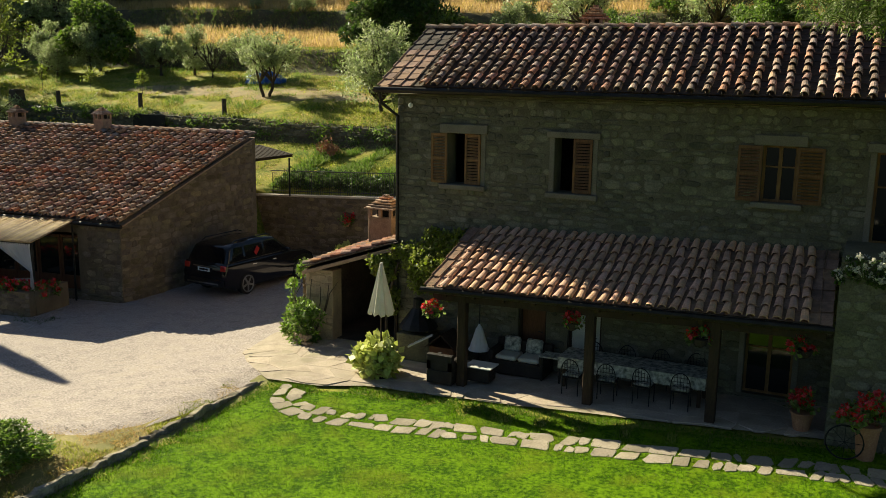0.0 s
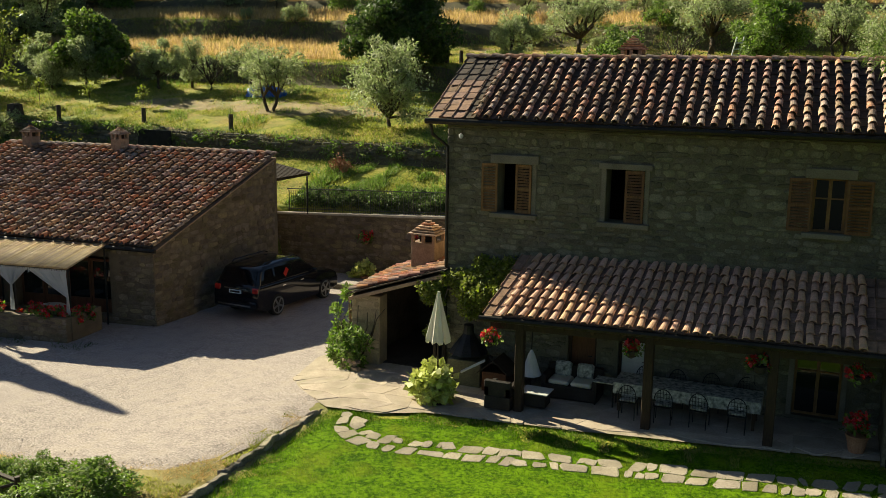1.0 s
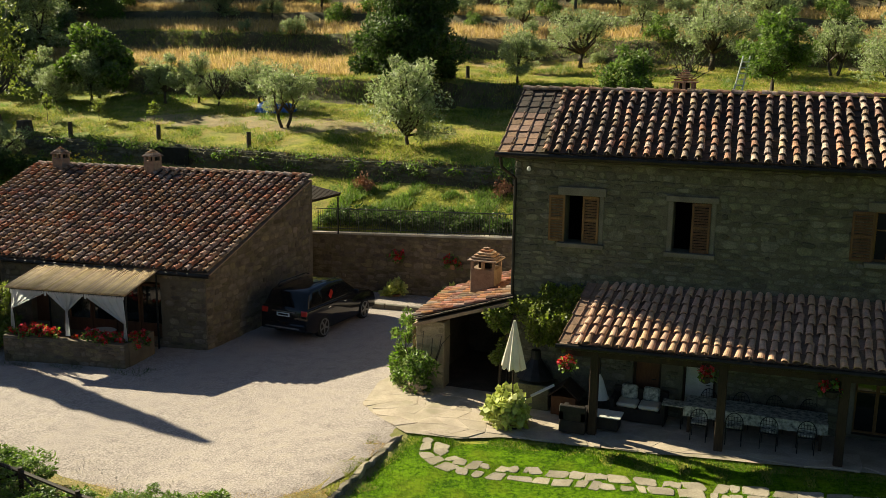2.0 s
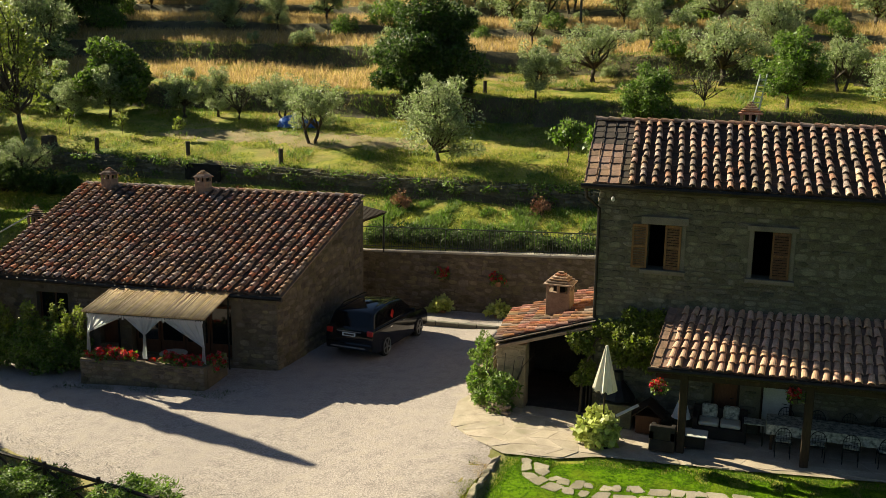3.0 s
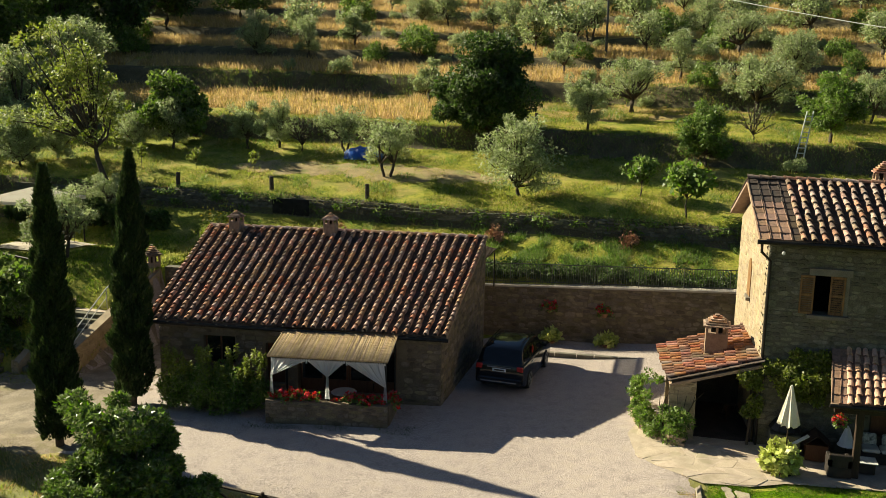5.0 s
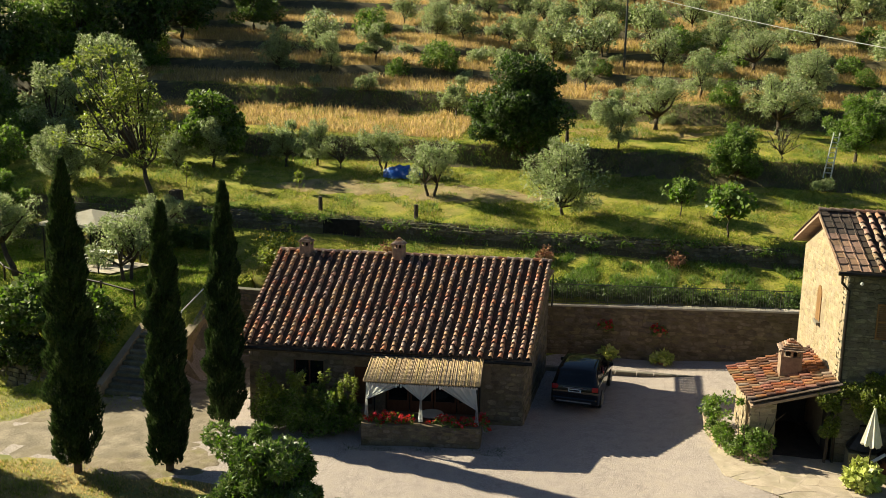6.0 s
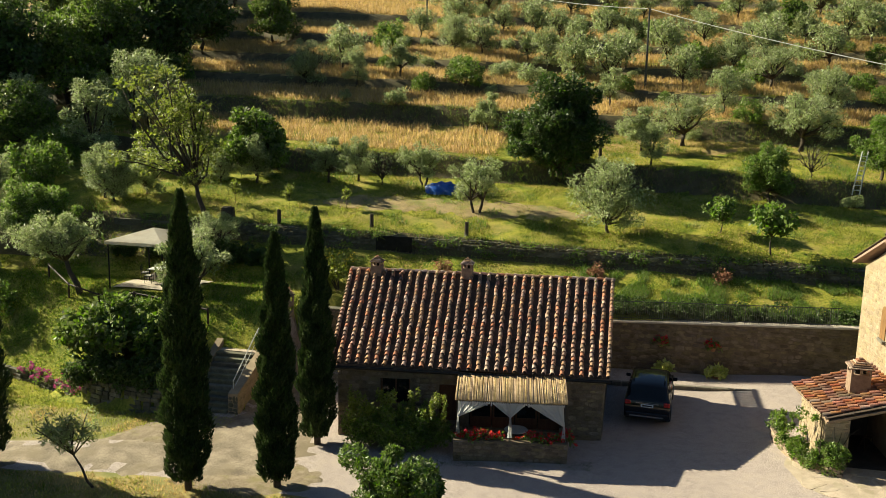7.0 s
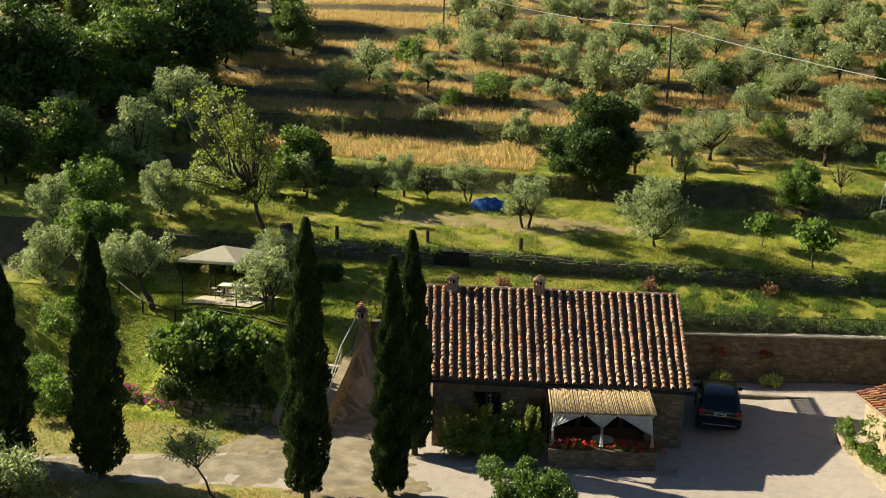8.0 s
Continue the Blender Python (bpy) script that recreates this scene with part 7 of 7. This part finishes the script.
    glass("windscreen", [(-0.72, 1.03, 1.22), (0.72, 1.03, 1.22), (0.64, 0.36, 1.69), (-0.64, 0.36, 1.69)])
    for sx in (-1, 1):
        w = lambda z: sx * (0.925 - 0.17 * (z - 1.12) / 0.68)
        for y0, y1, t0, t1 in ((-2.05, -1.42, -1.8, -1.42), (-1.32, -0.42, -1.32, -0.42), (-0.32, 0.88, -0.32, 0.22)):
            glass("side_window", [(w(1.18), y0, 1.18), (w(1.18), y1, 1.18), (w(1.62), t1, 1.62), (w(1.62), t0, 1.62)])
        part("roof_rail", tube(bmesh.new(), [(sx * 0.66, -1.75, 1.74), (sx * 0.66, -1.6, 1.81), (sx * 0.66, 0.0, 1.83), (sx * 0.66, 0.2, 1.77)], [0.02] * 4, 6), M_PAINT, c)
        part("tail_lamp", box(bmesh.new(), (0.26, 0.16, 0.2), (sx * 0.8, -2.3, 1.0), bevel=0.03), M_LAMP, c, "red tail lamp")
        part("mirror", box(bmesh.new(), (0.2, 0.1, 0.15), (sx * 1.03, 0.75, 1.2), bevel=0.03), M_PAINT, c)
        part("door_handle", box(bmesh.new(), (0.03, 0.18, 0.03), (sx * 0.955, -0.95, 0.98)), M_CHROME, c, "chrome handle")
        part("door_handle", box(bmesh.new(), (0.03, 0.18, 0.03), (sx * 0.955, 0.1, 0.98)), M_CHROME, c, "chrome handle")
        part("headlamp", box(bmesh.new(), (0.36, 0.14, 0.18), (sx * 0.7, 2.24, 0.78), bevel=0.04), M_SCREEN, c)
        for y in (-1.34, 1.5):
            wheel = part("wheel", _lathe(bmesh.new(), [(0.3, -0.12), (0.36, -0.1), (0.37, 0), (0.36, 0.1), (0.3, 0.12)], 24, (0, 0, 0)), M_TYRE, c, "black rubber tyre")
            wheel.matrix_basis = pose(sx * 0.86, y, 0.37, 0, 90, 0)
            rim = bmesh.new()
            _lathe(rim, [(0.05, 0.1), (0.07, 0.125), (0.07, 0.13)], 12, (0, 0, 0))
            for k in range(5):
                a = 2 * math.pi * k / 5
                box(rim, (0.24, 0.07, 0.02), turn=pose(0.15 * math.cos(a), 0.15 * math.sin(a), 0.12 * sx, 0, 0, math.degrees(a)))
            tube(rim, [(0.275 * math.cos(2 * math.pi * k / 20), 0.275 * math.sin(2 * math.pi * k / 20), 0.12 * sx) for k in range(21)], [0.025] * 21, 5)
            ob = part("rim", rim, M_RIM, wheel, "five-spoke alloy rim")
    part("bumper", box(bmesh.new(), (1.78, 0.16, 0.24), (0, -2.4, 0.52), bevel=0.04), M_PAINT, c)
    part("bumper_strip", box(bmesh.new(), (1.4, 0.03, 0.05), (0, -2.485, 0.5)), M_CHROME, c, "chrome strip")
    part("tailgate_strip", box(bmesh.new(), (0.95, 0.03, 0.035), (0, -2.4, 1.03)), M_CHROME, c, "chrome strip")
    part("number_plate", box(bmesh.new(), (0.52, 0.02, 0.12), (0, -2.42, 0.93)), M_PLATE, c, "pale number plate")
    part("plate_bar", boxes(((0.4, 0.006, 0.06), (0, -2.433, 0.93))), M_SCREEN, c)
    red = part("sun_flap", box(bmesh.new(), (0.02, 0.3, 0.16), turn=pose(0.9, -0.78, 1.4, 42, -13, 0), bevel=0.006), M_LAMP, c, "bright red cloth on the side window")
    c.rotation_euler = (0, 0, radians(turn))
    c.scale = (1.1, 1.09, 1.13)
    return c


car((-9.8, 6.12, -0.45), -4.0)

# ---- garden west of the annexe ----
stairs = thing("garden_stairs", (0, 0, 0), "stone garden stairs with a side wall and pale rail", "stairs", kind="structure")
for k in range(11):
    part("step", box(bmesh.new(), (2.0, 0.36, 0.6), (-30.75, 1.3 + k * 0.31, -1.05 + k * 0.185), bevel=0.015), M_STONE, stairs)
part("landing", boxes(((2.2, 2.2, 0.3), (-30.7, 5.7, 0.98))), M_FLAG, stairs)
# Stair walls get the sun-paled stone for their lit ochre look.
side = part("side_wall", prism(bmesh.new(), [(-29.7, 1.2), (-29.2, 1.2), (-29.2, 8.6), (-29.7, 8.6)], -1.4, lambda x, y: 0.1 if y < 2 else 2.45), M_POINT, stairs)
masonry(side, (-29.2, 1.2, -1.1), (0, 1, 0), (1, 0, 0), 7.4, lambda u: 1.2 + u * 0.31, (), 0.2, 0.38, 80, 101, 0.014, pale=True)
masonry(side, (-29.7, 1.2, -1.1), (1, 0, 0), (0, -1, 0), 0.5, lambda u: 1.1, (), 0.2, 0.3, 20, 102)
cheek = part("side_wall", prism(bmesh.new(), [(-32.15, 0.9), (-31.78, 0.9), (-31.78, 5.2), (-32.15, 5.2)], -1.3, lambda x, y: -0.55 if y < 2 else 1.55), M_POINT, stairs)
masonry(cheek, (-32.15, 0.9, -1.1), (1, 0, 0), (0, -1, 0), 0.37, lambda u: 0.75, (), 0.2, 0.3, 20, 104, pale=True)
rail = thing("stair_rail", (0, 0, 0), "pale metal handrail beside the garden stairs", "railing")
part("handrail", tube(bmesh.new(), [(-29.6, 1.6, 0.6), (-29.6, 4.6, 2.35), (-29.6, 8.0, 3.3)], [0.03, 0.03, 0.03], 6), M_TIN, rail)
part("lower_rail", tube(bmesh.new(), [(-29.6, 1.6, 0.15), (-29.6, 4.6, 1.9)], [0.02, 0.02], 6), M_TIN, rail)
for y, z in ((1.6, -0.4), (3.1, 0.4), (4.6, 1.3)):
    part("baluster", tube(bmesh.new(), [(-29.6, y, z), (-29.6, y, z + 1.0)], [0.02, 0.02], 6), M_TIN, rail)
pier = chimney("brick_pier", (-29.6, 8.6, 1.4), (0.6, 0.6), 2.6, label="stone and brick chimney pier above the garden stairs")
pass_wall = thing("passage_wall", (0, 0, 0), "stone wall closing the passage beside the annexe", "wall", kind="structure")
pw = part("wall_body", boxes(((3.6, 0.5, 3.6), (-27.3, 9.2, 0.8))), M_MORTAR, pass_wall)
masonry(pw, (-29.0, 8.95, -1.0), (1, 0, 0), (0, -1, 0), 3.4, lambda u: 3.6, (), 0.2, 0.36, 60, 103, warm=True)

garden_wall = thing("garden_wall", (0, 0, 0), "low curved dry-stone garden wall with pink flowers", "wall", kind="structure")
r = random.Random(14)
x = -48.0
while x < -32.7:
    y = bank_y(x) + 0.1
    for lvl in range(6 if -39 < x < -32.6 else 3):
        w = r.uniform(0.28, 0.5)
        part("wall_stone", box(bmesh.new(), (w, 0.3, 0.22), turn=pose(x + r.uniform(-0.1, 0.1), y + r.uniform(-0.05, 0.05) + lvl * 0.06, ground_z(x, y - 0.2) + 0.02 + lvl * 0.2, r.uniform(-5, 5), r.uniform(-5, 5), math.degrees(math.atan2(bank_y(x + 0.5) - bank_y(x - 0.5), 1.0)) + r.uniform(-8, 8)), bevel=0.03), M_STONE, garden_wall)
    x += 0.42
pink = thing("pink_flowers", (0, 0, 0), "trailing pink flowers along the garden wall", "flowers")
for k in range(7):
    x = -42.5 + k * 0.75
    add_foliage(pink, (x, bank_y(x) + 0.25, ground_z(x, bank_y(x)) + 0.2), (1.0, 0.7, 0.7), M_LEAF, 8, 22, 0.12, 0.08, M_PINK, 110 + k)


def rail_fence(name, pts, label, high=0.95, cross=True, group=""):
    f = thing(name, (0, 0, 0), label, "fence", group)
    for (x0, y0), (x1, y1) in zip(pts, pts[1:]):
        z0, z1 = ground_z(x0, y0), ground_z(x1, y1)
        part("post", tube(bmesh.new(), [(x0, y0, z0 - 0.3), (x0, y0, z0 + high + 0.1)], [0.06, 0.055], 8), M_TIMBER, f)
        part("top_rail", tube(bmesh.new(), [(x0, y0, z0 + high), (x1, y1, z1 + high)], [0.05, 0.05], 7), M_TIMBER, f)
        if cross:
            part("brace", tube(bmesh.new(), [(x0, y0, z0 + 0.1), (x1, y1, z1 + high - 0.05)], [0.035, 0.035], 6), M_TIMBER, f)
            part("brace", tube(bmesh.new(), [(x0, y0, z0 + high - 0.05), (x1, y1, z1 + 0.1)], [0.035, 0.035], 6), M_TIMBER, f)
    x, y = pts[-1]
    part("post", tube(bmesh.new(), [(x, y, ground_z(x, y) - 0.3), (x, y, ground_z(x, y) + high + 0.1)], [0.06, 0.055], 8), M_TIMBER, f)
    return f


rail_fence("rustic_fence", [(-20.2 + k * 1.95, -8.75 - 0.155 * k * 1.95) for k in range(9)], "rustic dark wooden cross-braced fence along the drive")
rail_fence("garden_fence", [(-46.5, 11.6), (-43.8, 9.6), (-41.0, 8.3), (-38.2, 7.4), (-35.4, 6.6), (-33.0, 5.9)], "rustic wooden rail at the garden edge", 0.8, False)

# gazebo
gaz = thing("gazebo", (0, 0, 0), "metal garden gazebo with a cream fabric roof", "gazebo")
GZ = [(-41.35, 10.05), (-37.85, 10.0), (-37.4, 13.6), (-40.9, 13.8)]
for x, y in GZ:
    part("post", tube(bmesh.new(), [(x, y, ground_z(x, y)), (x, y, 5.3)], [0.045, 0.045], 8), M_IRON, gaz)
for a, b in zip(GZ, GZ[1:] + GZ[:1]):
    part("rim_beam", tube(bmesh.new(), [(*a, 5.3), (*b, 5.3)], [0.035, 0.035], 6), M_IRON, gaz)
bm = bmesh.new()
mid = Vector((-39.4, 11.85, 6.0))
eave = [bm.verts.new((mid.x + (x - mid.x) * 1.08, mid.y + (y - mid.y) * 1.08, 5.38)) for x, y in GZ]
hem = [bm.verts.new((mid.x + (x - mid.x) * 1.08, mid.y + (y - mid.y) * 1.08, 5.2)) for x, y in GZ]
apex = bm.verts.new(mid)
for k in range(4):
    bm.faces.new((eave[k], eave[(k + 1) % 4], apex))
    bm.faces.new((hem[k], hem[(k + 1) % 4], eave[(k + 1) % 4], eave[k]))
bmesh.ops.solidify(bm, geom=bm.faces[:], thickness=0.015)
part("canopy", bm, surface("gazebo_fabric", (0.76, 0.71, 0.62), (0.86, 0.82, 0.74), 3, 60, thin=0.4, bump=0.1), gaz, "cream fabric canopy")
sheet("gazebo_floor", [(-41.2, 10.1), (-37.0, 9.9), (-36.2, 13.2), (-40.6, 13.8)], 0.09, M_COPING, "pale paved gazebo floor", "paving", wave=0.02, rim=0.07)
gt = thing("garden_table", (-38.9, 12.2, ground_z(-38.9, 12.2) + 0.06), "dark garden table under the gazebo", "table")
part("top", box(bmesh.new(), (1.9, 0.9, 0.05), (0, 0, 0.74), bevel=0.01), M_TIN, gt)
for sx in (-1, 1):
    for sy in (-1, 1):
        part("leg", box(bmesh.new(), (0.06, 0.06, 0.72), (sx * 0.85, sy * 0.38, 0.36)), M_IRON, gt)
for x, y, a in ((-39.5, 11.3, 0.2), (-38.6, 11.2, -0.1), (-40.2, 12.1, -1.3), (-38.0, 13.0, 3.0)):
    tagged(copy_thing(first, Matrix.Translation((x, y, ground_z(x, y) + 0.06)) @ Matrix.Rotation(a, 4, "Z")), "black iron garden chair under the gazebo", group="chairs under the gazebo")
hedge = bush("hedge", "clipped dark green hedge behind the gazebo", "hedge", 121, (11.5, 1.5, 1.6), M_DEEP, 0.16, 0.09, 170, 190, clump=0.36)
hedge.location = (-38.6, 15.4, ground_z(-38.6, 15.4) - 0.1)
yb = bush("flowering_shrub", "yellow-flowered green shrub at the annexe corner", "shrub", 122, (2.2, 2.0, 2.6), M_BRIGHT, 0.16, 0.1, 34, 80)
ry = random.Random(124)
fl = [(ry.uniform(-0.9, 0.9), ry.uniform(-0.8, 0.8), ry.uniform(1.2, 2.4)) for _ in range(16)]
fl = new("blossom", leaves_mesh("blossom", leaf_cloud(fl, [0.3] * 16, 9, 0.12, 0.11, 125), surface("yellow_petal", (0.55, 0.38, 0.03), (0.75, 0.58, 0.06), 6, 30, rough=0.6, bump=0, thin=0.3)))
fl.parent = yb
yb.location = (-28.2, 13.6, ground_z(-28.2, 13.6))
sap = tree("young_olive_tree", "small leaning olive sapling by the drive", "olive tree", "", 123, 2.8, 1.35, 1.3, 10, M_OLIVE, 0.17, 0.06, 48, 0.36, lean=(-0.72, 0.0), low=0.55, trunk_r=0.06, centre_fill=4)
sap.location = (-31.3, -7.3, ground_z(-31.3, -7.3))
low_bush = bush("shrub", "leafy green shrub below the gravel edge", "shrub", 141, (3.0, 3.0, 2.4), M_LEAF, 0.15, 0.07, 60, 170, "shrubs below the drive", clump=0.42)
for k, (x, y, s) in enumerate(((-12.6, -10.3, 0.55), (-9.4, -10.5, 0.62), (-5.3, -10.3, 0.42), (-3.6, -10.6, 0.55), (-16.4, -9.6, 0.4), (-7.3, -11.0, 0.55))):
    m = Matrix.Translation((x, y, ground_z(x, y) - 0.1)) @ Matrix.Rotation(k * 1.3, 4, "Z")
    b = copy_thing(low_bush, m) if k else low_bush
    b.matrix_basis = m @ Matrix.Diagonal((s * 1.35, s * 1.1, s * 0.85, 1))
    tagged(b, "leafy green shrub below the gravel edge", "shrub", "shrubs below the drive")

# ---- hillside details ----
M_TARP = surface("blue_tarp", (0.01, 0.07, 0.36), (0.03, 0.14, 0.52), 2, 20, rough=0.4, bump=0.4, gloss=0.5)
tarp = thing("blue_tarpaulin", (-24.8, 27.3, ground_z(-24.8, 27.3)), "crumpled blue tarpaulin over a woodpile", "tarpaulin")
bm = bmesh.new()
bmesh.ops.create_icosphere(bm, subdivisions=4, radius=1.0)
for v in bm.verts:
    v.co.x *= 1.45
    v.co.z = max(v.co.z * 0.75, -0.05)
    v.co += v.co.normalized() * 0.3 * noise.noise(v.co * 1.9) + Vector((0, 0, 0.1 * noise.noise(v.co * 5)))
part("sheet", bm, M_TARP, tarp)
ladder = thing("ladder", (4.0, 30.2, ground_z(4.0, 30.2)), "pale aluminium ladder leaning on a tree", "ladder")
for sx in (-0.24, 0.24):
    part("rail", tube(bmesh.new(), [(sx, 0, 0), (sx * 0.8 + 0.5, 0.7, 3.0)], [0.05, 0.05], 6), M_TIN, ladder)
for k in range(8):
    s = (k + 1) / 9
    part("rung", tube(bmesh.new(), [(-0.24 + 0.05 * s + 0.5 * s, 0.7 * s, 3 * s), (0.24 - 0.05 * s + 0.5 * s, 0.7 * s, 3 * s)], [0.035, 0.035], 6), M_TIN, ladder)
POLES = [(-10.7, 52.3, 7.4), (-37.2, 74.1, 7.2), (27.5, 21.5, 8.2)]
for x, y, h in POLES:
    p = thing("utility_pole", (x, y, ground_z(x, y)), "thin grey utility pole on the hillside", "utility pole", "utility poles")
    part("shaft", tube(bmesh.new(), [(0, 0, -0.4), (0, 0, h)], [0.12, 0.08], 8), M_RAIL, p)
    part("bracket", tube(bmesh.new(), [(-0.2, 0, h - 0.1), (0.2, 0, h - 0.1)], [0.03, 0.03], 6), M_IRON, p)
wire = thing("overhead_wire", (0, 0, 0), "thin pale overhead wire between the poles", "wire")
for (xa, ya, ha), (xb, yb_, hb) in ((POLES[0], POLES[1]), (POLES[0], POLES[2])):
    a, b = Vector((xa, ya, ground_z(xa, ya) + ha - 0.1)), Vector((xb, yb_, ground_z(xb, yb_) + hb - 0.1))
    pts = [a.lerp(b, k / 16) - Vector((0, 0, 0.9 * 4 * (k / 16) * (1 - k / 16))) for k in range(17)]
    part("cable", tube(bmesh.new(), pts, [0.03] * 17, 5), M_TIN, wire)
for x, y in ((-27.9, 19.3), (-21.5, 19.1), (-34.2, 18.9), (-14.8, 34.3), (-13.9, 34.6)):
    p = thing("wooden_post", (x, y, ground_z(x, y)), "short weathered wooden post in the grass", "post", "wooden posts")
    part("shaft", tube(bmesh.new(), [(0, 0, -0.3), (0, 0, 0.85)], [0.14, 0.13], 9), M_BARK, p)
stump = thing("tree_stump", (-37.9, 18.9, ground_z(-37.9, 18.9)), "dark old tree stump on the terrace edge", "stump")
bm = _lathe(bmesh.new(), [(0.62, -0.3), (0.5, 0.2), (0.42, 0.75), (0.3, 0.8)], 12, (0, 0, 0))
for v in bm.verts:
    v.co += Vector((noise.noise(v.co * 3), noise.noise(v.co * 3 + Vector((5, 0, 0))), 0.3 * noise.noise(v.co * 4))) * 0.22
part("stump_wood", bm, M_BARK, stump)
for x, y in ((-22.4, 16.1), (-13.1, 16.7), (-5.7, 17.15)):
    b = bush("rust_shrub", "rust-red dry shrub on the grass bank", "shrub", 130 + int(x), (0.9, 0.9, 0.8), M_POT, 0.12, 0.08, 12, 40, "rust-red shrubs", clump=0.22)
    b.location = (x, y, ground_z(x, y))
board = thing("dark_panel", (-26.0, 17.95, ground_z(-26, 17.9)), "dark panel leaning on the terrace wall", "panel")
part("board", boxes(((2.4, 0.06, 1.0), (0, 0, 0.5))), M_IRON, board)

# pine in front of the farmhouse's far end
pine = thing("pine_tree", (14.6, -4.6, ground_z(14.6, -4.6)), "tall pine with long soft needles beside the lawn", "pine tree")
bm = bmesh.new()
tube(bm, [(0, 0, -0.4), (0.1, 0, 5), (0, 0.1, 9.5), (0, 0, 12.5)], [0.24, 0.19, 0.12, 0.03], 9)
r = random.Random(3)
cs = []
for k in range(26):
    a, z = r.uniform(0, 6.28), r.uniform(8.2, 12.2)
    ln = 3.1 * (13.2 - z) / 4.6 * r.uniform(0.6, 1.0)
    tip = Vector((ln * math.cos(a), ln * math.sin(a), z + 0.25 * ln * 0.3))
    limb(bm, (0, 0, z - 0.25), tip, 0.05, 0.012, r, 5, 0.08)
    cs += [tuple(Vector((0, 0, z - 0.2)).lerp(tip, s)) for s in (0.45, 0.7, 0.88, 1.0)]
for tip in ((-2.6, 1.2, 8.75), (-3.2, 1.1, 9.0), (-3.9, 1.0, 9.15), (-2.9, 0.4, 9.4)):
    limb(bm, (0, 0, 8.6), tip, 0.05, 0.012, r, 5, 0.06)
    cs += [tuple(Vector((0, 0, 8.6)).lerp(Vector(tip), s)) for s in (0.5, 0.75, 0.9, 1.0)]
# Extra boughs, added out of view to block sky light from wing and porch.
outer = []
for k in range(70):
    a, z = r.uniform(0, 6.28), r.uniform(5.2, 12.4)
    ln = 4.6 * (13.4 - z) / 7.0 * r.uniform(0.7, 1.0)
    tip = Vector((ln * math.cos(a), ln * math.sin(a), z + 0.1 * ln))
    if tip.x < -1.2:
        continue
    limb(bm, (0, 0, z - 0.3), tip, 0.05, 0.012, r, 5, 0.08)
    outer += [tuple(Vector((0, 0, z - 0.2)).lerp(tip, s)) for s in (0.4, 0.6, 0.8, 1.0)]
part("trunk", bm, M_BARK, pine, soft=True)
shading_boughs = new("shading_boughs", leaves_mesh("shading_boughs", leaf_cloud(outer, [0.6] * len(outer), 130, 0.32, 0.06, 78, shell=0.1), M_OAK))
shading_boughs.parent = pine
ndl = new("needles", leaves_mesh("needles", leaf_cloud(cs, [0.5] * len(cs), 330, 0.19, 0.022, 77, shell=0.1), M_OAK))
ndl.parent = pine

# weeds hanging over the terrace wall
r = random.Random(21)
weeds = thing("wall_weeds", (0, 0, 0), "weeds and ivy overhanging the dry-stone terrace wall", "weeds", kind="stuff")
cs = []
for _ in range(130):
    x = r.uniform(-44, 10)
    cs.append((x, 18.2 + r.uniform(-0.25, 0.3), ground_z(x, 18.8) - r.random() ** 1.6 * 1.1))
ob = new("weeds", leaves_mesh("weeds", leaf_cloud(cs, [(0.5, 0.2, 0.18)] * len(cs), 46, 0.2, 0.07, 91, droop=0.5), M_LEAF))
ob.parent = weeds
tagged(ob, kind="stuff")

# ivy and ground cover behind the railing
r = random.Random(31)
cover = thing("ground_cover", (0, 0, 0), "dark ground cover behind the railing of the retaining wall", "ground cover", kind="stuff")
cs = []
for _ in range(190):
    x = r.uniform(-13.4, 2.0)
    y = 13.05 + r.random() ** 1.5 * 1.3
    cs.append((x, y, ground_z(x, y) + r.uniform(0.05, 0.5)))
ob = new("ivy", leaves_mesh("ivy", leaf_cloud(cs, [(0.42, 0.3, 0.22)] * len(cs), 110, 0.14, 0.08, 92, droop=0.3), M_DEEP))
ob.parent = cover
tagged(ob, kind="stuff")
